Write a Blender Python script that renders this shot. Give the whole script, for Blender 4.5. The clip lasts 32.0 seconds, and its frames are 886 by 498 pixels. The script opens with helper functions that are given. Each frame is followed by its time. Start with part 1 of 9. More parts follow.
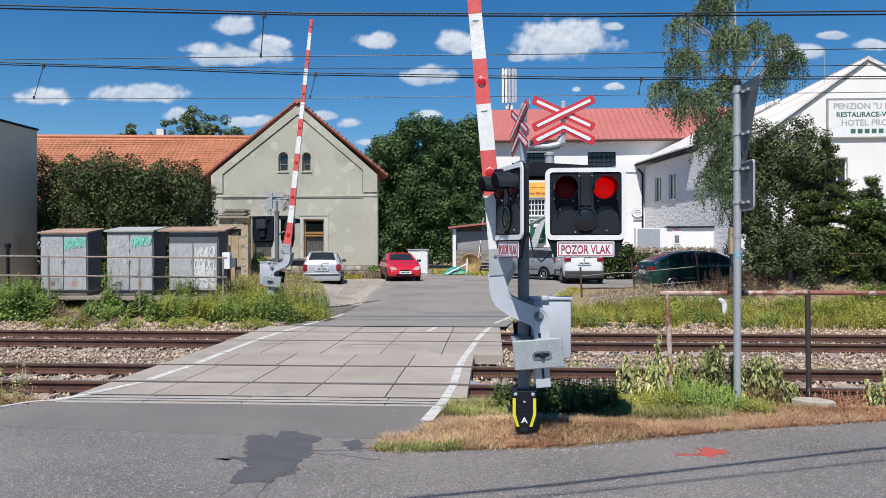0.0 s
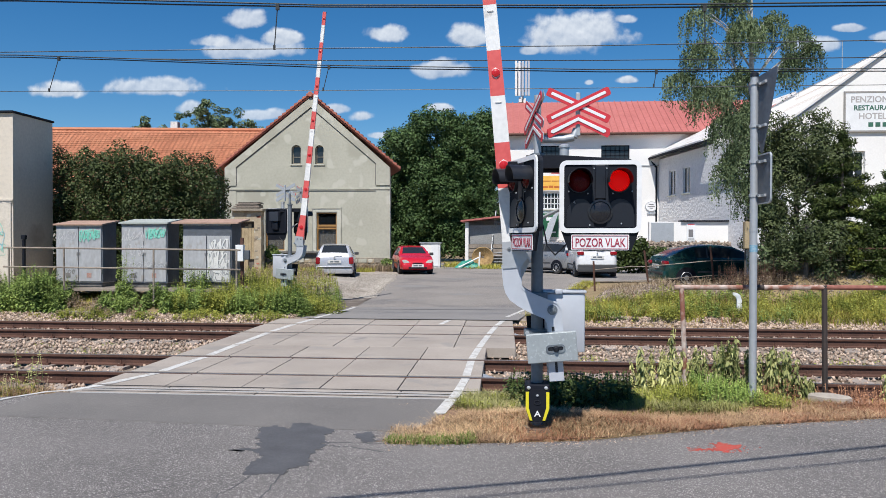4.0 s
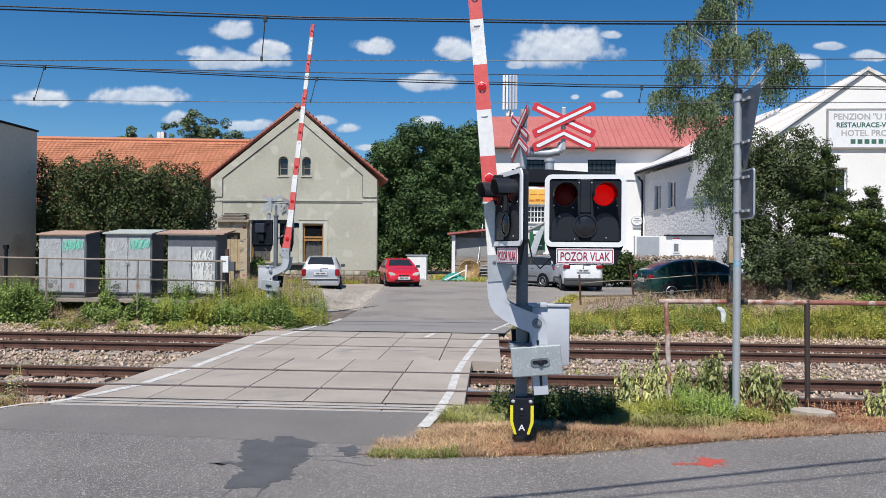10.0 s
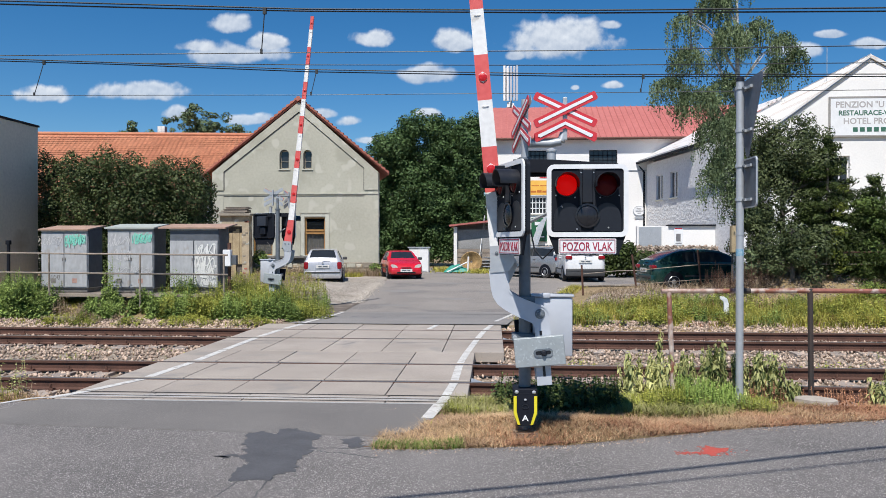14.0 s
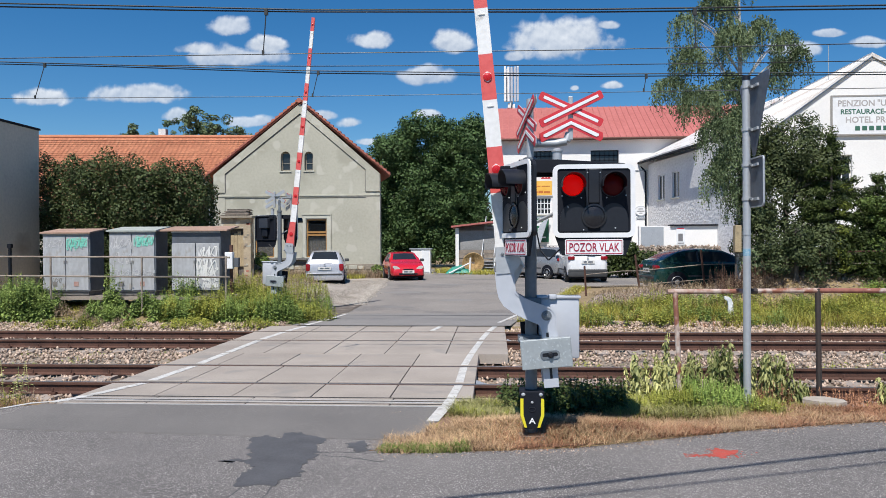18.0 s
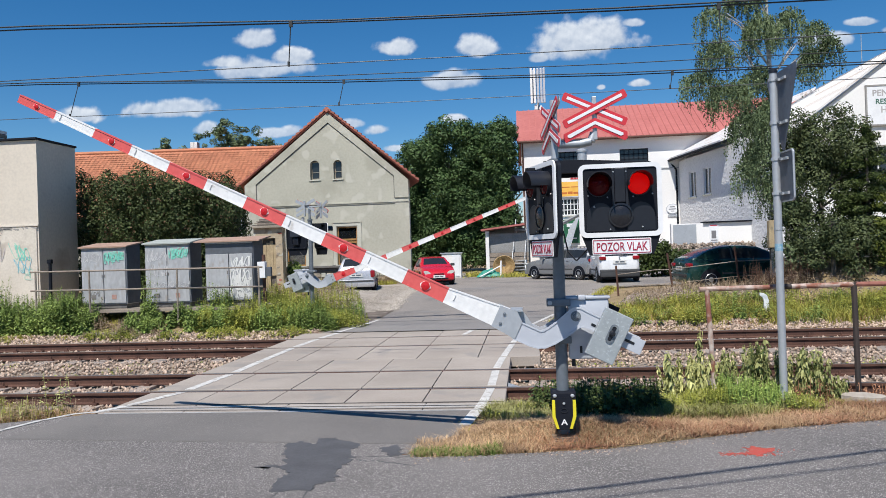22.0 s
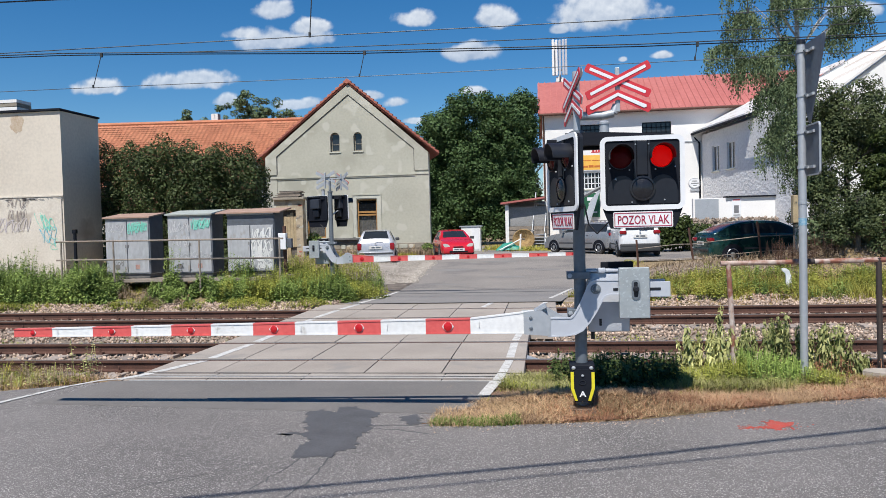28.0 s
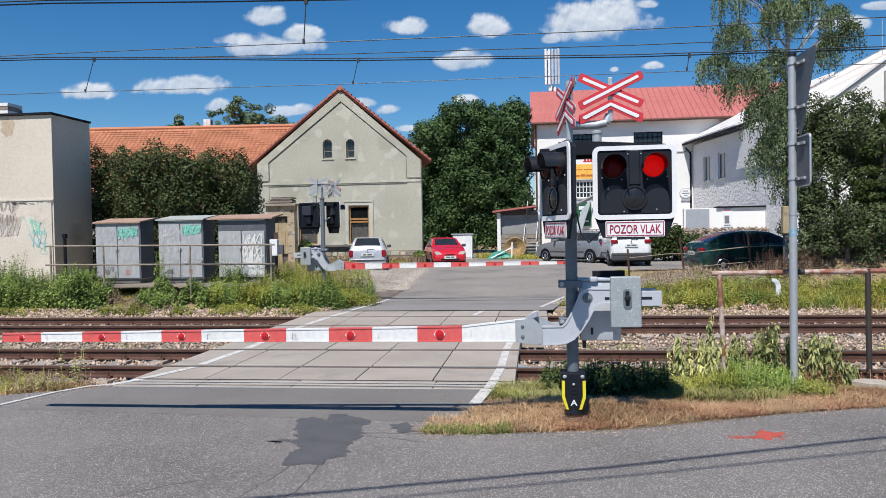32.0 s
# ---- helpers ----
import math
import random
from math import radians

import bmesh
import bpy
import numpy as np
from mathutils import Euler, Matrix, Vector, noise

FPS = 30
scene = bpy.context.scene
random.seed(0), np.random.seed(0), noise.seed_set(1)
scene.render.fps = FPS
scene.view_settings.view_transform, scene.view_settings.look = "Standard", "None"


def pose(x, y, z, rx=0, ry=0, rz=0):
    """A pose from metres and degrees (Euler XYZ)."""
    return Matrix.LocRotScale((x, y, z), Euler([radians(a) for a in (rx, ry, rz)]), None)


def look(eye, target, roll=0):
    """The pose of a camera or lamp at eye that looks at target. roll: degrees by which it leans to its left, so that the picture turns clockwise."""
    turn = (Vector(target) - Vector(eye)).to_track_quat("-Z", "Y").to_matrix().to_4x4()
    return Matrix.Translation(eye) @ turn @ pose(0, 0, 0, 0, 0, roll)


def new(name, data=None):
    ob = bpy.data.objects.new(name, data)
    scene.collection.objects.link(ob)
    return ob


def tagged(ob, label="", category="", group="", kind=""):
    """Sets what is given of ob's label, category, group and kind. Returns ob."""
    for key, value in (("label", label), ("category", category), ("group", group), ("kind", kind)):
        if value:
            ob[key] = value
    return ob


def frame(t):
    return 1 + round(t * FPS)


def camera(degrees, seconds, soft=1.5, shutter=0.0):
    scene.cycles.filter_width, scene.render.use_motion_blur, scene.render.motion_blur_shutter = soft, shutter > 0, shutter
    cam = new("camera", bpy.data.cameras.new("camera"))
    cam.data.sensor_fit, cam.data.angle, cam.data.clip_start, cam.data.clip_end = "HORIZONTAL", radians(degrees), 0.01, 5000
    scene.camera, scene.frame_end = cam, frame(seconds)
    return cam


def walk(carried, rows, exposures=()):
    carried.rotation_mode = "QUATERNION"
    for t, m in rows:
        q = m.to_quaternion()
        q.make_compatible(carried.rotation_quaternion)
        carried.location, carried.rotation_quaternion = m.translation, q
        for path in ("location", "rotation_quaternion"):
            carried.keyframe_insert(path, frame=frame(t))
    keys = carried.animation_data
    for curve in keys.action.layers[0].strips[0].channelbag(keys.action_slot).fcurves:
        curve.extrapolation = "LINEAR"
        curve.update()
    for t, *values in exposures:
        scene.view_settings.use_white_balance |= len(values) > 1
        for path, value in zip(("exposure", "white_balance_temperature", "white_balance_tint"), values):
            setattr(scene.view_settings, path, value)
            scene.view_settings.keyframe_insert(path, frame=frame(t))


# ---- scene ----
cam = camera(61.2, 32.0, soft=0.8)
PATH = [
    (0, (0.077, 0.009, 1.856), (-0.052, 2.005, 1.85), -0.1),
    (0.5, (0.079, 0.009, 1.853), (-0.055, 2.004, 1.845), -0.2),
    (1, (0.071, 0.014, 1.851), (-0.07, 2.009, 1.843), -0.2),
    (1.5, (0.071, 0.021, 1.851), (-0.076, 2.015, 1.843), -0.2),
    (2, (0.075, 0.016, 1.855), (-0.076, 2.01, 1.847), -0.2),
    (2.5, (0.067, 0.015, 1.855), (-0.088, 2.009, 1.844), 0.1),
    (3, (0.068, 0.03, 1.848), (-0.091, 2.023, 1.829), 0.1),
    (3.5, (0.065, 0.033, 1.849), (-0.097, 2.027, 1.827), 0.1),
    (5.5, (0.076, 0.049, 1.846), (-0.082, 2.042, 1.819), 0.1),
    (6, (0.087, 0.046, 1.849), (-0.069, 2.04, 1.824), 0.1),
    (6.5, (0.09, 0.041, 1.853), (-0.062, 2.035, 1.831), 0.1),
    (7, (0.085, 0.045, 1.852), (-0.063, 2.039, 1.834), 0.1),
    (7.5, (0.079, 0.041, 1.852), (-0.066, 2.035, 1.839), 0.2),
    (8, (0.073, 0.045, 1.852), (-0.07, 2.04, 1.845), 0.3),
    (8.5, (0.072, 0.044, 1.852), (-0.066, 2.039, 1.851), 0.4),
    (9, (0.073, 0.043, 1.854), (-0.059, 2.039, 1.858), 0.5),
    (9.5, (0.078, 0.04, 1.853), (-0.05, 2.036, 1.861), 0.5),
    (10, (0.08, 0.038, 1.852), (-0.047, 2.034, 1.862), 0.5),
    (10.5, (0.082, 0.041, 1.851), (-0.042, 2.037, 1.865), 0.5),
    (11, (0.08, 0.041, 1.85), (-0.043, 2.037, 1.862), 0.6),
    (11.5, (0.075, 0.044, 1.847), (-0.049, 2.041, 1.859), 0.4),
    (12, (0.073, 0.043, 1.848), (-0.05, 2.039, 1.855), 0.3),
    (12.5, (0.072, 0.048, 1.846), (-0.051, 2.044, 1.848), 0.2),
    (13, (0.073, 0.041, 1.845), (-0.053, 2.037, 1.842), 0.1),
    (13.5, (0.076, 0.04, 1.845), (-0.055, 2.036, 1.837), -0.0),
    (14, (0.077, 0.049, 1.844), (-0.055, 2.045, 1.833), -0.0),
    (14.5, (0.078, 0.05, 1.846), (-0.056, 2.046, 1.835), -0.0),
    (16.5, (0.08, 0.067, 1.845), (-0.064, 2.061, 1.829), -0.1),
    (17, (0.06, 0.078, 1.844), (-0.087, 2.072, 1.828), -0.0),
    (17.5, (0.025, 0.101, 1.846), (-0.117, 2.096, 1.832), -0.1),
    (18, (0.035, 0.114, 1.847), (-0.1, 2.109, 1.839), -0.3),
    (18.5, (0.072, 0.117, 1.852), (-0.065, 2.113, 1.856), -0.3),
    (19, (0.082, 0.12, 1.851), (-0.066, 2.114, 1.858), -0.6),
    (19.5, (0.077, 0.093, 1.849), (-0.086, 2.086, 1.856), -0.9),
    (20, (0.068, 0.086, 1.846), (-0.112, 2.078, 1.856), -1.2),
    (20.5, (0.073, 0.089, 1.85), (-0.116, 2.08, 1.858), -1.3),
    (21, (0.073, 0.078, 1.848), (-0.128, 2.068, 1.856), -1.6),
    (21.5, (0.079, 0.076, 1.848), (-0.134, 2.064, 1.856), -1.8),
    (22, (0.072, 0.079, 1.843), (-0.145, 2.067, 1.848), -1.9),
    (22.5, (0.067, 0.085, 1.84), (-0.159, 2.072, 1.839), -2.1),
    (23, (0.067, 0.085, 1.842), (-0.167, 2.072, 1.835), -2.2),
    (23.5, (0.067, 0.08, 1.841), (-0.173, 2.066, 1.826), -2.3),
    (24, (0.071, 0.082, 1.838), (-0.174, 2.067, 1.817), -2.3),
    (24.5, (0.064, 0.079, 1.835), (-0.185, 2.063, 1.807), -2.3),
    (25, (0.054, 0.075, 1.829), (-0.197, 2.058, 1.794), -2.1),
    (25.5, (0.055, 0.085, 1.829), (-0.196, 2.068, 1.786), -1.9),
    (27.5, (0.056, 0.07, 1.828), (-0.21, 2.052, 1.767), -1.6),
    (28, (0.064, 0.059, 1.831), (-0.206, 2.04, 1.766), -1.5),
    (28.5, (0.069, 0.053, 1.832), (-0.199, 2.034, 1.772), -1.5),
    (29, (0.07, 0.053, 1.832), (-0.197, 2.035, 1.772), -1.4),
    (29.5, (0.059, 0.053, 1.83), (-0.202, 2.035, 1.771), -1.3),
    (30, (0.046, 0.057, 1.83), (-0.209, 2.04, 1.775), -1.2),
    (30.5, (0.046, 0.062, 1.829), (-0.204, 2.046, 1.778), -1.0),
    (31, (0.049, 0.065, 1.829), (-0.201, 2.049, 1.781), -0.9),
    (31.5, (0.053, 0.061, 1.829), (-0.196, 2.045, 1.783), -0.9),
    (32, (0.056, 0.056, 1.831), (-0.191, 2.04, 1.786), -1.0),
]
walk(cam, [(t, look(e, g, r)) for t, e, g, r in PATH])

# world, sun and exposure
world = bpy.data.worlds.new("sky")
scene.world = world
world.use_nodes = True
SUN_DIR = Vector((0.135, 0.62, -1.0)).normalized()
_el = math.asin(-SUN_DIR.z)
_az = math.atan2(-SUN_DIR.x, -SUN_DIR.y)
wn = world.node_tree.nodes
sky = wn.new("ShaderNodeTexSky")
sky.sky_type, sky.sun_disc = "NISHITA", False
sky.sun_elevation, sky.sun_rotation = _el, _az
sky.air_density, sky.dust_density, sky.ozone_density = 1.0, 0.0, 6.0
tint = wn.new("ShaderNodeHueSaturation")
tint.inputs["Saturation"].default_value = 1.29
world.node_tree.links.new(sky.outputs[0], tint.inputs["Color"])
world.node_tree.links.new(tint.outputs[0], wn["Background"].inputs[0])
wn["Background"].inputs[1].default_value = 0.087
sun_data = bpy.data.lights.new("sun", "SUN")
sun_data.energy, sun_data.angle, sun_data.color = 5.0, radians(0.53), (1.0, 0.955, 0.895)
sun = new("sun", sun_data)
sun.matrix_world = look((0, 0, 30), Vector((0, 0, 30)) + SUN_DIR)
scene.view_settings.exposure = 0.18

# ---- mesh helpers ----


class Build:
    """Vertices and faces of one mesh."""

    def __init__(self):
        self.v, self.f = [], []

    def box(self, x0, y0, z0, x1, y1, z1, c=0.0):
        """An upright box; c chamfers its edges."""
        if c:
            return self.bevelled(x0, y0, z0, x1, y1, z1, c)
        n = len(self.v)
        self.v += [(x0, y0, z0), (x1, y0, z0), (x1, y1, z0), (x0, y1, z0), (x0, y0, z1), (x1, y0, z1), (x1, y1, z1), (x0, y1, z1)]
        self.f += [tuple(n + i for i in q) for q in ((3, 2, 1, 0), (4, 5, 6, 7), (0, 1, 5, 4), (1, 2, 6, 5), (2, 3, 7, 6), (3, 0, 4, 7))]
        return self

    def bevelled(self, x0, y0, z0, x1, y1, z1, c):
        bm = bmesh.new()
        bmesh.ops.create_cube(bm, size=1.0)
        for v in bm.verts:
            v.co = Vector(((x0 + x1) / 2 + v.co.x * (x1 - x0), (y0 + y1) / 2 + v.co.y * (y1 - y0), (z0 + z1) / 2 + v.co.z * (z1 - z0)))
        bmesh.ops.bevel(bm, geom=bm.edges[:], offset=c, segments=2, affect="EDGES", profile=0.5)
        return self.take(bm)

    def take(self, bm, m=None):
        n = len(self.v)
        bm.verts.index_update()
        self.v += [tuple(m @ v.co if m else v.co) for v in bm.verts]
        self.f += [tuple(n + v.index for v in f.verts) for f in bm.faces]
        bm.free()
        return self

    def tube(self, p0, p1, r0, r1=None, n=12, caps=True):
        r1 = r0 if r1 is None else r1
        p0, p1 = Vector(p0), Vector(p1)
        q = (p1 - p0).to_track_quat("Z", "Y").to_matrix()
        s = len(self.v)
        for p, r in ((p0, r0), (p1, r1)):
            for i in range(n):
                a = 2 * math.pi * i / n
                self.v.append(tuple(p + q @ Vector((r * math.cos(a), r * math.sin(a), 0))))
        self.f += [(s + i, s + (i + 1) % n, s + n + (i + 1) % n, s + n + i) for i in range(n)]
        if caps:
            self.f += [tuple(s + i for i in reversed(range(n))), tuple(s + n + i for i in range(n))]
        return self

    def path(self, pts, r, n=8):
        for a, b in zip(pts, pts[1:]):
            self.tube(a, b, r, r, n)
        return self

    def prism(self, pts, lo, hi, axis="y"):
        """A polygon of two coordinates, pushed along the third from lo to hi."""
        s, n = len(self.v), len(pts)
        for h in (lo, hi):
            for a, b in pts:
                self.v.append({"x": (h, a, b), "y": (a, h, b), "z": (a, b, h)}[axis])
        self.f += [tuple(s + i for i in range(n)), tuple(s + n + i for i in reversed(range(n)))]
        self.f += [(s + (i + 1) % n, s + i, s + n + i, s + n + (i + 1) % n) for i in range(n)]
        return self

    def lathe(self, profile, centre, axis="z", n=24):
        """A profile of (radius, height) turned round an axis through centre."""
        s, c = len(self.v), Vector(centre)
        for r, h in profile:
            for i in range(n):
                a = 2 * math.pi * i / n
                u, w = r * math.cos(a), r * math.sin(a)
                self.v.append(tuple(c + Vector({"z": (u, w, h), "y": (u, h, w), "x": (h, u, w)}[axis])))
        for k in range(len(profile) - 1):
            self.f += [(s + k * n + i, s + k * n + (i + 1) % n, s + (k + 1) * n + (i + 1) % n, s + (k + 1) * n + i) for i in range(n)]
        return self

    def quad(self, a, b, c, d):
        n = len(self.v)
        self.v += [tuple(a), tuple(b), tuple(c), tuple(d)]
        self.f.append((n, n + 1, n + 2, n + 3))
        return self

    def moved(self, m):
        self.v = [tuple(m @ Vector(v)) for v in self.v]
        return self

    def mesh(self, name, material, smooth=False, weld=False):
        me = bpy.data.meshes.new(name)
        me.from_pydata(self.v, [], self.f)
        bm = bmesh.new()
        bm.from_mesh(me)
        if weld:
            bmesh.ops.remove_doubles(bm, verts=bm.verts, dist=0.001)
        bmesh.ops.recalc_face_normals(bm, faces=bm.faces)
        bm.to_mesh(me)
        bm.free()
        if smooth:
            me.polygons.foreach_set("use_smooth", [True] * len(me.polygons))
            me.set_sharp_from_angle(angle=radians(35))
        me.materials.append(material)
        return me


def part(name, b, material, parent=None, label="", smooth=False):
    """Links one mesh as a part of its thing."""
    ob = new(name, b.mesh(name, material, smooth, name == "wall"))
    ob.parent = parent
    return tagged(ob, label) if label else ob


def thing(name, label, category, group="", kind="", at=(0, 0, 0), rz=0):
    ob = new(name)
    ob.empty_display_size = 0.2
    ob.matrix_basis = pose(*at, 0, 0, rz)
    return tagged(ob, label, category, group, kind)


def solid(name, b, material, label, category, group="", kind="", smooth=False):
    return tagged(new(name, b.mesh(name, material, smooth)), label, category, group, kind)


def array_mesh(name, verts, faces, material):
    """A mesh from arrays: verts (n, 3), faces (m, k)."""
    verts, faces = np.asarray(verts, np.float32), np.asarray(faces, np.int32)
    me = bpy.data.meshes.new(name)
    k = faces.shape[1]
    me.vertices.add(len(verts))
    me.vertices.foreach_set("co", verts.ravel())
    me.loops.add(faces.size)
    me.loops.foreach_set("vertex_index", faces.ravel())
    me.polygons.add(len(faces))
    me.polygons.foreach_set("loop_start", np.arange(len(faces), dtype=np.int32) * k)
    me.update(calc_edges=True)
    me.materials.append(material)
    return me


# ---- materials ----


def surface(name, colour, second=None, rough=0.7, metal=0.0, grain=40.0, blotch=1.5, mix=0.5, bump=0.2, bump_scale=None, vary=0.0, spec=0.5, stretch=(1, 1, 1), island=False,
            stain=None, stain_scale=0.6, stain_at=0.6, specks=None, speck_scale=170.0, speck_at=0.6, relief=0.01):
    """A painted, mineral or metal surface: two colours mixed at two scales, stains, fine relief, and a change from piece to piece."""
    m = bpy.data.materials.new(name)
    m.use_nodes = True
    t, nodes = m.node_tree, m.node_tree.nodes
    p = nodes["Principled BSDF"]
    co = nodes.new("ShaderNodeTexCoord")
    mp = nodes.new("ShaderNodeMapping")
    mp.inputs["Scale"].default_value = stretch
    t.links.new(co.outputs["Object"], mp.inputs[0])

    def noise_at(scale, detail=4.0):
        n = nodes.new("ShaderNodeTexNoise")
        n.inputs["Scale"].default_value, n.inputs["Detail"].default_value = scale, detail
        t.links.new(mp.outputs[0], n.inputs["Vector"])
        return n.outputs[0]

    fine, large = noise_at(grain, 6), noise_at(blotch, 5)
    both = nodes.new("ShaderNodeMath")
    both.operation = "ADD"
    t.links.new(fine, both.inputs[0]), t.links.new(large, both.inputs[1])
    ramp = nodes.new("ShaderNodeMapRange")
    ramp.inputs[1].default_value, ramp.inputs[2].default_value = 0.75, 1.25
    ramp.inputs[3].default_value, ramp.inputs[4].default_value = 0.0, mix * 2 if mix < 0.5 else 1.0
    t.links.new(both.outputs[0], ramp.inputs[0])
    second = second or tuple(c * 0.72 for c in colour)
    col = nodes.new("ShaderNodeMix")
    col.data_type = "RGBA"
    col.inputs[6].default_value, col.inputs[7].default_value = (*colour, 1), (*second, 1)
    t.links.new(ramp.outputs[0], col.inputs[0])
    out = col.outputs[2]
    if stain:
        s = noise_at(stain_scale, 7)
        sr = nodes.new("ShaderNodeMapRange")
        sr.inputs[1].default_value, sr.inputs[2].default_value = stain_at, stain_at + 0.09
        t.links.new(s, sr.inputs[0])
        sm = nodes.new("ShaderNodeMix")
        sm.data_type = "RGBA"
        sm.inputs[7].default_value = (*stain, 1)
        t.links.new(out, sm.inputs[6]), t.links.new(sr.outputs[0], sm.inputs[0])
        out = sm.outputs[2]
    if specks:
        s = noise_at(speck_scale, 1.5)
        sr = nodes.new("ShaderNodeMapRange")
        sr.inputs[1].default_value, sr.inputs[2].default_value = speck_at, speck_at + 0.06
        t.links.new(s, sr.inputs[0])
        sm = nodes.new("ShaderNodeMix")
        sm.data_type = "RGBA"
        sm.inputs[7].default_value = (*specks, 1)
        t.links.new(out, sm.inputs[6]), t.links.new(sr.outputs[0], sm.inputs[0])
        out = sm.outputs[2]
    if vary:
        src = nodes.new("ShaderNodeNewGeometry").outputs["Random Per Island"] if island else nodes.new("ShaderNodeObjectInfo").outputs["Random"]
        hs = nodes.new("ShaderNodeHueSaturation")
        vr = nodes.new("ShaderNodeMapRange")
        vr.inputs[3].default_value, vr.inputs[4].default_value = 1 - vary, 1 + vary
        t.links.new(src, vr.inputs[0]), t.links.new(vr.outputs[0], hs.inputs["Value"]), t.links.new(out, hs.inputs["Color"])
        out = hs.outputs[0]
    t.links.new(out, p.inputs["Base Color"])
    rr = nodes.new("ShaderNodeMapRange")
    rr.inputs[3].default_value, rr.inputs[4].default_value = max(rough - 0.12, 0.02), min(rough + 0.12, 1)
    t.links.new(large, rr.inputs[0]), t.links.new(rr.outputs[0], p.inputs["Roughness"])
    p.inputs["Metallic"].default_value, p.inputs["Specular IOR Level"].default_value = metal, spec
    if bump:
        b = nodes.new("ShaderNodeBump")
        b.inputs["Strength"].default_value, b.inputs["Distance"].default_value = bump, relief
        t.links.new(noise_at(bump_scale, 5) if bump_scale else fine, b.inputs["Height"]), t.links.new(b.outputs[0], p.inputs["Normal"])
    return m


def glowing(name, colour, strength):
    m = bpy.data.materials.new(name)
    m.use_nodes = True
    p = m.node_tree.nodes["Principled BSDF"]
    p.inputs["Base Color"].default_value = (*colour, 1)
    p.inputs["Emission Color"].default_value, p.inputs["Emission Strength"].default_value = (*colour, 1), strength
    return m


def leafy(name, dark, light, rough=0.55):
    """Foliage: a change of tone from leaf to leaf and from clump to clump, a little light let through."""
    m = bpy.data.materials.new(name)
    m.use_nodes = True
    t, nodes = m.node_tree, m.node_tree.nodes
    p = nodes["Principled BSDF"]
    geo = nodes.new("ShaderNodeNewGeometry")
    co = nodes.new("ShaderNodeTexCoord")
    n = nodes.new("ShaderNodeTexNoise")
    n.inputs["Scale"].default_value = 1.3
    t.links.new(co.outputs["Object"], n.inputs["Vector"])
    add = nodes.new("ShaderNodeMath")
    add.operation = "MULTIPLY_ADD"
    add.inputs[1].default_value = 0.55
    t.links.new(geo.outputs["Random Per Island"], add.inputs[0])
    sub = nodes.new("ShaderNodeMapRange")
    sub.inputs[1].default_value, sub.inputs[2].default_value, sub.inputs[4].default_value = 0.35, 0.65, 0.45
    t.links.new(n.outputs[0], sub.inputs[0]), t.links.new(sub.outputs[0], add.inputs[2])
    col = nodes.new("ShaderNodeMix")
    col.data_type = "RGBA"
    col.inputs[6].default_value, col.inputs[7].default_value = (*dark, 1), (*light, 1)
    t.links.new(add.outputs[0], col.inputs[0]), t.links.new(col.outputs[2], p.inputs["Base Color"])
    p.inputs["Roughness"].default_value = rough
    p.inputs["Specular IOR Level"].default_value = 0.15
    tr = nodes.new("ShaderNodeBsdfTranslucent")
    t.links.new(col.outputs[2], tr.inputs[0])
    mx = nodes.new("ShaderNodeMixShader")
    mx.inputs[0].default_value = 0.05
    t.links.new(p.outputs[0], mx.inputs[1]), t.links.new(tr.outputs[0], mx.inputs[2])
    t.links.new(mx.outputs[0], nodes["Material Output"].inputs[0])
    return m


ASPHALT = surface("asphalt", (0.185, 0.172, 0.16), (0.125, 0.117, 0.112), 0.9, specks=(0.27, 0.254, 0.238), speck_scale=95, speck_at=0.62, grain=60, blotch=0.7, bump=0.7, bump_scale=100, stain=(0.15, 0.14, 0.132), stain_scale=0.5, stain_at=0.56)
ASPHALT_APRON = surface("newer grey asphalt", (0.235, 0.222, 0.21), (0.185, 0.175, 0.167), 0.9, specks=(0.27, 0.254, 0.238), speck_scale=60, speck_at=0.6, grain=40, blotch=0.8, bump=0.5, bump_scale=80)
ASPHALT_FAR = surface("sun-bleached patched asphalt", (0.265, 0.24, 0.215), (0.19, 0.172, 0.157), 0.92, specks=(0.33, 0.3, 0.27), speck_scale=40, speck_at=0.6, grain=25, blotch=0.5, bump=0.5, bump_scale=60, stain=(0.17, 0.157, 0.148), stain_scale=0.45, stain_at=0.54)
ASPHALT_STREET = surface("worn asphalt", (0.205, 0.188, 0.178), (0.095, 0.088, 0.085), 0.92, specks=(0.46, 0.43, 0.405), speck_scale=100, speck_at=0.58, grain=110, blotch=0.45, bump=1.0, bump_scale=120, stain=(0.155, 0.143, 0.136), stain_scale=0.8, stain_at=0.55)
ASPHALT_DARK = surface("dark asphalt", (0.095, 0.094, 0.097), (0.07, 0.07, 0.073), 0.85, grain=80, blotch=2, bump=0.4, bump_scale=140)
TAR = surface("tar patch", (0.098, 0.097, 0.102), (0.068, 0.068, 0.072), 0.7, grain=60, blotch=3, bump=0.3)
CONCRETE = surface("concrete panel", (0.385, 0.337, 0.292), (0.285, 0.248, 0.214), 0.85, grain=50, blotch=0.9, bump=0.2, vary=0.06, stain=(0.28, 0.255, 0.23), stain_scale=1.4, stain_at=0.59, specks=(0.24, 0.22, 0.2), speck_scale=38, speck_at=0.67)
RUBBER = surface("rubber strip", (0.06, 0.055, 0.052), (0.04, 0.037, 0.036), 0.8, grain=60, bump=0.2)
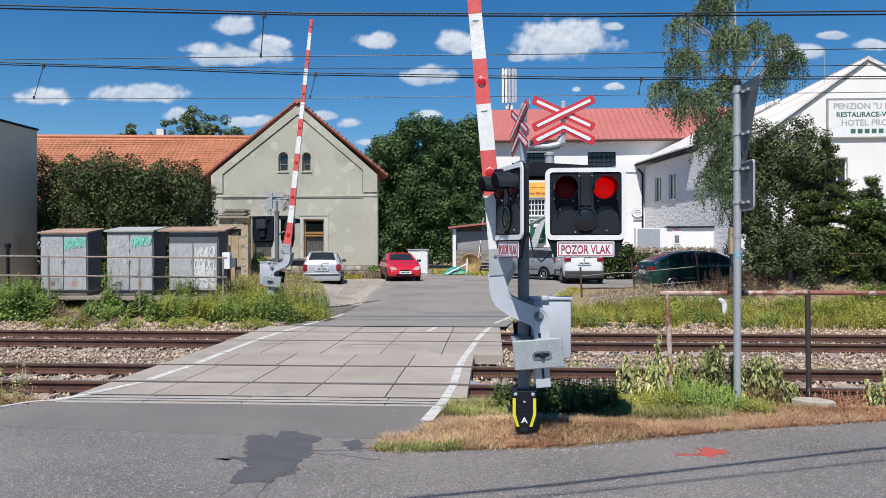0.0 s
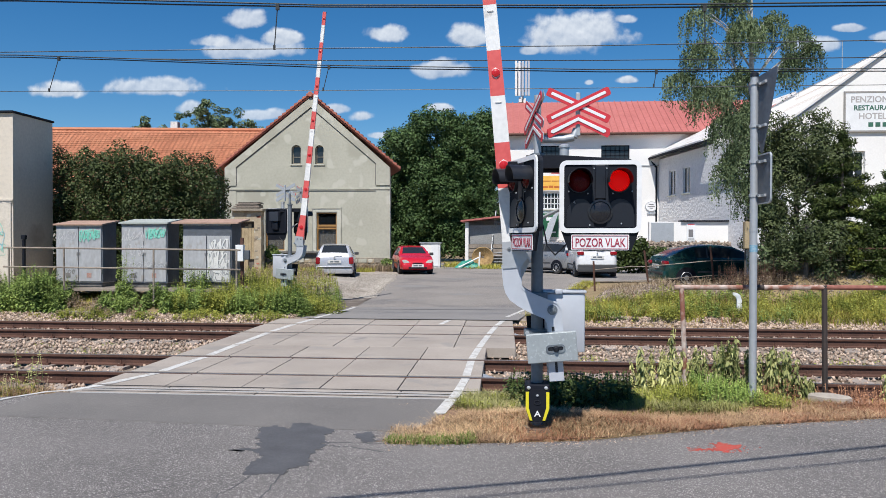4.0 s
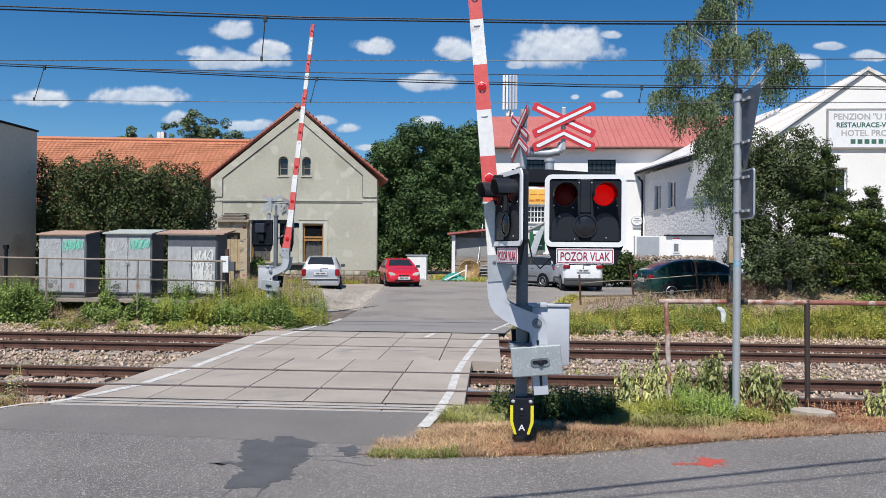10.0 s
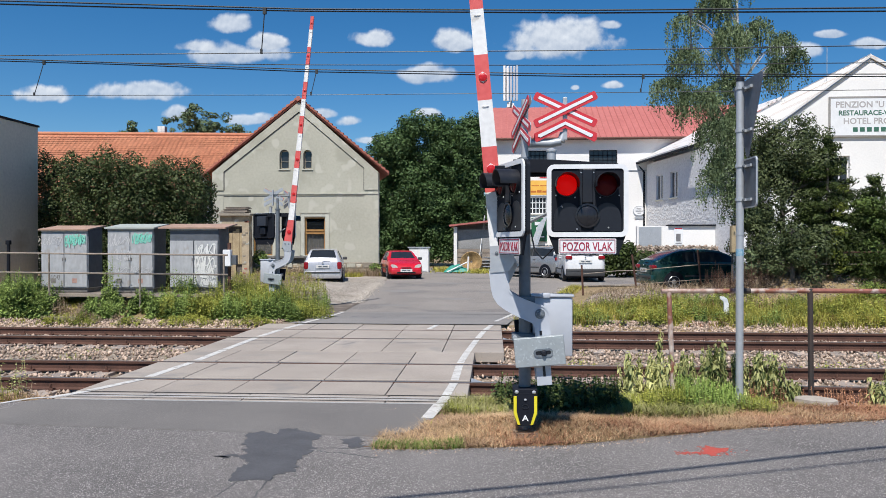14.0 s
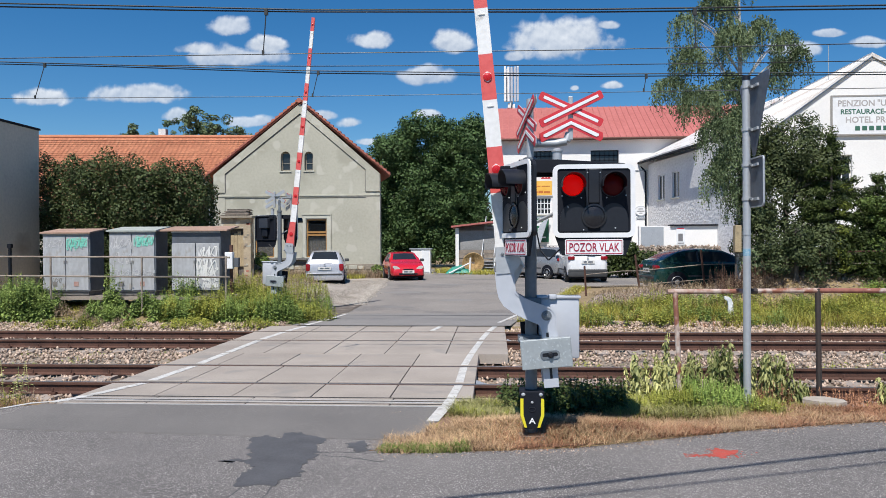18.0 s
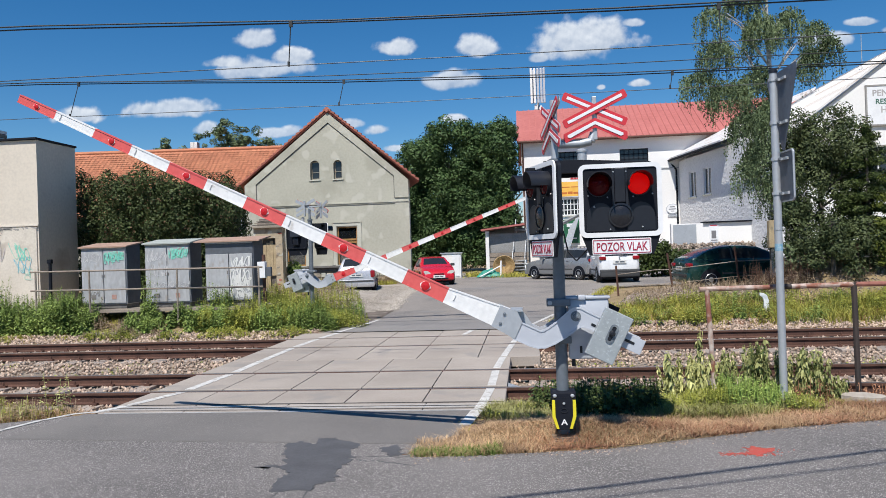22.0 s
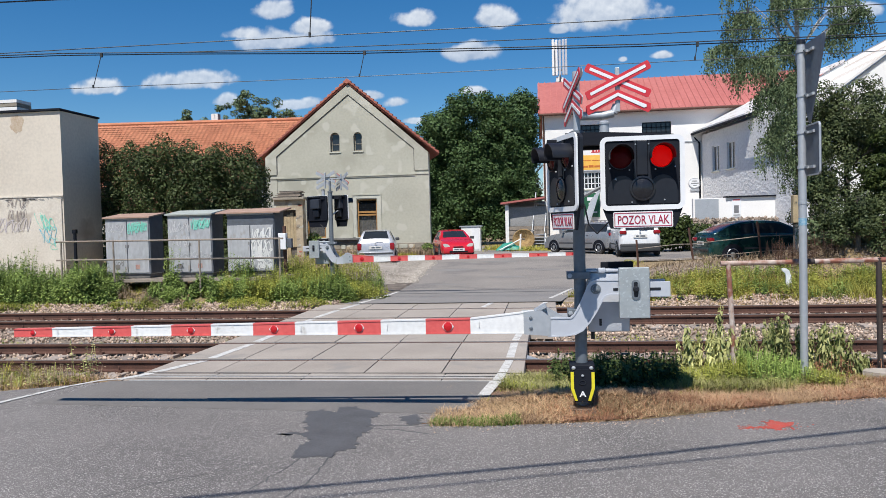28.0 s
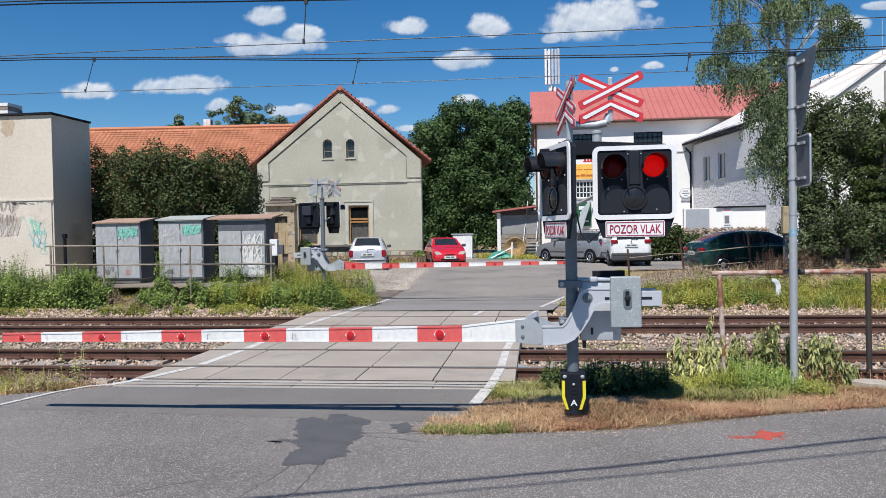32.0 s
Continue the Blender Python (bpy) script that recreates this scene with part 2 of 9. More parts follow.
ROAD_WHITE = surface("road paint", (0.64, 0.63, 0.60), (0.46, 0.45, 0.43), 0.7, grain=60, blotch=5, bump=0.1, stain=(0.38, 0.35, 0.32), stain_scale=11, stain_at=0.55)
STEEL_RUST = surface("rusty rail", (0.13, 0.062, 0.043), (0.07, 0.036, 0.027), 0.8, metal=0.2, grain=50, blotch=4, bump=0.3)
STEEL_EDGE = surface("worn bright steel edge", (0.58, 0.57, 0.56), (0.44, 0.43, 0.42), 0.45, metal=0.2, grain=20, blotch=4, bump=0.05)
STEEL_HEAD = surface("rail head", (0.46, 0.43, 0.40), (0.26, 0.21, 0.18), 0.38, metal=0.8, grain=30, blotch=5, bump=0.05)
BALLAST = surface("ballast bed", (0.36, 0.30, 0.24), (0.16, 0.125, 0.095), 0.95, grain=25, blotch=3, bump=1.0, bump_scale=22)
STONE = surface("ballast stone", (0.51, 0.395, 0.31), (0.30, 0.215, 0.163), 0.95, grain=60, blotch=9, bump=0.3, vary=0.5, island=True)
GRAVEL_STONE = surface("grey gravel", (0.43, 0.39, 0.34), (0.27, 0.24, 0.205), 0.95, grain=60, blotch=9, bump=0.3, vary=0.3, island=True)
SLEEPER = surface("concrete sleeper", (0.35, 0.30, 0.26), (0.25, 0.2, 0.17), 0.9, grain=50, blotch=3, bump=0.3, vary=0.15)
SLEEPER_PALE = surface("weathered broken concrete", (0.46, 0.41, 0.35), (0.33, 0.29, 0.25), 0.9, grain=30, blotch=6, bump=0.6, bump_scale=40)
EARTH = surface("dry earth and grass", (0.33, 0.235, 0.13), (0.19, 0.145, 0.07), 0.95, grain=14, blotch=0.8, bump=0.8, bump_scale=18)
SOIL = surface("dry brown soil", (0.26, 0.155, 0.095), (0.15, 0.09, 0.06), 0.95, grain=30, blotch=4, bump=0.8, bump_scale=40)
DIRT = surface("trodden grey brown soil", (0.17, 0.14, 0.115), (0.10, 0.082, 0.068), 0.95, grain=30, blotch=3, bump=0.6, bump_scale=30, stain=(0.26, 0.22, 0.185), stain_scale=2.5, stain_at=0.6)
GRAVEL = surface("gravel yard", (0.40, 0.355, 0.305), (0.22, 0.19, 0.16), 0.95, grain=14, blotch=0.9, bump=1.0, bump_scale=14, stain=(0.2, 0.165, 0.13), stain_scale=0.9, stain_at=0.55)
PLASTER = surface("grey green plaster", (0.44, 0.43, 0.355), (0.375, 0.365, 0.30), 0.9, grain=9, blotch=0.7, bump=0.15, stain=(0.355, 0.345, 0.28), stain_scale=0.55, stain_at=0.55, specks=(0.475, 0.465, 0.395), speck_scale=1.4, speck_at=0.60)
PLASTER_TRIM = surface("plaster trim", (0.525, 0.52, 0.445), (0.45, 0.445, 0.38), 0.9, grain=25, blotch=0.8, bump=0.15, stain=(0.40, 0.39, 0.33), stain_scale=1.3, stain_at=0.62)
PLASTER_CREAM = surface("cream plaster", (0.64, 0.58, 0.49), (0.53, 0.48, 0.41), 0.9, grain=12, blotch=0.5, bump=0.12, stain=(0.42, 0.36, 0.29), stain_scale=0.7, stain_at=0.63)
PLASTER_PALE = surface("pale flaking plaster", (0.66, 0.61, 0.53), (0.54, 0.49, 0.42), 0.9, grain=18, blotch=0.9, bump=0.2, stain=(0.45, 0.40, 0.34), stain_scale=1.1, stain_at=0.6)
PLASTER_GREY = surface("grey plaster", (0.35, 0.34, 0.32), (0.26, 0.25, 0.24), 0.92, grain=15, blotch=0.8, bump=0.2)
SLATE = surface("dark grey stone", (0.17, 0.165, 0.155), (0.11, 0.105, 0.10), 0.85, grain=20, blotch=3, bump=0.2)
# grey darkened to hold the shade on the sign backs; also plate print
SIGN_BACK = surface("shaded grey sign back and plate print", (0.15, 0.17, 0.2), (0.11, 0.125, 0.15), 0.5, metal=0.3, grain=15, blotch=3, bump=0.03)
WALL_WHITE = surface("white wall", (0.82, 0.81, 0.79), (0.75, 0.74, 0.72), 0.85, grain=12, blotch=0.4, bump=0.08)
WALL_ROUGH = surface("rough cast wall", (0.80, 0.80, 0.80), (0.68, 0.68, 0.69), 0.95, grain=8, blotch=0.6, bump=1.0, bump_scale=5, stain=(0.66, 0.66, 0.67), stain_scale=6, stain_at=0.55, relief=0.08)
PLINTH = surface("stone plinth", (0.33, 0.29, 0.23), (0.22, 0.19, 0.15), 0.95, grain=10, blotch=2, bump=0.6, bump_scale=8)
TILE_ORANGE = surface("orange clay tile", (0.52, 0.215, 0.115), (0.40, 0.15, 0.08), 0.8, grain=10, blotch=1.0, bump=0.1, vary=0.14, island=True)
TILE_RED = surface("red clay tile", (0.43, 0.15, 0.10), (0.28, 0.09, 0.065), 0.8, grain=10, blotch=1.0, bump=0.1, vary=0.12)
ROOF_RED = surface("red metal roof", (0.47, 0.16, 0.14), (0.38, 0.115, 0.10), 0.55, grain=4, blotch=0.4, bump=0.05)
ROOF_PALE = surface("pale metal roof", (0.74, 0.73, 0.71), (0.62, 0.60, 0.58), 0.6, grain=6, blotch=0.8, bump=0.05, stain=(0.52, 0.44, 0.38), stain_scale=2.2, stain_at=0.56, stretch=(0.5, 2.0, 1))
WOOD_FRAME = surface("ochre window wood", (0.40, 0.22, 0.07), (0.28, 0.14, 0.045), 0.6, grain=30, blotch=4, bump=0.1)
WOOD_GREY = surface("weathered wood", (0.33, 0.28, 0.23), (0.2, 0.165, 0.135), 0.9, grain=30, blotch=3, bump=0.3)
OCHRE = surface("crumbling ochre plaster", (0.44, 0.36, 0.25), (0.33, 0.27, 0.19), 0.95, grain=12, blotch=2.5, bump=0.4, stain=(0.25, 0.19, 0.13), stain_scale=2.2, stain_at=0.55, specks=(0.50, 0.47, 0.39), speck_scale=3.0, speck_at=0.58)
WOOD_OLD = surface("old door wood", (0.45, 0.36, 0.22), (0.30, 0.23, 0.14), 0.85, grain=25, blotch=3, bump=0.2)
BARK = surface("grey bark", (0.16, 0.14, 0.12), (0.07, 0.06, 0.05), 0.95, grain=20, blotch=4, bump=0.6, stretch=(1, 1, 0.4))
GLASS_DARK = surface("dark window glass", (0.03, 0.035, 0.04), (0.02, 0.022, 0.025), 0.1, bump=0, spec=0.6, blotch=2)


def clear_glass():
    """Old window glass: see-through with a soft sheen."""
    m = bpy.data.materials.new("old window glass")
    m.use_nodes = True
    t, nodes = m.node_tree, m.node_tree.nodes
    p = nodes["Principled BSDF"]
    p.inputs["Base Color"].default_value, p.inputs["Roughness"].default_value = (0.02, 0.024, 0.028, 1), 0.06
    tp = nodes.new("ShaderNodeBsdfTransparent")
    mx = nodes.new("ShaderNodeMixShader")
    mx.inputs[0].default_value = 0.3
    t.links.new(tp.outputs[0], mx.inputs[1]), t.links.new(p.outputs[0], mx.inputs[2]), t.links.new(mx.outputs[0], nodes["Material Output"].inputs[0])
    return m


GLASS_CLEAR = clear_glass()
CURTAIN = surface("net curtain", (0.55, 0.53, 0.48), (0.3, 0.29, 0.27), 0.9, grain=15, blotch=4, bump=0)
GALV = surface("galvanised steel", (0.46, 0.485, 0.51), (0.40, 0.425, 0.45), 0.5, metal=0.4, grain=18, blotch=3, bump=0.05, stain=(0.37, 0.39, 0.41), stain_scale=5, stain_at=0.62)
DRIVE_GREY = surface("pale grey machine paint", (0.50, 0.525, 0.57), (0.455, 0.48, 0.525), 0.5, metal=0.1, grain=12, blotch=2, bump=0.03, stain=(0.40, 0.415, 0.44), stain_scale=6, stain_at=0.68)
WEIGHT_PLATE = surface("dull zinc plate", (0.40, 0.435, 0.445), (0.34, 0.37, 0.38), 0.55, metal=0.35, grain=30, blotch=5, bump=0.06, specks=(0.46, 0.50, 0.51), speck_scale=35, speck_at=0.6)
GALV_DARK = surface("grey painted steel post", (0.17, 0.195, 0.22), (0.13, 0.15, 0.17), 0.55, metal=0.3, grain=20, blotch=3, bump=0.05, stain=(0.24, 0.27, 0.29), stain_scale=3, stain_at=0.6)
BLACK = surface("black plastic", (0.010, 0.012, 0.018), (0.007, 0.008, 0.013), 0.45, grain=30, blotch=3, bump=0.03)
BLACK_MATT = surface("matt black paint", (0.010, 0.012, 0.019), (0.007, 0.009, 0.014), 0.7, spec=0.2, grain=30, blotch=3, bump=0.05)
WHITE = surface("white reflective sheet", (0.80, 0.81, 0.82), (0.72, 0.73, 0.74), 0.45, grain=20, blotch=3, bump=0.02)
RED_SHEET = surface("red reflective sheet", (0.62, 0.035, 0.05), (0.52, 0.03, 0.04), 0.45, grain=20, blotch=3, bump=0.02)
BOOM_WHITE = surface("white boom paint", (0.80, 0.80, 0.79), (0.68, 0.68, 0.67), 0.45, grain=20, blotch=2.5, bump=0.03, stain=(0.50, 0.48, 0.45), stain_scale=7, stain_at=0.66)
BOOM_RED = surface("red boom paint", (0.68, 0.12, 0.11), (0.60, 0.09, 0.085), 0.45, grain=20, blotch=2.5, bump=0.03)
CRIMSON = surface("crimson lettering", (0.36, 0.02, 0.06), (0.28, 0.015, 0.045), 0.5, grain=20, blotch=3, bump=0.02)
YELLOW = surface("yellow edge", (0.75, 0.66, 0.03), (0.62, 0.53, 0.02), 0.5, grain=20, blotch=3, bump=0.03)
LAMP_RED = surface("red reflector", (0.60, 0.012, 0.02), (0.45, 0.01, 0.014), 0.3, grain=60, bump=0.3)
RUST_WHITE = surface("flaked white and rusty pipe", (0.55, 0.47, 0.42), (0.28, 0.13, 0.085), 0.8, grain=14, blotch=3, bump=0.2, mix=0.5, stain=(0.25, 0.10, 0.065), stain_scale=6, stain_at=0.5)
RUST_RED = surface("rusty red pipe", (0.30, 0.12, 0.09), (0.2, 0.075, 0.055), 0.85, grain=14, blotch=3, bump=0.2, stain=(0.5, 0.42, 0.38), stain_scale=6, stain_at=0.58)
PIPE_BLACK = surface("black pipe", (0.035, 0.03, 0.028), (0.05, 0.035, 0.03), 0.7, grain=14, blotch=3, bump=0.1)
LABEL_RED = surface("dull red label", (0.30, 0.11, 0.08), (0.42, 0.3, 0.26), 0.7, grain=60, bump=0)
CABINET = surface("weathered cabinet metal", (0.44, 0.45, 0.465), (0.34, 0.345, 0.355), 0.6, metal=0.1, grain=9, blotch=2.2, bump=0.08, stain=(0.33, 0.31, 0.285), stain_scale=3.5, stain_at=0.6, stretch=(1.6, 1, 0.7))
CABINET_DARK = surface("sooty cabinet metal", (0.14, 0.135, 0.13), (0.22, 0.2, 0.18), 0.8, grain=12, blotch=2, bump=0.1)
# navy cabinet metal; also carries the painted shade of the cabinet sides
CAB_NAVY_AND_SHADE = surface("navy cabinet metal and shaded cabinet side", (0.10, 0.115, 0.14), (0.075, 0.085, 0.10), 0.7, grain=9, blotch=2, bump=0.06)
CAB_ROOF = surface("cabinet roof", (0.43, 0.28, 0.21), (0.30, 0.20, 0.155), 0.8, grain=12, blotch=2, bump=0.1)
CAB_ROOF_GREEN = surface("pale green cabinet roof", (0.41, 0.44, 0.41), (0.32, 0.345, 0.32), 0.7, grain=12, blotch=2, bump=0.1)
WIRE = surface("copper wire with patina", (0.03, 0.035, 0.035), (0.05, 0.05, 0.05), 0.6, metal=0.4, bump=0)
WIRE_PALE = surface("worn contact wire", (0.06, 0.07, 0.08), (0.09, 0.09, 0.09), 0.5, metal=0.5, bump=0)

# ---- ground, road, tracks ----


def ease(a, b, x):
    k = min(max((x - a) / (b - a), 0.0), 1.0)
    return k * k * (3 - 2 * k)


def ground_z(x, y):
    """Height of the ground: level street, track bed, a low bank behind the tracks."""
    z = 0.0
    if y > 8.8:
        z -= 0.20 * ease(8.8, 9.3, y) * (1 - ease(16.9, 17.22 + 0.38 * (ease(4.4, 5.8, -x) if x < 0 else ease(1.0, 3.0, x)), y))
    z += 0.135 * math.exp(-((x - 0.5) / 0.95) ** 2 - ((y - 7.5) / 0.36) ** 2) if abs(y - 7.5) < 1.5 else 0.0
    # the road stays level past the tracks and climbs later than its sides
    side = ease(4.4, 5.8, -x) if x < 0 else ease(1.0, 3.0, x)
    z += 0.22 * (side * ease(17.3, 21, y) + (1 - side) * ease(20.5, 33, y)) + 0.06 * ease(26, 36, y)
    if x > 2 and y > 18:
        z += (0.30 * ease(2.0, 5.0, x) * ease(19, 22.5, y) + 0.58 * ease(6.4, 8.4, x) * ease(20.0, 21.8, y)) * (1 - ease(23.4, 25.0, y))
    if x < -5.6 and y > 18:
        z += 0.25 * ease(-5.6, -7.5, x) * ease(17.5, 19, y) * (1 - ease(28, 32, y))
    return z


def ground_lines():
    def steps(a, b, s):
        return [a + (b - a) * i / round((b - a) / s) for i in range(round((b - a) / s))]
    xs = [-1500, -400, -120, -60] + steps(-30, -2, 0.5) + steps(-2, 5, 0.1) + steps(5, 30, 0.5) + [30, 60, 120, 400, 1500]
    ys = [-600, -150, -40] + steps(-12, 6, 0.5) + steps(6, 10, 0.1) + steps(10, 50, 0.5) + [50, 80, 150, 400, 2500]
    return xs, ys


xs, ys = ground_lines()
gb = Build()
gb.v = [(x, y, ground_z(x, y) - 0.03) for y in ys for x in xs]
gb.f = [(j * len(xs) + i, j * len(xs) + i + 1, (j + 1) * len(xs) + i + 1, (j + 1) * len(xs) + i) for j in range(len(ys) - 1) for i in range(len(xs) - 1)]
ground = solid("ground", gb, EARTH, "dry grassy earth ground around the railway", "ground", kind="structure", smooth=True)


def strip(edge_a, edge_b, lift, n=24):
    """A draped strip between two edges, each a list of (x, y)."""
    b = Build()

    def along(e, k):
        d = [0.0]
        for p, q in zip(e, e[1:]):
            d.append(d[-1] + math.dist(p, q))
        s = k * d[-1]
        for i in range(len(e) - 1):
            if s <= d[i + 1] + 1e-9:
                u = (s - d[i]) / (d[i + 1] - d[i])
                return (e[i][0] + u * (e[i + 1][0] - e[i][0]), e[i][1] + u * (e[i + 1][1] - e[i][1]))
        return e[-1]
    m = 6
    for i in range(n + 1):
        p, q = along(edge_a, i / n), along(edge_b, i / n)
        for j in range(m + 1):
            x, y = p[0] + (q[0] - p[0]) * j / m, p[1] + (q[1] - p[1]) * j / m
            b.v.append((x, y, ground_z(x, y) + lift))
    for i in range(n):
        for j in range(m):
            k = i * (m + 1) + j
            b.f.append((k, k + 1, k + m + 2, k + m + 1))
    return b


STREET_EDGE = [(-60, -20), (-5.75, 8.36), (-5.3, 8.6), (-0.55, 8.5), (-0.62, 7.3), (-1.0, 6.72), (-0.44, 6.77), (0.76, 6.98), (1.7, 7.36), (2.54, 7.72), (4.26, 8.22), (7, 8.5), (30, 9.4), (60, 10)]
sb = Build()
sb.prism([(-60, -30)] + [(60, -30)] + STREET_EDGE[::-1], -0.02, 0.004, "z")
street = solid("road_street", sb, ASPHALT_STREET, "worn grey asphalt street in front of the crossing", "road", kind="structure")
apron = Build().prism([(-5.5, 7.45), (-3.2, 7.3), (-0.75, 7.15), (-0.5, 8.64), (-5.3, 8.64)], 0.002, 0.008, "z")
solid("road_apron", apron, ASPHALT, "smoother grey asphalt strip before the crossing panels", "road", kind="structure")
far_l = [(-4.75, 17.3), (-4.1, 18.6), (-4.05, 21.3), (-4.45, 26), (-4.85, 34), (-5.6, 38)]
far_r = [(0.42, 17.3), (0.6, 18.5), (1.6, 22.2), (3.1, 29), (9, 31), (14, 33)]
solid("road_far", strip(far_l, far_r, 0.012, 40), ASPHALT_FAR, "grey patched asphalt road beyond the tracks", "road", kind="structure", smooth=True)
solid("road_far_apron", strip([(-4.7, 17.25), (-4.05, 20.2)], [(0.4, 17.25), (0.95, 20.5)], 0.02, 8), ASPHALT_APRON, "grey asphalt strip behind the crossing panels", "road", kind="structure")
solid("ground_yard", strip([(-16, 30), (-16, 46)], [(16, 33), (20, 60)], 0.006, 30), ASPHALT_FAR, "asphalt yard in front of the houses", "road", kind="structure", smooth=True)
solid("ground_gravel", strip([(-4.0, 19.2), (-4.0, 21.3), (-4.4, 26), (-4.8, 34), (-5.2, 38)], [(-4.3, 20.2), (-5.0, 22), (-7.2, 25), (-13, 31), (-14, 38)], 0.018, 24), GRAVEL,
      "pale gravel parking strip beside the old house", "gravel", kind="structure", smooth=True)

rs2 = random.Random(41)
solid("ground_soil", strip([(-4.05 + rs2.uniform(-0.08, 0.06), 19.8 + 0.3 * i) for i in range(12)], [(-4.42 - 0.3 * math.sin(math.pi * i / 11) + rs2.uniform(-0.12, 0.12), 19.9 + 0.3 * i) for i in range(12)], 0.028, 22), DIRT, "bare brown soil beside the road edge", "soil", kind="structure", smooth=True)
rp = random.Random(23)
for px, py, lx, ly in ((-2.9, 22.4, 1.3, 0.5), (-1.2, 24.6, 1.6, 0.6), (-3.3, 27.5, 1.4, 0.9), (0.2, 27.0, 1.5, 0.7), (-1.8, 31.0, 2.2, 1.0), (1.0, 23.4, 0.7, 0.4)):
    left, right = [], []
    for i in range(9):
        u = i / 8
        half = lx / 2 * math.sin(math.pi * (0.08 + 0.84 * u)) * rp.uniform(0.7, 1.2)
        left.append((px - half, py + (u - 0.5) * ly)), right.append((px + half, py + (u - 0.5) * ly))
    solid("asphalt_patch", strip(left, right, 0.016, 16), ASPHALT_APRON, "darker worn patch in the far asphalt", "road patch", "far road patches", "structure", True)
# thin darker line laid across the far asphalt
solid("road_seam", strip([(-4.1, 19.55), (-4.1, 19.63)], [(0.8, 19.75), (0.8, 19.83)], 0.024, 2), TAR, "thin dark line across the far road", "seam", kind="structure")
TRACKS = (10.83, 15.42)
GAUGE = 1.505
DECK_X0, DECK_X1, DECK_X2 = -5.17, -0.22, 0.28


def rail_section():
    return [(-0.065, -0.16), (0.065, -0.16), (0.065, -0.145), (0.012, -0.125), (0.01, -0.045), (0.036, -0.035), (0.036, -0.004), (0.03, 0.0), (-0.03, 0.0), (-0.036, -0.004), (-0.036, -0.035), (-0.01, -0.045), (-0.012, -0.125), (-0.065, -0.145)]


bed = Build()
bed.prism([(8.9, -0.28), (9.35, -0.205), (17.1, -0.205), (17.6, -0.02), (18.3, 0.0), (18.3, -0.3), (8.9, -0.3)], -60, 60, "x")
solid("ground_ballast", bed, BALLAST, "bed of pale brown ballast under the two tracks", "ballast", kind="structure")
for k, yc in enumerate(TRACKS):
    track = thing("railway_track", "rusty railway track on concrete sleepers in ballast", "track", "parallel tracks", "structure")
    for s in (-1, 1):
        y = yc + s * GAUGE / 2
        rail = part("rail", Build().prism([(y + a, b) for a, b in rail_section()], -60, 60, "x"), STEEL_RUST, track)
        part("rail_head", Build().box(-60, y - 0.028, 0.0, 60, y + 0.028, 0.003), STEEL_HEAD, rail, "polished running surface of the rail")
    sl = Build().prism([(yc - 1.25, -0.30), (yc + 1.25, -0.30), (yc + 1.25, -0.175), (yc + 1.2, -0.16), (yc - 1.2, -0.16), (yc - 1.25, -0.175)], -0.13, 0.13, "x")
    sl_mesh = sl.mesh("sleeper", SLEEPER)
    cl = Build()
    for s in (-1, 1):
        for d in (-1, 1):
            y = yc + s * GAUGE / 2 + d * 0.10
            cl.box(-0.05, y - 0.035, -0.16, 0.05, y + 0.035, -0.125).tube((0, y, -0.13), (0, y, -0.07), 0.018, n=6)
    cl_mesh = cl.mesh("rail_clip", STEEL_RUST)
    for i in range(-24, 30):
        x = i * 0.62 + 0.2
        if DECK_X0 - 0.1 < x < (DECK_X1, DECK_X2)[k] + 0.1:
            continue
        for nm, me in (("sleeper", sl_mesh), ("rail_clip", cl_mesh)):
            o = new(nm, me)
            o.parent, o.location = track, (x, 0, 0)

# crossing panels: concrete slabs with open flange grooves along the rails
deck = thing("crossing_deck", "pale concrete panels of a level crossing with dark rail grooves", "level crossing", kind="structure")
rails_y = [yc + s * GAUGE / 2 for yc in TRACKS for s in (-1, 1)]
rows = [(8.68, 8.88, DECK_X1), (8.90, 9.12, DECK_X1), (9.15, rails_y[0] - 0.075, DECK_X1), (rails_y[0] + 0.10, rails_y[1] - 0.10, DECK_X1), (rails_y[1] + 0.075, 12.86, DECK_X1),
        (12.90, rails_y[2] - 0.075, DECK_X2), (rails_y[2] + 0.10, rails_y[3] - 0.10, DECK_X2), (rails_y[3] + 0.075, 17.25, DECK_X2)]
joints = [(-4.1, -2.9, -1.18)] * 2 + [(-4.2, -3.21, -2.22, -1.24)] * 2 + [(-4.3, -3.3, -2.24, -1.23)] + [(-3.97, -2.9, -1.85, -0.79)] * 3
for (y0, y1, xe), row in zip(rows, joints):
    cuts = [DECK_X0, *row, xe]
    for a, b in zip(cuts, cuts[1:]):
        part("slab", Build().box(a + 0.006, y0, -0.17, b - 0.006, y1, 0.003 + random.uniform(-0.003, 0.003), 0.008), CONCRETE, deck)
for y in rails_y:
    part("groove_filler", Build().box(DECK_X0, y - 0.07, -0.16, DECK_X2 if y > 13 else DECK_X1, y + 0.095, -0.035), RUBBER, deck, "dark rubber filler beside the rail")
for y, half, steel in ((8.67, 0.012, True), (8.79, 0.008, False), (8.89, 0.011, True), (8.935, 0.010, False), (9.0, 0.007, True), (9.135, 0.014, False)):
    part("steel_edge", Build().box(DECK_X0 + 0.1, y - half, -0.1, DECK_X1 - 0.02, y + half, 0.0085), STEEL_EDGE if steel else RUBBER, deck, "worn bright steel edge" if steel else "dark rubber seal")
part("foundation", Build().box(DECK_X0 + 0.03, 8.7, -0.3, DECK_X1 - 0.03, 17.2, -0.15), SLEEPER, deck)
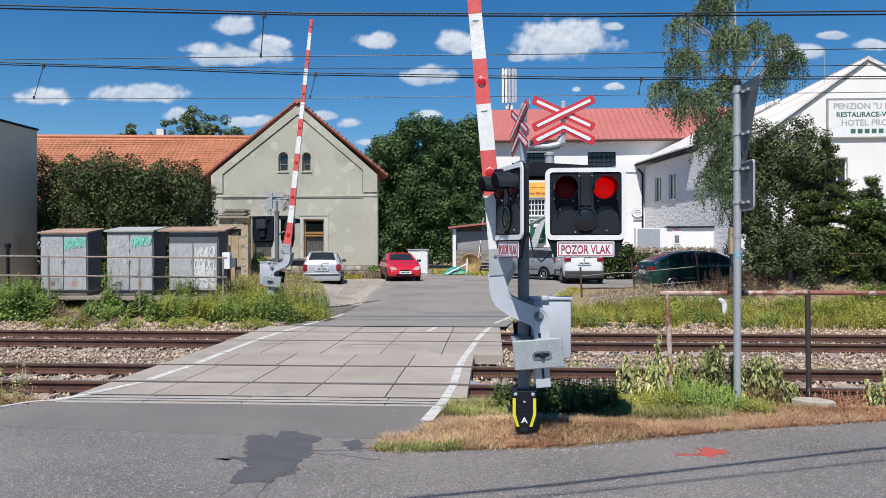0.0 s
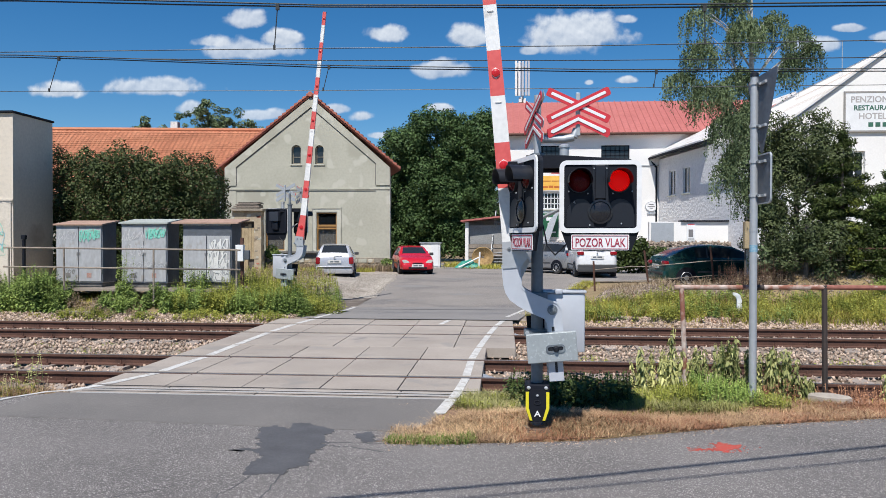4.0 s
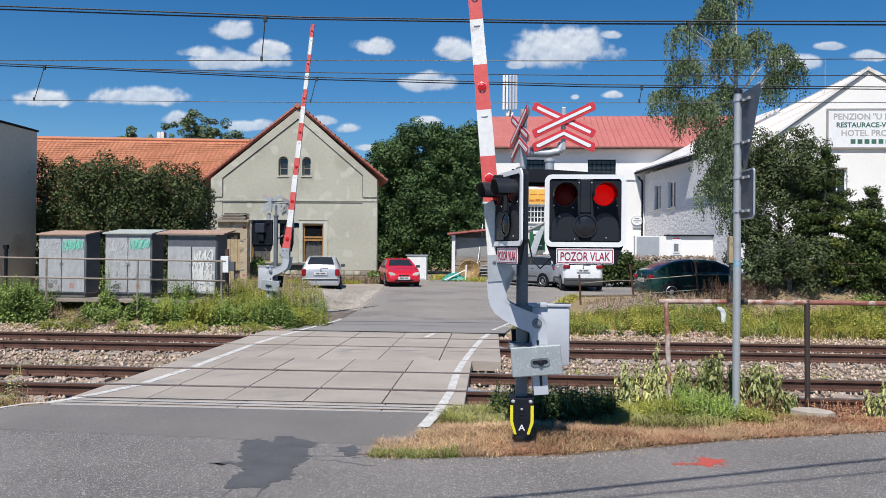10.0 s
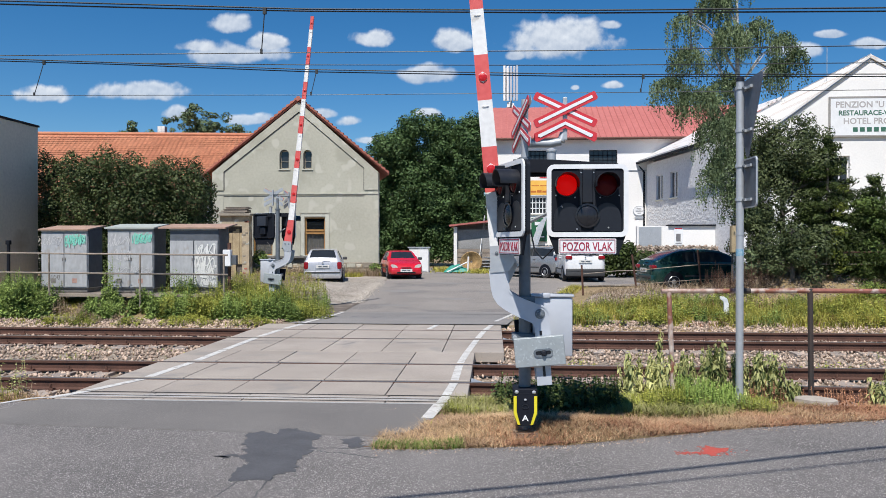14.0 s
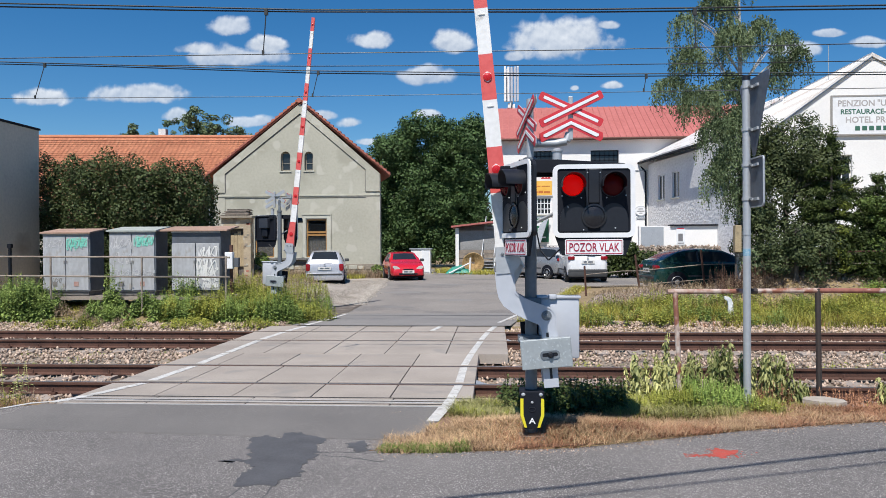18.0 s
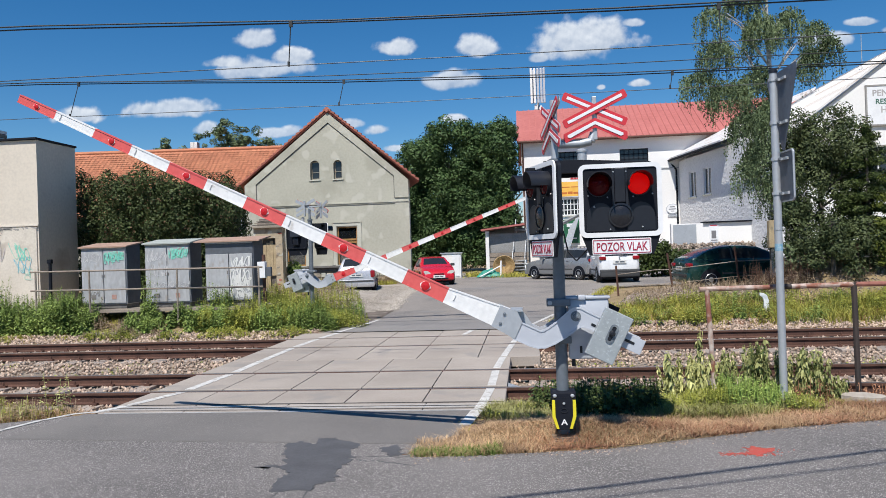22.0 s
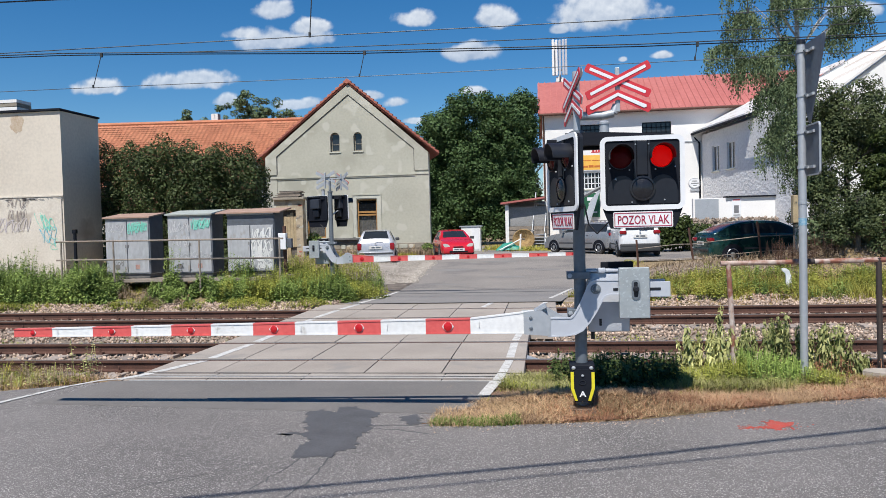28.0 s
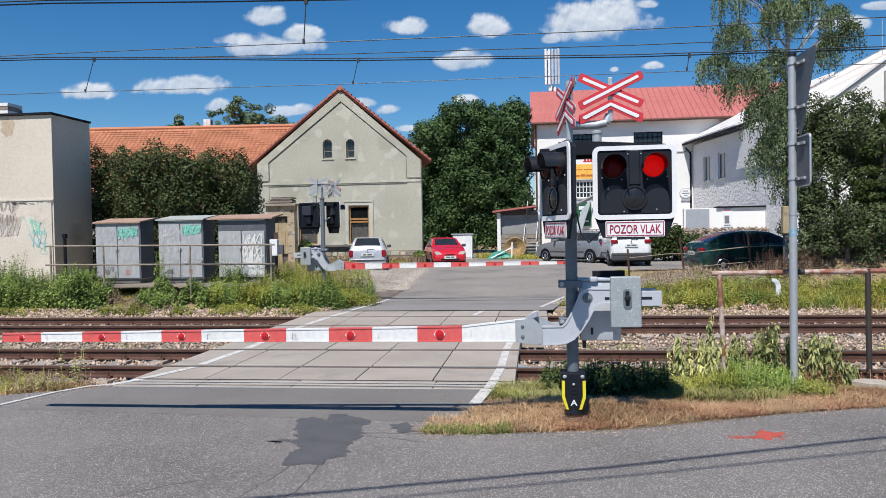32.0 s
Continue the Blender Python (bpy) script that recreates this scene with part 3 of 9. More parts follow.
for y, xe in ((rails_y[0] + 0.10, DECK_X1), (rails_y[2] + 0.10, DECK_X2)):
    part("deflector", Build().prism([(xe + 0.004, -0.01), (xe + 0.42, -0.15), (xe + 0.42, -0.165), (xe + 0.004, -0.03)], y + 0.04, y + 0.30, "y"), GALV, deck, "sloping steel deflector plate")
# edge lines: white paint laid over the panels in broken stretches
for way, w in (([(8.6, -5.3), (9.2, -4.98), (9.71, -4.74), (11.2, -4.62), (13.1, -4.61), (14.5, -4.59), (15.35, -4.58), (16.56, -4.44), (17.3, -4.32)], 0.13), ([(8.6, -0.53), (9.72, -0.44), (12.1, -0.42), (13.5, -0.30), (15.6, -0.16), (17.3, 0.06)], 0.11)):
    line = thing("road_marking", "worn white edge line painted along the crossing road", "road marking", "edge lines", "structure")
    spans = [(8.70, 9.13), (9.17, 9.99), (10.19, 11.46), (11.67, 12.85), (12.91, 14.57), (14.78, 16.04), (16.26, 17.22)]
    for a, b in spans:
        xa, xb = (float(np.interp(q, [r[0] for r in way], [r[1] for r in way])) for q in (a, b))
        part("paint", Build().prism([(xa - w / 2, a + 0.01), (xa + w / 2, a + 0.01), (xb + w / 2, b - 0.01), (xb - w / 2, b - 0.01)], 0.005, 0.009, "z"), ROAD_WHITE, line)
for name, pts in (("near", [(-0.68, 7.93), (-0.55, 7.93), (-0.46, 8.64), (-0.60, 8.64)]), ("bend", [(-5.08, 8.80), (-5.14, 8.80), (-5.46, 8.67), (-5.69, 8.27), (-5.90, 7.57), (-6.2, 6.4), (-6.14, 6.4), (-5.83, 7.57), (-5.62, 8.27), (-5.41, 8.62)])):
    solid("road_marking", Build().prism(pts, 0.009, 0.013, "z"), ROAD_WHITE, "white edge line painted on the asphalt", "road marking", "edge lines", "structure")
for a, b in (([(-4.38, 17.26), (-4.26, 17.98), (-4.04, 19.64), (-3.98, 20.2)], [(-4.26, 17.26), (-4.15, 17.98), (-3.94, 19.64), (-3.9, 20.2)]), ([(0.1, 17.9), (0.75, 20.6)], [(0.2, 17.9), (0.85, 20.6)])):
    solid("road_marking", strip(a, b, 0.026, 4), ROAD_WHITE, "white line painted on the far asphalt", "road marking", "edge lines", "structure")

solid("road_marking", Build().prism([(-1.36, 16.35), (-1.25, 16.35), (-1.13, 17.2), (-1.24, 17.2)], 0.006, 0.01, "z"), ROAD_WHITE, "short white dash painted on the far panels", "road marking", "edge lines", "structure")

# ---- buildings ----


def wall_y(b, x0, x1, y, z0, z1, holes, t=0.4):
    """A wall facing -y from x0 to x1 with rectangular holes (x0, x1, z0, z1), t thick."""
    xs = sorted({x0, x1, *[h[0] for h in holes], *[h[1] for h in holes]})
    zs = sorted({z0, z1, *[h[2] for h in holes], *[h[3] for h in holes]})
    for xa, xb in zip(xs, xs[1:]):
        for za, zb in zip(zs, zs[1:]):
            cx, cz = (xa + xb) / 2, (za + zb) / 2
            solid_here = not any(h[0] < cx < h[1] and h[2] < cz < h[3] for h in holes)
            if solid_here:
                b.box(xa, y, za, xb, y + t, zb)
    return b


def clay_roof(name, x0, x1, y_eave, z_eave, y_ridge, z_ridge, parent, material, step=0.32, col=0.26):
    """Rows of clay tiles on one slope that falls towards -y (or +y)."""
    b = Build()
    dy, dz = y_ridge - y_eave, z_ridge - z_eave
    length = math.hypot(dy, dz)
    uy, uz = dy / length, dz / length
    ny, nz = (-uz, uy) if dy > 0 else (uz, -uy)
    if nz < 0:
        ny, nz = -ny, -nz
    rows_n, cols = int(length / step), int((x1 - x0) / col)
    for r in range(rows_n):
        for c in range(cols):
            xa = x0 + c * col
            s0, s1 = r * step - 0.04, (r + 1) * step
            for (u0, u1, h0, h1) in ((0.0, 0.13, 0.015, 0.045), (0.13, 0.26, 0.045, 0.015)):
                lift0, lift1 = 0.05, 0.0
                b.quad((xa + u0, y_eave + uy * s0 + ny * (h0 + lift0), z_eave + uz * s0 + nz * (h0 + lift0)), (xa + u1, y_eave + uy * s0 + ny * (h1 + lift0), z_eave + uz * s0 + nz * (h1 + lift0)),
                       (xa + u1, y_eave + uy * s1 + ny * (h1 + lift1), z_eave + uz * s1 + nz * (h1 + lift1)), (xa + u0, y_eave + uy * s1 + ny * (h0 + lift1), z_eave + uz * s1 + nz * (h0 + lift1)))
    under = Build().quad((x0, y_eave, z_eave), (x1, y_eave, z_eave), (x1, y_ridge, z_ridge), (x0, y_ridge, z_ridge))
    under.quad((x0, y_eave, z_eave - 0.12), (x1, y_eave, z_eave - 0.12), (x1, y_ridge, z_ridge - 0.12), (x0, y_ridge, z_ridge - 0.12))
    base = part("roof", under, material, parent)
    t = part("roof_tiles", b, material, base)
    return tagged(t, kind="stuff")


def window_unit(parent, x0, x1, y, z0, z1, frame_mat, bars=(), depth=0.18, sill=True, glass=None):
    """A window set back in its hole: frame, pane, sill, bars."""
    w = part("window", Build().box(x0, y + depth, z0, x0 + 0.07, y + depth + 0.07, z1).box(x1 - 0.07, y + depth, z0, x1, y + depth + 0.07, z1).box(x0 + 0.07, y + depth, z0, x1 - 0.07, y + depth + 0.07, z0 + 0.07)
             .box(x0 + 0.07, y + depth, z1 - 0.07, x1 - 0.07, y + depth + 0.07, z1), frame_mat, parent)
    for (a, b2, c, d) in bars:
        part("glazing_bar", Build().box(a, y + depth - 0.01, c, b2, y + depth + 0.05, d), frame_mat, w)
    part("pane", Build().box(x0 + 0.05, y + depth + 0.025, z0 + 0.05, x1 - 0.05, y + depth + 0.035, z1 - 0.05), glass or GLASS_DARK, w)
    if sill:
        part("sill", Build().box(x0 - 0.08, y - 0.1, z0 - 0.08, x1 + 0.08, y + depth, z0 - 0.003), PLASTER_TRIM, w)
    return w


def old_house():
    """Grey plastered gable house with a long tiled wing."""
    h = thing("gable_house", "old grey plastered gable house with red tiled roof edges", "house")
    y, x0, x1, xa, za = 38.0, -14.4, -5.74, -9.85, 9.2
    z_l, z_r = 5.6, 5.55
    holes = [(-10.87, -10.37, 5.75, 6.5), (-9.63, -9.18, 5.75, 6.5), (-9.56, -8.5, 1.3, 3.26), (-12.25, -11.25, 1.3, 3.26)]
    b = Build()
    wall_y(b, x0, x1, y, 0.1, 5.55, [h2 for h2 in holes if h2[3] < 5])
    wall_y(b, -10.87, -10.37, y, 5.55, 5.75, [])
    wall_y(b, -9.63, -9.18, y, 5.55, 5.75, [])

    def top(x):
        return z_l + (za - z_l) * (x - x0) / (xa - x0) if x < xa else z_r + (za - z_r) * (x1 - x) / (x1 - xa)
    for a, c in ((x0, -10.87), (-10.37, xa), (xa, -9.63), (-9.18, x1)):
        b.prism([(a, 5.55), (c, 5.55), (c, top(c)), (a, top(a))], y, y + 0.4, "y")
    for a, c in ((-10.87, -10.37), (-9.63, -9.18)):
        r, cx = (c - a) / 2, (a + c) / 2
        arc = [(cx - r * math.cos(k * math.pi / 10), 6.5 + r * math.sin(k * math.pi / 10)) for k in range(11)]
        for p, q in zip(arc, arc[1:]):
            b.prism([p, q, (q[0], top(q[0])), (p[0], top(p[0]))], y, y + 0.4, "y")
    part("wall", b, PLASTER, h)
    part("side_wall", Build().prism([(x1 - 0.4, y + 0.4), (x1, y + 0.4), (x1, 52), (x1 - 0.4, 52)], 0.1, 5.5, "z"), PLASTER, h)
    part("side_wall", Build().prism([(x0, y + 0.4), (x0 + 0.4, y + 0.4), (x0 + 0.4, 52), (x0, 52)], 0.1, 5.7, "z"), PLASTER, h)
    part("plinth", Build().box(-14.08, y - 0.06, 0.1, x1 + 0.04, y - 0.002, 0.95, 0.02), PLINTH, h, "rough stone plinth along the foot of the wall")
    part("cornice", Build().box(x0 + 0.2, y - 0.07, 4.44, x1 + 0.02, y - 0.002, 4.49).box(x0 + 0.2, y - 0.04, 4.38, x1 + 0.02, y - 0.002, 4.44), PLASTER, h, "moulded plaster string course")
    # raised plaster border of the gable field and the corner strips
    part("corner_strip", Build().box(x1 - 0.72, y - 0.035, 0.95, x1 + 0.015, y - 0.002, 4.38), PLASTER, h)
    part("corner_strip", Build().box(x0, y - 0.035, 0.95, x0 + 0.6, y - 0.002, 4.38), PLASTER, h)
    inner = [(x0 + 0.6, 4.66), (x0 + 0.6, 5.62), (xa, 8.68), (x1 - 0.72, 5.78), (x1 - 0.72, 4.66)]
    outer = [(x0, 4.66), (x0, top(x0) - 0.02), (xa, za - 0.02), (x1, top(x1) - 0.02), (x1, 4.66)]
    bb = Build()
    for i in range(4):
        bb.prism([outer[i], outer[i + 1], inner[i + 1], inner[i]], y - 0.055, y - 0.002, "y")
    part("gable_border", bb, PLASTER, h)
    # dark strip: dirt of the groove with its shadow line painted in
    groove = Build()
    for i in range(4):
        (ax, az), (bx, bz) = inner[i], inner[i + 1]
        d = math.hypot(bx - ax, bz - az)
        nx, nz = (bz - az) / d * 0.045, -(bx - ax) / d * 0.045
        groove.prism([(ax, az), (bx, bz), (bx + nx, bz + nz), (ax + nx, az + nz)], y - 0.012, y - 0.004, "y")
    part("gable_groove", groove, SLATE, h, "dark strip for the groove's dirt and shadow line inside the gable border")
    for (a, c) in ((-10.87, -10.37), (-9.63, -9.18)):
        window_unit(h, a, c, y, 5.75, 6.72, PLINTH, bars=[(a, c, 6.12, 6.15)], sill=False)
        part("sill", Build().box(a - 0.06, y - 0.05, 5.69, c + 0.06, y + 0.1, 5.747), PLASTER_TRIM, h)
    for (a, c) in ((-9.56, -8.5), (-12.25, -11.25)):
        w = window_unit(h, a, c, y, 1.3, 3.26, WOOD_FRAME, bars=[(a, c, 2.40, 2.49), (a, c, 2.54, 2.64)], depth=0.12, glass=GLASS_CLEAR)
        part("curtain", Build().prism([(a + 0.07 + i * (c - a - 0.14) / 24, y + 0.24 + 0.03 * (i % 2)) for i in range(25)] + [(c - 0.07 - i * (c - a - 0.14) / 24, y + 0.246 + 0.03 * (i % 2)) for i in range(25)], 1.36, 2.44, "z"), CURTAIN, w, "pale pleated net curtain")
        part("room_back", Build().box(a - 0.2, y + 1.6, 1.0, c + 0.2, y + 1.65, 3.5), BLACK_MATT, w)
        part("surround", Build().box(a - 0.2, y - 0.02, 1.3, a - 0.03, y - 0.002, 3.3).box(c + 0.03, y - 0.02, 1.3, c + 0.2, y - 0.002, 3.3).box(a - 0.2, y - 0.02, 3.3, c + 0.2, y - 0.002, 3.46), PLASTER_TRIM, w)
        part("moulding", Build().box(a - 0.25, y - 0.045, 1.3, a - 0.2, y - 0.002, 3.51).box(c + 0.2, y - 0.045, 1.3, c + 0.25, y - 0.002, 3.51).box(a - 0.25, y - 0.05, 3.46, c + 0.25, y - 0.002, 3.515), PLASTER, w)
    part("ledge", Build().box(-12.9, y - 0.26, 1.16, -8.35, y - 0.003, 1.27, 0.015).box(-12.8, y - 0.12, 0.98, -8.45, y - 0.062, 1.16), SLATE, h, "dark stone ledge under the windows")
    rs = random.Random(77)
    stone_x = -14.0
    while stone_x < x1 - 0.1:
        w2 = rs.uniform(0.22, 0.5)
        for k in range(3):
            part("plinth_stone", Build().box(stone_x + 0.02 * k, y - 0.09 - rs.uniform(0, 0.03), 0.16 + k * 0.26, min(stone_x + w2 - 0.02, x1), y - 0.062, 0.16 + k * 0.26 + rs.uniform(0.18, 0.24), 0.02), (PLINTH, OCHRE, PLASTER)[rs.randrange(3)], h)
        stone_x += w2
    # roof slopes over the gable, with a row of tiles along each verge
    for s, xe, ze in ((-1, x0 - 0.5, z_l - 0.28), (1, x1 + 0.56, z_r - 0.18)):
        sl = Build().prism([(xa, za + 0.02), (xe, ze + 0.04), (xe, ze + 0.12), (xa, za + 0.17)], y - 0.06, 52, "y")
        roof = part("roof", sl, TILE_RED, h)
        n = 24
        for i in range(n):
            u0, u1 = i / n, (i + 1) / n
            p0 = (xe + (xa - xe) * u0, ze + 0.10 + (za + 0.07 - ze) * u0)
            p1 = (xe + (xa - xe) * u1, ze + 0.10 + (za + 0.07 - ze) * u1)
            part("verge_tile", Build().prism([(p0[0], p0[1] + 0.0), (p0[0], p0[1] + 0.14), (p1[0], p1[1] + 0.05), (p1[0], p1[1] - 0.03)], y - 0.15, y + 0.1, "y"), TILE_RED, roof)
    part("ridge", Build().tube((xa, y - 0.17, za + 0.14), (xa, 52, za + 0.14), 0.13, n=8), TILE_RED, h)
    part("chimney", Build().box(-9.75, 41.5, 7.9, -9.15, 42.1, 9.35).box(-9.81, 41.44, 9.35, -9.09, 42.16, 9.43), PLINTH, h)
    part("gutter", Build().tube((x0 - 0.5, y - 0.3, z_l - 0.25), (x0 - 0.5, 45, z_l - 0.25), 0.08, n=8).path([(x0 - 0.5, y - 0.28, z_l - 0.3), (x0 - 0.2, y - 0.1, z_l - 0.8), (x0 - 0.12, y - 0.1, 0.5)], 0.05), GALV, h)
    # the house is not square: its long sides run off at an angle
    for o in h.children_recursive:
        for v in o.data.vertices:
            v.co.x -= 0.30 * max(0.0, v.co.y - y - 0.4)
    # entrance wall beside the gable
    e = thing("entrance_wall", "crumbling ochre garden wall with a boarded door", "wall")
    part("wall", Build().box(-13.2, 35.8, 0.1, -12.85, 36.3, 3.25).box(-12.1, 35.8, 0.1, -11.75, 36.3, 3.25).box(-12.85, 35.8, 2.75, -12.1, 36.3, 3.25), OCHRE, e)
    rw = random.Random(31)
    cap = part("coping", Build().box(-13.25, 35.62, 3.25, -11.62, 36.4, 3.37, 0.02), PLINTH, e)
    for i in range(7):
        w0 = rw.uniform(0.0, 0.35)
        part("coping_board", Build().box(-13.2 + w0, 35.66 + rw.uniform(0, 0.06), 3.38 + i * 0.045, -11.75 - rw.uniform(0.0, 0.4), 36.3, 3.42 + i * 0.045, 0.006), WOOD_GREY if i % 3 else BARK, cap, "weathered dark board")
    # dark panel puts the shade of the recess behind the boards
    part("niche", Build().box(-12.849, 36.1, 0.1, -12.101, 36.14, 2.749), BARK, e, "dark panel behind the boards for the shade in the niche")
    for i in range(4):
        part("door_board", Build().box(-12.80 + i * 0.17, 36.0 + 0.006 * (i % 2), 0.9 if i > 1 else 0.1, -12.64 + i * 0.17, 36.05, 2.45 + 0.08 * (i % 3)), WOOD_OLD, e, "pale old door board")
    for i in range(22):
        px0, pz0 = rw.choice((-13.2, -12.1)) + rw.uniform(0, 0.16), rw.uniform(0.4, 3.0)
        part("brick", Build().box(px0, 35.785, pz0, px0 + rw.uniform(0.12, 0.19), 35.82, pz0 + 0.07, 0.006), (PLINTH, TILE_RED, PLASTER)[i % 3], e)
    # long wing to the left, its ridge along the tracks
    w = thing("tiled_wing", "long low house wing with a bright orange tiled roof", "house")
    clay_roof("roof", -40, -12.0, 39.2, 4.4, 43.5, 8.5, w, TILE_ORANGE, 0.215, 0.26)
    part("wall", Build().box(-40, 39.8, 0.1, -14.1, 40.2, 4.6), PLASTER, w)
    part("back_slope", Build().quad((-40, 43.5, 8.5), (-12, 43.5, 8.5), (-12, 48, 4.2), (-40, 48, 4.2)), TILE_ORANGE, w)
    part("ridge", Build().tube((-40, 43.5, 8.52), (-12, 43.5, 8.52), 0.13, n=8), TILE_ORANGE, w)
    stack = part("chimney", Build().box(-20.24, 43.75, 8.0, -19.82, 44.1, 9.06), PLASTER_GREY, w, "whitewashed brick chimney")
    for k in range(10):
        for q in range(2):
            part("brick", Build().box(-20.25 + q * 0.22 + 0.006, 43.735, 8.42 + k * 0.065, -20.25 + q * 0.22 + 0.205, 43.78, 8.475 + k * 0.065, 0.004), WALL_WHITE, stack)
    # the wing runs off at a slight angle from the tracks
    for o in w.children_recursive:
        for v in o.data.vertices:
            v.co.y += 0.11 * (v.co.x + 26)


scrawl_on = []


def kiosk():
    """Flat-roofed plastered building at the street side of the hedge."""
    k = thing("plastered_building", "flat-roofed cream plastered building with peeling lower wall", "building")
    x0, x1, y0, y1 = -21.5, -14.74, 21.6, 23.6
    part("wall", Build().box(x0, y0, 0.2, x1, y0 + 0.3, 5.67), PLASTER_CREAM, k)
    part("side_wall", Build().box(x1 - 0.3, y0 + 0.302, 0.2, x1, y1, 5.67), PLASTER_CREAM, k)
    part("back_wall", Build().box(x0, y1 - 0.3, 0.2, x1 - 0.302, y1, 5.67), PLASTER_GREY, k)
    part("plaster_field", Build().box(x0, y0 - 0.04, 0.2, x1 - 0.05, y0 - 0.003, 3.01, 0.012), PLASTER_PALE, k, "paler flaking lower plaster")
    part("ledge", Build().box(x0, y0 - 0.06, 3.02, x1 + 0.02, y0 - 0.003, 3.065), PLASTER_PALE, k)
    part("roof", Build().box(x0 - 0.1, y0 - 0.08, 5.68, x1 + 0.04, y1 + 0.04, 5.74), BLACK_MATT, k, "dark flat roof edge")
    rk = random.Random(17)
    ring_pts = [(-16.21 + 0.24 * rk.uniform(0.75, 1.15) * math.cos(2 * math.pi * i / 18), 5.34 + 0.30 * rk.uniform(0.75, 1.15) * math.sin(2 * math.pi * i / 18)) for i in range(18)]
    part("stain", Build().prism(ring_pts, y0 - 0.004, y0 - 0.001), surface("brown stain", (0.42, 0.32, 0.22), (0.52, 0.44, 0.35), 0.9, grain=20, blotch=6, bump=0.1), k, "brown damp stain")
    for i in range(20):
        fx, fw = x1 - 0.05 - rk.random() ** 1.3 * 2.6, rk.uniform(0.05, 0.22)
        fz = 3.01 - rk.uniform(0.0, 0.07)
        part("plaster_chip", Build().prism([(fx - fw, fz), (fx - fw * 0.4, fz - rk.uniform(0.02, 0.07)), (fx + fw * 0.3, fz - rk.uniform(0.02, 0.1)), (fx, fz + 0.02)], y0 - 0.044, y0 - 0.0405), PLASTER_GREY, k)
    scrawl_on.append(k)
    c = part("chimney", Build().box(-17.45, 22.4, 5.74, -16.8, 23.0, 5.9), PLASTER_GREY, k)
    for i in range(3):
        part("course", Build().box(-17.5, 22.35, 5.9 + i * 0.12, -16.75, 23.05, 6.0 + i * 0.12), (WALL_WHITE, PLINTH, WALL_WHITE)[i], c)


def stripes(b, pts, y, r=0.012):
    """Sprayed lines on a wall that faces -y: thin flat ribbons."""
    for (ax, az), (bx, bz) in zip(pts, pts[1:]):
        y -= 0.00006
        d = math.hypot(bx - ax, bz - az) or 1
        nx, nz = -(bz - az) / d * r, (bx - ax) / d * r
        b.quad((ax + nx, y, az + nz), (bx + nx, y, bz + nz), (bx - nx, y, bz - nz), (ax - nx, y, az - nz))
    return b


GREY_PRINT = surface("dark grey print", (0.2, 0.2, 0.21), None, 0.6, bump=0)


def ring_xz(pts, w, lo, hi):
    """A narrow outline along a closed polygon on a wall that faces -y."""
    b = Build()
    cx, cz = (sum(p[i] for p in pts) / len(pts) for i in (0, 1))
    inner = [(cx + (p - cx) * (1 - w * 2), cz + (q - cz) * (1 - w * 2)) for p, q in pts]
    for i in range(len(pts)):
        j = (i + 1) % len(pts)
        b.prism([pts[i], pts[j], inner[j], inner[i]], lo, hi)
    return b


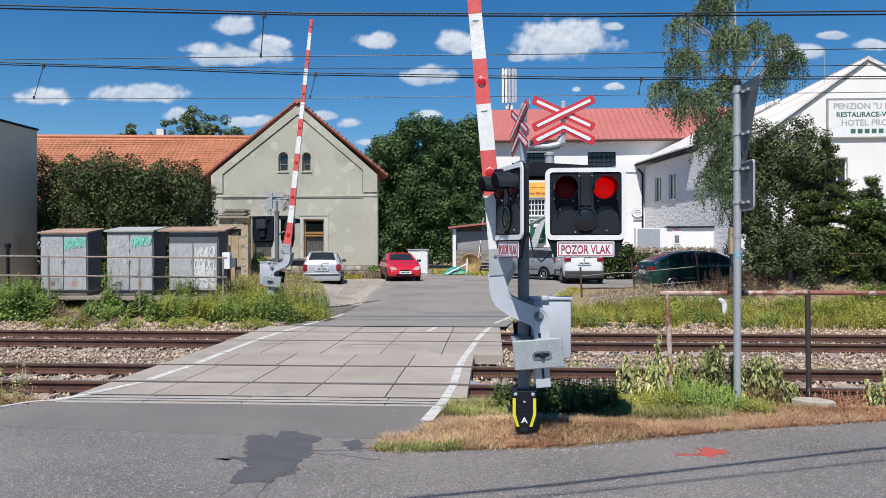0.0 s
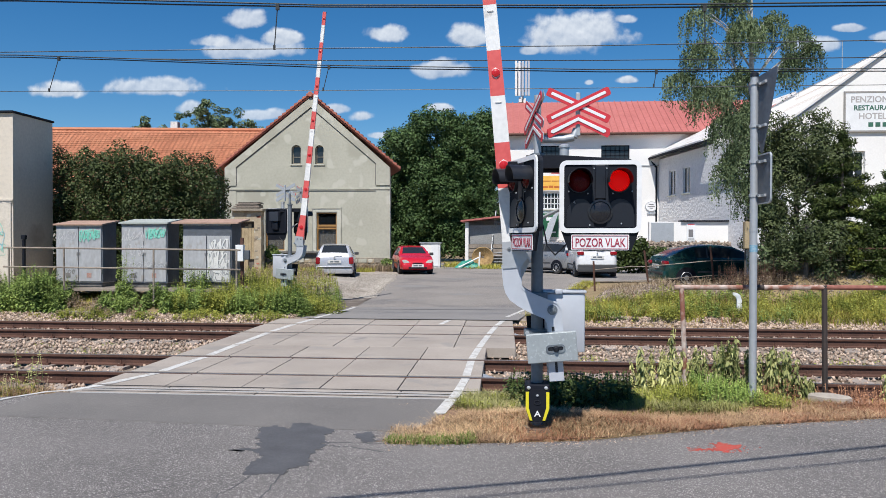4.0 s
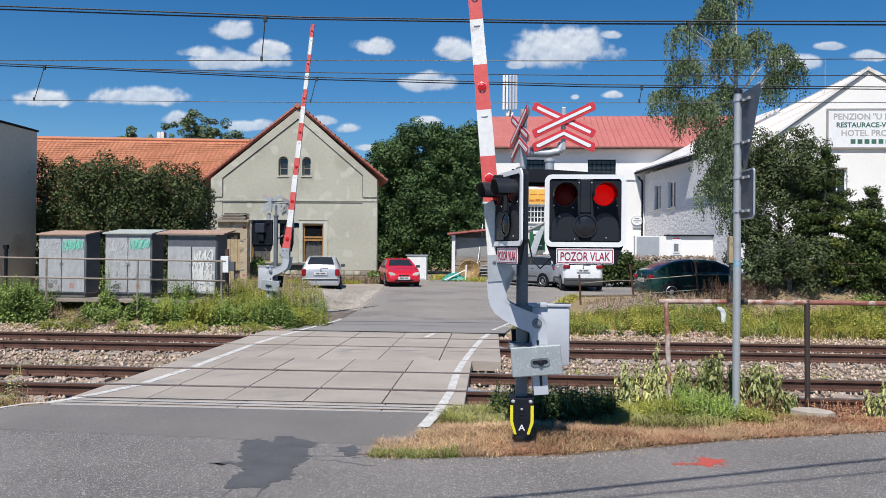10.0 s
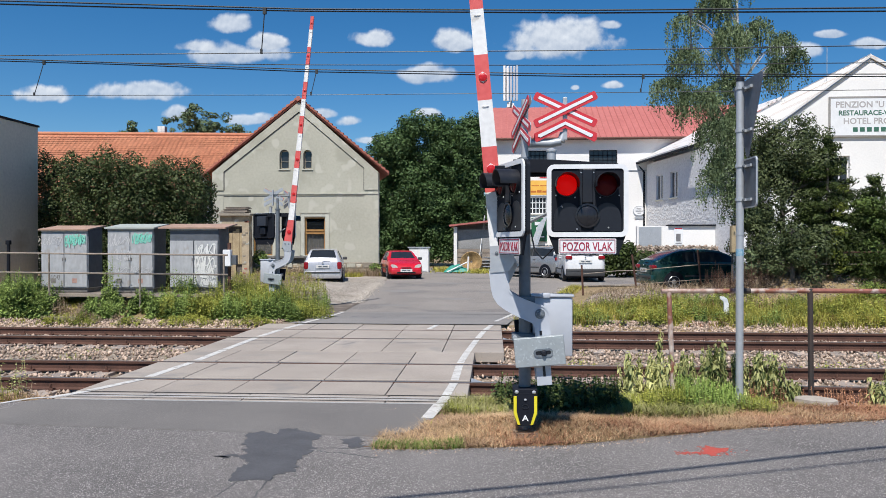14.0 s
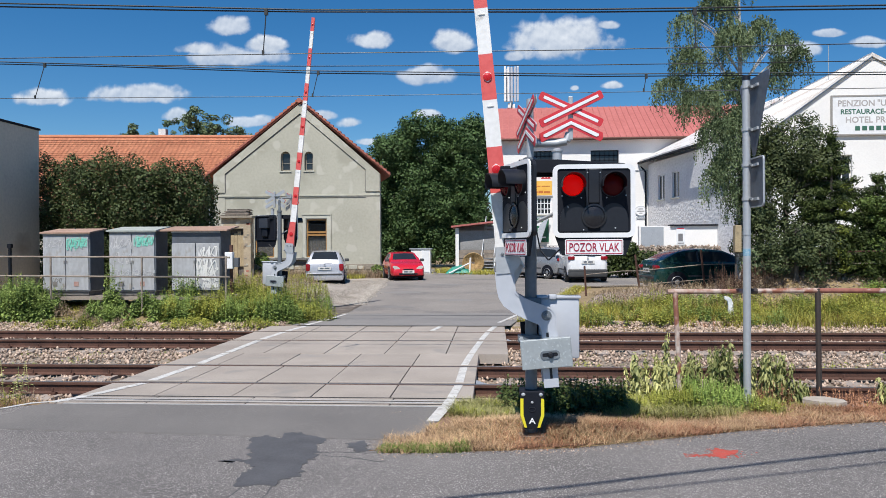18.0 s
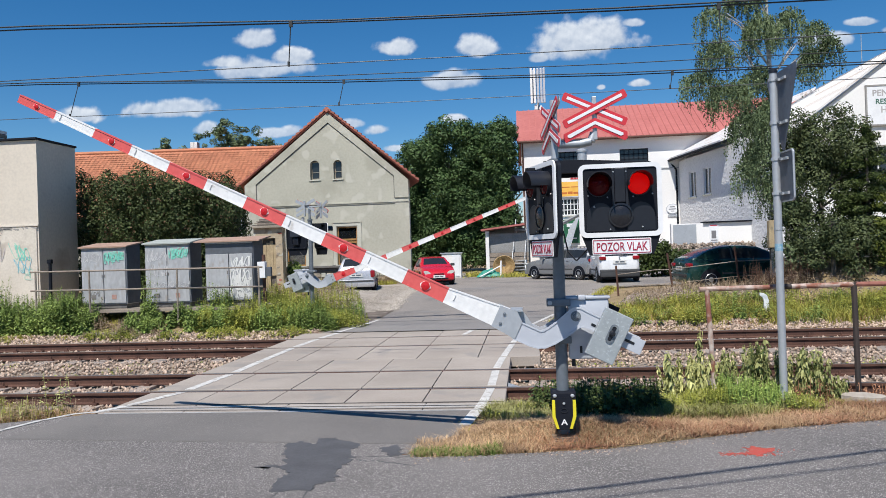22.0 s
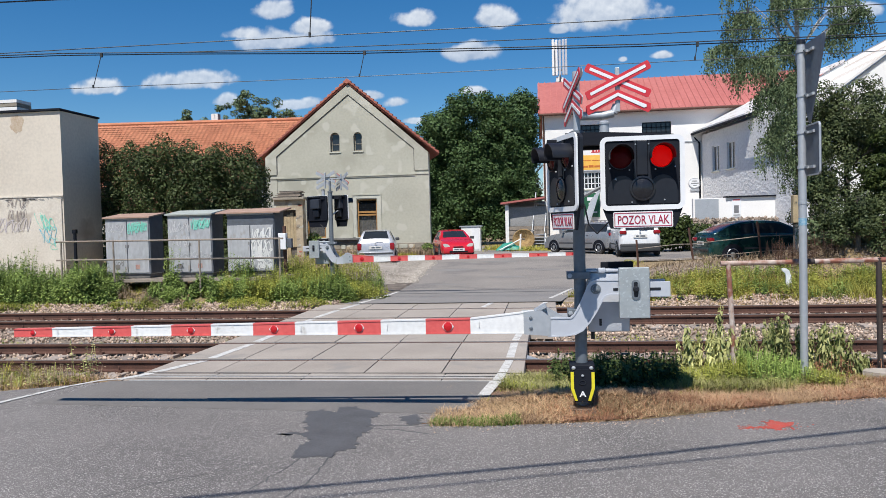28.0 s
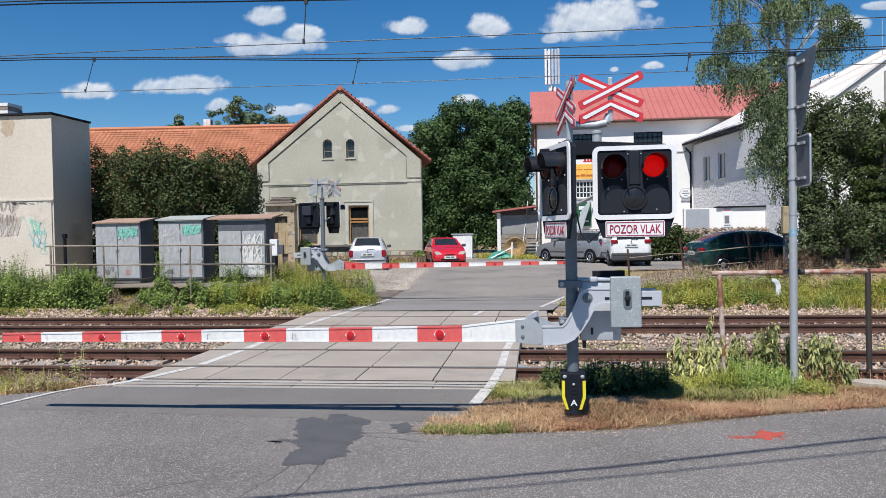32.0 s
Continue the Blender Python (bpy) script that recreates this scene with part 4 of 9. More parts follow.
def white_building():
    w = thing("white_warehouse", "tall white building with a red metal roof and barred windows", "building")
    y = 56.0
    x0, x1 = 0.05, 24.0
    holes = [(7.2, 9.25, 7.75, 8.85), (2.6, 4.5, 7.75, 8.85), (2.8, 4.3, 4.15, 5.4)]
    part("wall", wall_y(Build(), x0, x1, y, -0.1, 9.78, holes), WALL_WHITE, w)
    part("side_wall", Build().box(x0, y + 0.402, -0.1, x0 + 0.4, y + 14, 9.6), WALL_WHITE, w)
    for a, c, d, e in holes:
        n = 6
        bars = [(a + (c - a) * i / n - 0.03, a + (c - a) * i / n + 0.03, d, e) for i in range(1, n)] + [(a, c, d + (e - d) * q - 0.03, d + (e - d) * q + 0.03) for q in (0.33, 0.66)]
        window_unit(w, a, c, y, d, e, BLACK_MATT if d > 5 else WHITE, bars=bars, depth=0.15)
    r = part("roof", Build().prism([(y - 0.5, 9.75), (y + 5.0, 12.95), (y + 14, 9.6), (y + 14, 9.45), (y + 5.0, 12.8), (y - 0.5, 9.6)], x0 - 0.3, x1, "x"), ROOF_RED, w)
    seam = Build().prism([(y - 0.5, 9.76), (y + 5.0, 12.96), (y + 5.0, 13.02), (y - 0.5, 9.82)], -0.025, 0.025, "x").mesh("roof_seam", ROOF_RED)
    for i in range(44):
        o = new("roof_seam", seam)
        o.parent, o.location = r, (x0 - 0.2 + i * 0.45, 0, 0)
    part("cable_duct", Build().box(8.0, y - 0.06, 7.3, 12, y - 0.003, 7.36), GALV, w)
    part("gutter", Build().tube((x0 - 0.3, y - 0.55, 9.62), (x1, y - 0.55, 9.62), 0.09, n=8).path([(x0 + 0.1, y - 0.5, 9.6), (x0 + 0.1, y - 0.12, 8.6), (x0 + 0.1, y - 0.12, 0.3)], 0.06), STEEL_RUST, w)
    # wall signs
    s = thing("wall_sign", "orange and white advertising board on the white wall", "sign")
    part("board", Build().box(2.75, y - 0.08, 5.5, 4.4, y - 0.02, 7.25), WALL_WHITE, s)
    orange = surface("orange print", (0.80, 0.42, 0.06), (0.84, 0.50, 0.10), 0.5, bump=0, grain=3, blotch=1)
    rust = surface("red orange print", (0.60, 0.17, 0.03), None, 0.5, bump=0)
    part("field", Build().box(2.8, y - 0.09, 5.55, 4.35, y - 0.082, 6.62), orange, s, "orange printed field")
    for bx0, bx1, bz0, bz1 in ((3.55, 4.25, 6.78, 6.86), (3.62, 3.78, 6.86, 7.12), (3.86, 3.98, 6.86, 7.05), (4.05, 4.2, 6.86, 7.1)):
        part("lettering_bar", Build().box(bx0, y - 0.096, bz0, bx1, y - 0.09, bz1), RED_SHEET, s, "red bar of unreadable lettering")
    for bx0, bx1, bz0, bz1 in ((2.9, 3.3, 5.72, 5.86), (3.36, 3.7, 5.72, 5.9), (3.76, 4.22, 5.72, 5.86), (2.95, 3.5, 6.2, 6.26), (3.6, 4.2, 6.2, 6.26)):
        part("lettering_bar", Build().box(bx0, y - 0.098, bz0, bx1, y - 0.092, bz1), rust, s, "red orange bar of unreadable lettering")
    g = thing("wall_sign", "dark green hanging sign with white lettering", "sign")
    part("board", Build().box(2.95, y - 0.09, 2.1, 4.1, y - 0.02, 3.85), surface("green sign", (0.02, 0.13, 0.06), None, 0.5, bump=0), g)
    for bx0, bx1, bz0, bz1 in ((3.2, 3.9, 3.3, 3.55), (3.3, 3.8, 2.95, 3.15), (3.2, 3.9, 2.4, 2.5)):
        part("lettering_bar", Build().box(bx0, y - 0.1, bz0, bx1, y - 0.092, bz1), WHITE, g, "white bar of unreadable lettering")
    r2 = thing("wall_sign", "oval pub sign with a grey rim on the white wall", "sign")
    oval = [(10.82 + 0.44 * math.cos(q), 4.35 + 0.36 * math.sin(q)) for q in [math.pi * 2 * i / 18 for i in range(18)]]
    part("board", Build().prism(oval, y - 0.07, y - 0.02), WHITE, r2)
    part("rim", ring_xz(oval, 0.035, y - 0.08, y - 0.071), GALV, r2, "grey outline of the board")
    part("emblem", Build().box(10.56, y - 0.078, 4.30, 11.08, y - 0.072, 4.36).box(10.64, y - 0.078, 4.46, 10.98, y - 0.072, 4.52).box(10.7, y - 0.078, 4.16, 10.94, y - 0.072, 4.2), GREY_PRINT, r2, "dark bars of unreadable lettering")
    part("ribbon", Build().box(10.5, y - 0.078, 3.78, 11.12, y - 0.03, 3.9), GALV, r2, "grey ribbon below the board")
    # receding annex
    a = thing("rough_cast_annex", "white rough-cast annex with a pale roof and small windows", "building")
    ax0, ay0, ax1, ay1 = 11.35, 55.9, 13.6, 42.0
    ux, uy = (ax1 - ax0), (ay1 - ay0)
    ln = math.hypot(ux, uy)
    ang = math.degrees(math.atan2(uy, ux))
    a.matrix_basis = pose(ax0, ay0, 0, 0, 0, ang)
    # local frame: x runs along the wall towards the street, -y is the outer face
    ah = [(1.9, 3.1, 5.0, 6.75), (4.4, 5.6, 5.0, 6.75)]
    part("wall", wall_y(Build(), 0, ln, 0, -0.1, 7.75, ah, 0.4), WALL_ROUGH, a)
    for q in ah:
        window_unit(a, q[0], q[1], 0, q[2], q[3], WHITE, bars=[((q[0] + q[1]) / 2 - 0.06, (q[0] + q[1]) / 2 + 0.06, q[2], q[3])], depth=0.1)
    part("roof", Build().prism([(-0.6, 7.9), (5.5, 11.0), (5.5, 11.15), (-0.6, 8.05)], -0.4, 8.6, "x"), ROOF_PALE, a)
    part("gable_wall", Build().prism([(0.4, -0.1), (5.5, -0.1), (5.5, 10.9), (0.4, 8.3)], 8.1, 8.5, "x"), WALL_WHITE, a)
    part("gutter", Build().tube((-0.6, -0.65, 7.85), (ln, -0.65, 7.85), 0.09, n=8).path([(-0.3, -0.62, 7.8), (-0.1, -0.15, 7.2), (-0.1, -0.15, 0.5)], 0.07), BLACK_MATT, a)
    part("gable_wall", Build().prism([(0.4, -0.1), (5.5, -0.1), (5.5, 10.9), (0.4, 8.0)], 0, 0.4, "x"), WALL_WHITE, a)
    lo = thing("white_outbuilding", "low white outbuilding with a dark flat canopy", "building")
    part("wall", Build().box(8.6, 45.0, 0.0, 13.6, 45.4, 2.95), WALL_WHITE, lo)
    part("canopy", Build().box(10.4, 44.86, 2.96, 13.6, 45.6, 3.04), BLACK_MATT, lo)
    part("gate", Build().box(8.7, 44.9, 0.2, 10.0, 44.99, 2.9), GALV, lo, "grey metal gate")
    part("plinth", Build().box(8.6, 44.85, 0.1, 13.7, 44.998, 1.75, 0.03), PLINTH, lo, "rough stone base")
    nt = part("notice", Build().box(10.75, 44.96, 1.85, 11.25, 44.995, 2.9), WHITE, lo, "white paper notice")
    part("notice_print", Build().box(10.8, 44.952, 2.78, 11.2, 44.958, 2.84), RED_SHEET, nt)
    part("notice_print", Build().box(10.86, 44.952, 2.05, 11.12, 44.958, 2.5).box(10.82, 44.952, 1.92, 11.18, 44.958, 1.97), GREY_PRINT, nt)


def hotel():
    h = thing("white_hotel", "white gabled guesthouse with a pale roof and a long sign", "building")
    y, x0, xa, x1, za, ze = 41.4, 15.0, 20.1, 27.0, 11.75, 7.75
    b = Build()
    wall_y(b, x0, x1, y, 0.0, ze, [(18.15, 19.1, 4.6, 6.6), (16.2, 17.1, 4.6, 6.6)])
    b.prism([(x0, ze), (x1, ze), (x1, ze + 0.2), (xa, za), (x0, ze + 0.2)], y, y + 0.4, "y")
    part("wall", b, WALL_WHITE, h)
    for a, c in ((18.15, 19.1), (16.2, 17.1)):
        window_unit(h, a, c, y, 4.6, 6.6, WALL_WHITE, bars=[((a + c) / 2 - 0.03, (a + c) / 2 + 0.03, 4.6, 6.6)])
    part("roof", Build().prism([(xa, za + 0.05), (x0 - 0.8, ze - 0.25), (x0 - 0.8, ze - 0.15), (xa, za + 0.15)], y - 0.1, y + 16, "y"), ROOF_PALE, h)
    part("roof", Build().prism([(xa, za + 0.05), (x1 + 0.5, ze - 0.0), (x1 + 0.5, ze + 0.2), (xa, za + 0.25)], y - 0.1, y + 16, "y"), ROOF_PALE, h)
    part("verge", Build().prism([(xa, za - 0.02), (x0 - 0.8, ze - 0.32), (x0 - 0.8, ze - 0.25), (xa, za + 0.05)], y - 0.12, y - 0.1, "y"), GALV, h, "grey roof edge board")
    part("side_wall", Build().box(x0, y + 0.402, 0, x0 + 0.4, y + 16, ze), WALL_WHITE, h)
    seam = Build().prism([(xa, za + 0.15), (x0 - 0.8, ze - 0.15), (x0 - 0.8, ze - 0.10), (xa, za + 0.2)], -0.02, 0.02).mesh("roof_seam", ROOF_PALE)
    for i in range(30):
        o = new("roof_seam", seam)
        o.parent, o.location = h, (0, y - 0.2 + i * 0.55, 0)
    part("antenna", Build().tube((19.2, y + 3, 10.9), (19.2, y + 3, 13.2), 0.02, n=6), GALV, h)
    s = thing("hotel_sign", "long white sign board with grey and green lettering", "sign")
    part("board", Build().box(18.05, y - 0.12, 7.68, 23.5, y - 0.04, 9.66), WHITE, s)
    part("frame", Build().box(17.98, y - 0.14, 9.66, 23.55, y - 0.03, 9.74).box(17.98, y - 0.14, 7.6, 23.55, y - 0.03, 7.68).box(17.98, y - 0.14, 7.68, 18.05, y - 0.03, 9.66), PLASTER_GREY, s)
    grey = surface("grey lettering", (0.46, 0.44, 0.43), None, 0.6, bump=0)
    green = surface("dark green lettering", (0.05, 0.16, 0.11), None, 0.6, bump=0)
    for text, z, size, mat in (("PENZION \"U M", 9.16, 0.45, grey), ("RESTAURACE-VINA", 8.74, 0.37, green), ("HOTEL PRO", 8.28, 0.45, grey)):
        xw = 18.3 if text[0] == "P" else 18.45 if text[0] == "R" else 18.7
        for word in text.split():
            o = letters(word, (xw, y - 0.125, z), size, mat, s, "grey painted lettering" if mat is grey else "dark green painted lettering", bold=0.010)
            xw = max(v.co.x for v in o.data.vertices) + size * 0.3
    for i in range(6):
        part("lettering_bar", Build().box(19.2 + i * 0.36, y - 0.128, 7.86, 19.45 + i * 0.36, y - 0.122, 8.1), green, s, "dark green bar")


def letters(text, at, size, material, parent, label, rz=0, bold=0.0, align="LEFT"):
    """Words in the built-in font as a thin mesh that faces -y before the turn."""
    c = bpy.data.curves.new("lettering", "FONT")
    c.body, c.size, c.extrude, c.align_x, c.resolution_u, c.offset = text, size, 0.0015, align, 3, bold
    tmp = bpy.data.objects.new("lettering", c)
    scene.collection.objects.link(tmp)
    me = bpy.data.meshes.new_from_object(tmp.evaluated_get(bpy.context.evaluated_depsgraph_get()))
    bpy.data.objects.remove(tmp)
    me.transform(pose(*at, 0, 0, rz) @ pose(0, 0, 0, 90, 0, 0))
    me.materials.clear()
    me.materials.append(material)
    o = new("lettering", me)
    o.parent = parent
    return tagged(o, label)


old_house()
kiosk()
white_building()
hotel()

# ---- crossing signal with its barrier ----


def red_glass():
    """Red signal glass: tinted, see-through, with a ribbed gloss."""
    m = bpy.data.materials.new("red signal glass")
    m.use_nodes = True
    t, nodes = m.node_tree, m.node_tree.nodes
    nodes.remove(nodes["Principled BSDF"])
    tp = nodes.new("ShaderNodeBsdfTransparent")
    tp.inputs[0].default_value = (0.85, 0.10, 0.09, 1)
    gl = nodes.new("ShaderNodeBsdfPrincipled")
    gl.inputs["Base Color"].default_value, gl.inputs["Roughness"].default_value = (0.16, 0.008, 0.012, 1), 0.18
    wave = nodes.new("ShaderNodeTexWave")
    wave.inputs["Scale"].default_value = 18
    bp = nodes.new("ShaderNodeBump")
    bp.inputs["Strength"].default_value, bp.inputs["Distance"].default_value = 0.3, 0.01
    co = nodes.new("ShaderNodeTexCoord")
    t.links.new(co.outputs["Object"], wave.inputs["Vector"]), t.links.new(wave.outputs["Fac"], bp.inputs["Height"]), t.links.new(bp.outputs[0], gl.inputs["Normal"])
    mx = nodes.new("ShaderNodeMixShader")
    mx.inputs[0].default_value = 0.35
    t.links.new(tp.outputs[0], mx.inputs[1]), t.links.new(gl.outputs[0], mx.inputs[2]), t.links.new(mx.outputs[0], nodes["Material Output"].inputs[0])
    return m


def lamp_glow():
    """The lit lamp: bright and dim ribs of the spreader glass."""
    m = glowing("lit lamp", (1.0, 0.035, 0.03), 1.0)
    t, nodes = m.node_tree, m.node_tree.nodes
    wave = nodes.new("ShaderNodeTexWave")
    wave.inputs["Scale"].default_value, wave.inputs["Distortion"].default_value, wave.inputs["Detail"].default_value, wave.inputs["Detail Scale"].default_value = 17.0, 5.0, 3.0, 4.0
    mp = nodes.new("ShaderNodeMapping")
    mp.inputs["Rotation"].default_value = (0, radians(40), 0)
    co = nodes.new("ShaderNodeTexCoord")
    rr = nodes.new("ShaderNodeMapRange")
    rr.inputs[3].default_value, rr.inputs[4].default_value = 0.16, 1.15
    t.links.new(co.outputs["Object"], mp.inputs[0]), t.links.new(mp.outputs[0], wave.inputs["Vector"]), t.links.new(wave.outputs["Fac"], rr.inputs[0])
    t.links.new(rr.outputs[0], nodes["Principled BSDF"].inputs["Emission Strength"])
    return m


LENS_OFF = red_glass()
LAMP_GLOW = lamp_glow()
LAMP_BACK = surface("dark lamp reflector", (0.11, 0.03, 0.03), (0.05, 0.015, 0.015), 0.4, grain=40, bump=0.1)
LAMP_CASE = surface("dark grey lamp case", (0.032, 0.037, 0.05), (0.024, 0.028, 0.038), 0.5, bump=0.03)
LENS_DARK = surface("dark lens", (0.02, 0.02, 0.024), (0.012, 0.012, 0.015), 0.25, grain=60, bump=0.2)


def rounded(x0, x1, z0, z1, r, n=5):
    pts = []
    for cx, cz, a0 in ((x1 - r, z1 - r, 0), (x0 + r, z1 - r, 90), (x0 + r, z0 + r, 180), (x1 - r, z0 + r, 270)):
        for i in range(n + 1):
            a = radians(a0 + 90 * i / n)
            pts.append((cx + r * math.cos(a), cz + r * math.sin(a)))
    return pts


def ring(b, outer, inner, lo, hi):
    """A frame between two outlines of equal length, from lo to hi along y."""
    n, s = len(outer), len(b.v)
    for y in (lo, hi):
        for o in (outer, inner):
            b.v += [(p, y, q) for p, q in o]
    for i in range(n):
        j = (i + 1) % n
        b.f += [(s + i, s + j, s + n + j, s + n + i), (s + 2 * n + i, s + 3 * n + i, s + 3 * n + j, s + 2 * n + j), (s + i, s + 2 * n + i, s + 2 * n + j, s + j), (s + n + i, s + n + j, s + 3 * n + j, s + 3 * n + i)]
    return b


def light_board(parent, at, rz, lit):
    """Black signal board with white border, two red lamps above, one dark lamp below, and a word plate."""
    m = pose(*at, 0, 0, rz)
    w, z0, z1 = 0.39, 0.0, 0.70

    def put(b):
        return b.moved(m)
    board = part("signal_board", put(Build().prism(rounded(-w + 0.01, w - 0.01, z0 + 0.01, z1 - 0.01, 0.06), 0.0, 0.03)), BLACK_MATT, parent, "black signal board with white border")
    part("border", put(ring(Build(), rounded(-w, w, z0, z1, 0.07), rounded(-w + 0.045, w - 0.045, z0 + 0.046, z1 - 0.042, 0.03), -0.012, 0.005)), WHITE, board, "white reflective border")
    part("back_rim", put(ring(Build(), rounded(-w + 0.01, w - 0.01, z0 + 0.01, z1 - 0.01, 0.06), rounded(-w + 0.05, w - 0.05, z0 + 0.05, z1 - 0.05, 0.03), 0.031, 0.06)), BLACK, board)
    part("back_box", put(Build().box(-0.16, 0.031, 0.33, 0.16, 0.15, 0.60, 0.02)), LAMP_CASE, board, "dark grey lamp housing behind the board")
    part("back_box", put(Build().box(-0.10, 0.031, 0.10, 0.10, 0.11, 0.31, 0.02)), BLACK, board)
    part("lower_panel", put(Build().prism([(-w + 0.02, 0.02), (-0.30, -0.17), (0.30, -0.17), (w - 0.02, 0.02)], 0.006, 0.03)), BLACK_MATT, board)
    part("middle_panel", put(Build().box(-0.05, -0.02, 0.33, 0.05, 0.0, 0.655, 0.006)), BLACK, board)
    for s in (-1, 1):
        part("cover_plate", put(Build().box(s * 0.064 - 0.012, -0.012, 0.30, s * 0.064 + 0.012, 0.0, 0.655, 0.003)), BLACK, board)
        part("lower_shade", put(Build().prism([(s * 0.19 + 0.13 * math.cos(a), 0.18 + 0.15 * math.sin(a)) for a in [math.pi * i / 12 for i in range(13)]] + [(s * 0.19 - 0.13, 0.06), (s * 0.19 + 0.13, 0.06)], -0.008, 0.0)), BLACK, board)
        cx, cz = s * 0.188 - 0.012, 0.502
        hood = Build()
        n = 28
        for ri, ro in ((0.108, 0.115),):
            pts_o = [(cx + ro * math.cos(2 * math.pi * i / n), cz + ro * math.sin(2 * math.pi * i / n)) for i in range(n)]
            pts_i = [(cx + ri * math.cos(2 * math.pi * i / n), cz + ri * math.sin(2 * math.pi * i / n)) for i in range(n)]
            ring(hood, pts_o, pts_i, -0.035, 0.0)
        # visor: upper half of a tube
        k = len(hood.v)
        for i in range(n + 1):
            a = radians(-12 + 204 * i / n)
            ln = 0.155 + 0.015 * math.sin(a)
            for r in (0.108, 0.115):
                hood.v += [(cx + r * math.cos(a), -0.03, cz + r * math.sin(a)), (cx + r * math.cos(a), -0.035 - ln, cz + r * math.sin(a))]
        for i in range(n):
            p, q = k + i * 4, k + (i + 1) * 4
            hood.f += [(p, q, q + 1, p + 1), (p + 2, p + 3, q + 3, q + 2), (p + 1, q + 1, q + 3, p + 3)]
        part("hood", put(hood), BLACK, board, "black lamp hood", smooth=True)
        part("lens", put(Build().lathe([(0.107, -0.012), (0.095, -0.03), (0.068, -0.042), (0.035, -0.049), (0.001, -0.051)], (cx, 0, cz), "y", 28)), LENS_OFF, board, "red signal lens", smooth=True)
        part("reflector", put(Build().lathe([(0.106, -0.0015), (0.001, -0.001)], (cx, 0, cz), "y", 28)), LAMP_BACK, board)
    if lit:
        # one flasher lamp swings between the two lenses behind the cover plates
        lamp = part("flasher_lamp", Build().lathe([(0.001, -0.004), (0.103, -0.004), (0.103, -0.0065), (0.001, -0.0065)], (0, 0, 0), "y", 28), LAMP_GLOW, parent, "glowing red flasher lamp")
        lamp.matrix_basis = m @ pose(0.176, 0, 0.502)
    part("lower_lens", put(Build().lathe([(0.118, -0.003), (0.118, -0.022), (0.10, -0.024), (0.098, -0.014), (0.05, -0.03), (0.001, -0.034)], (0, 0, 0.205), "y", 28)), LENS_DARK, board, "unlit dark lower lens", smooth=True)
    for bx, bz in ((-0.06, 0.62), (0.06, 0.62), (-0.12, 0.38), (0.12, 0.38), (0.2, 0.09), (-0.1, 0.075), (0.3, 0.4), (-0.3, 0.4)):
        part("bolt", put(Build().lathe([(0.008, -0.013), (0.006, -0.02), (0.001, -0.021)], (bx, 0, bz), "y", 8)), GALV, board)
    plate = part("word_plate", put(Build().prism(rounded(-0.275, 0.275, -0.165, -0.015, 0.012), -0.004, 0.004)), WHITE, board, "white plate with red words")
    part("plate_border", put(ring(Build(), rounded(-0.266, 0.266, -0.156, -0.024, 0.004), rounded(-0.259, 0.259, -0.149, -0.031, 0.003), -0.007, -0.0045)), CRIMSON, board)
    t = letters("POZOR VLAK", (0, 0, 0), 0.116, CRIMSON, board, "red words on the plate", bold=0.0012, align="CENTER")
    w_t = max(v.co.x for v in t.data.vertices) - min(v.co.x for v in t.data.vertices)
    t.data.transform(m @ pose(0, -0.006, -0.131) @ Matrix.Diagonal((0.475 / w_t, 1, 1, 1)))
    return board


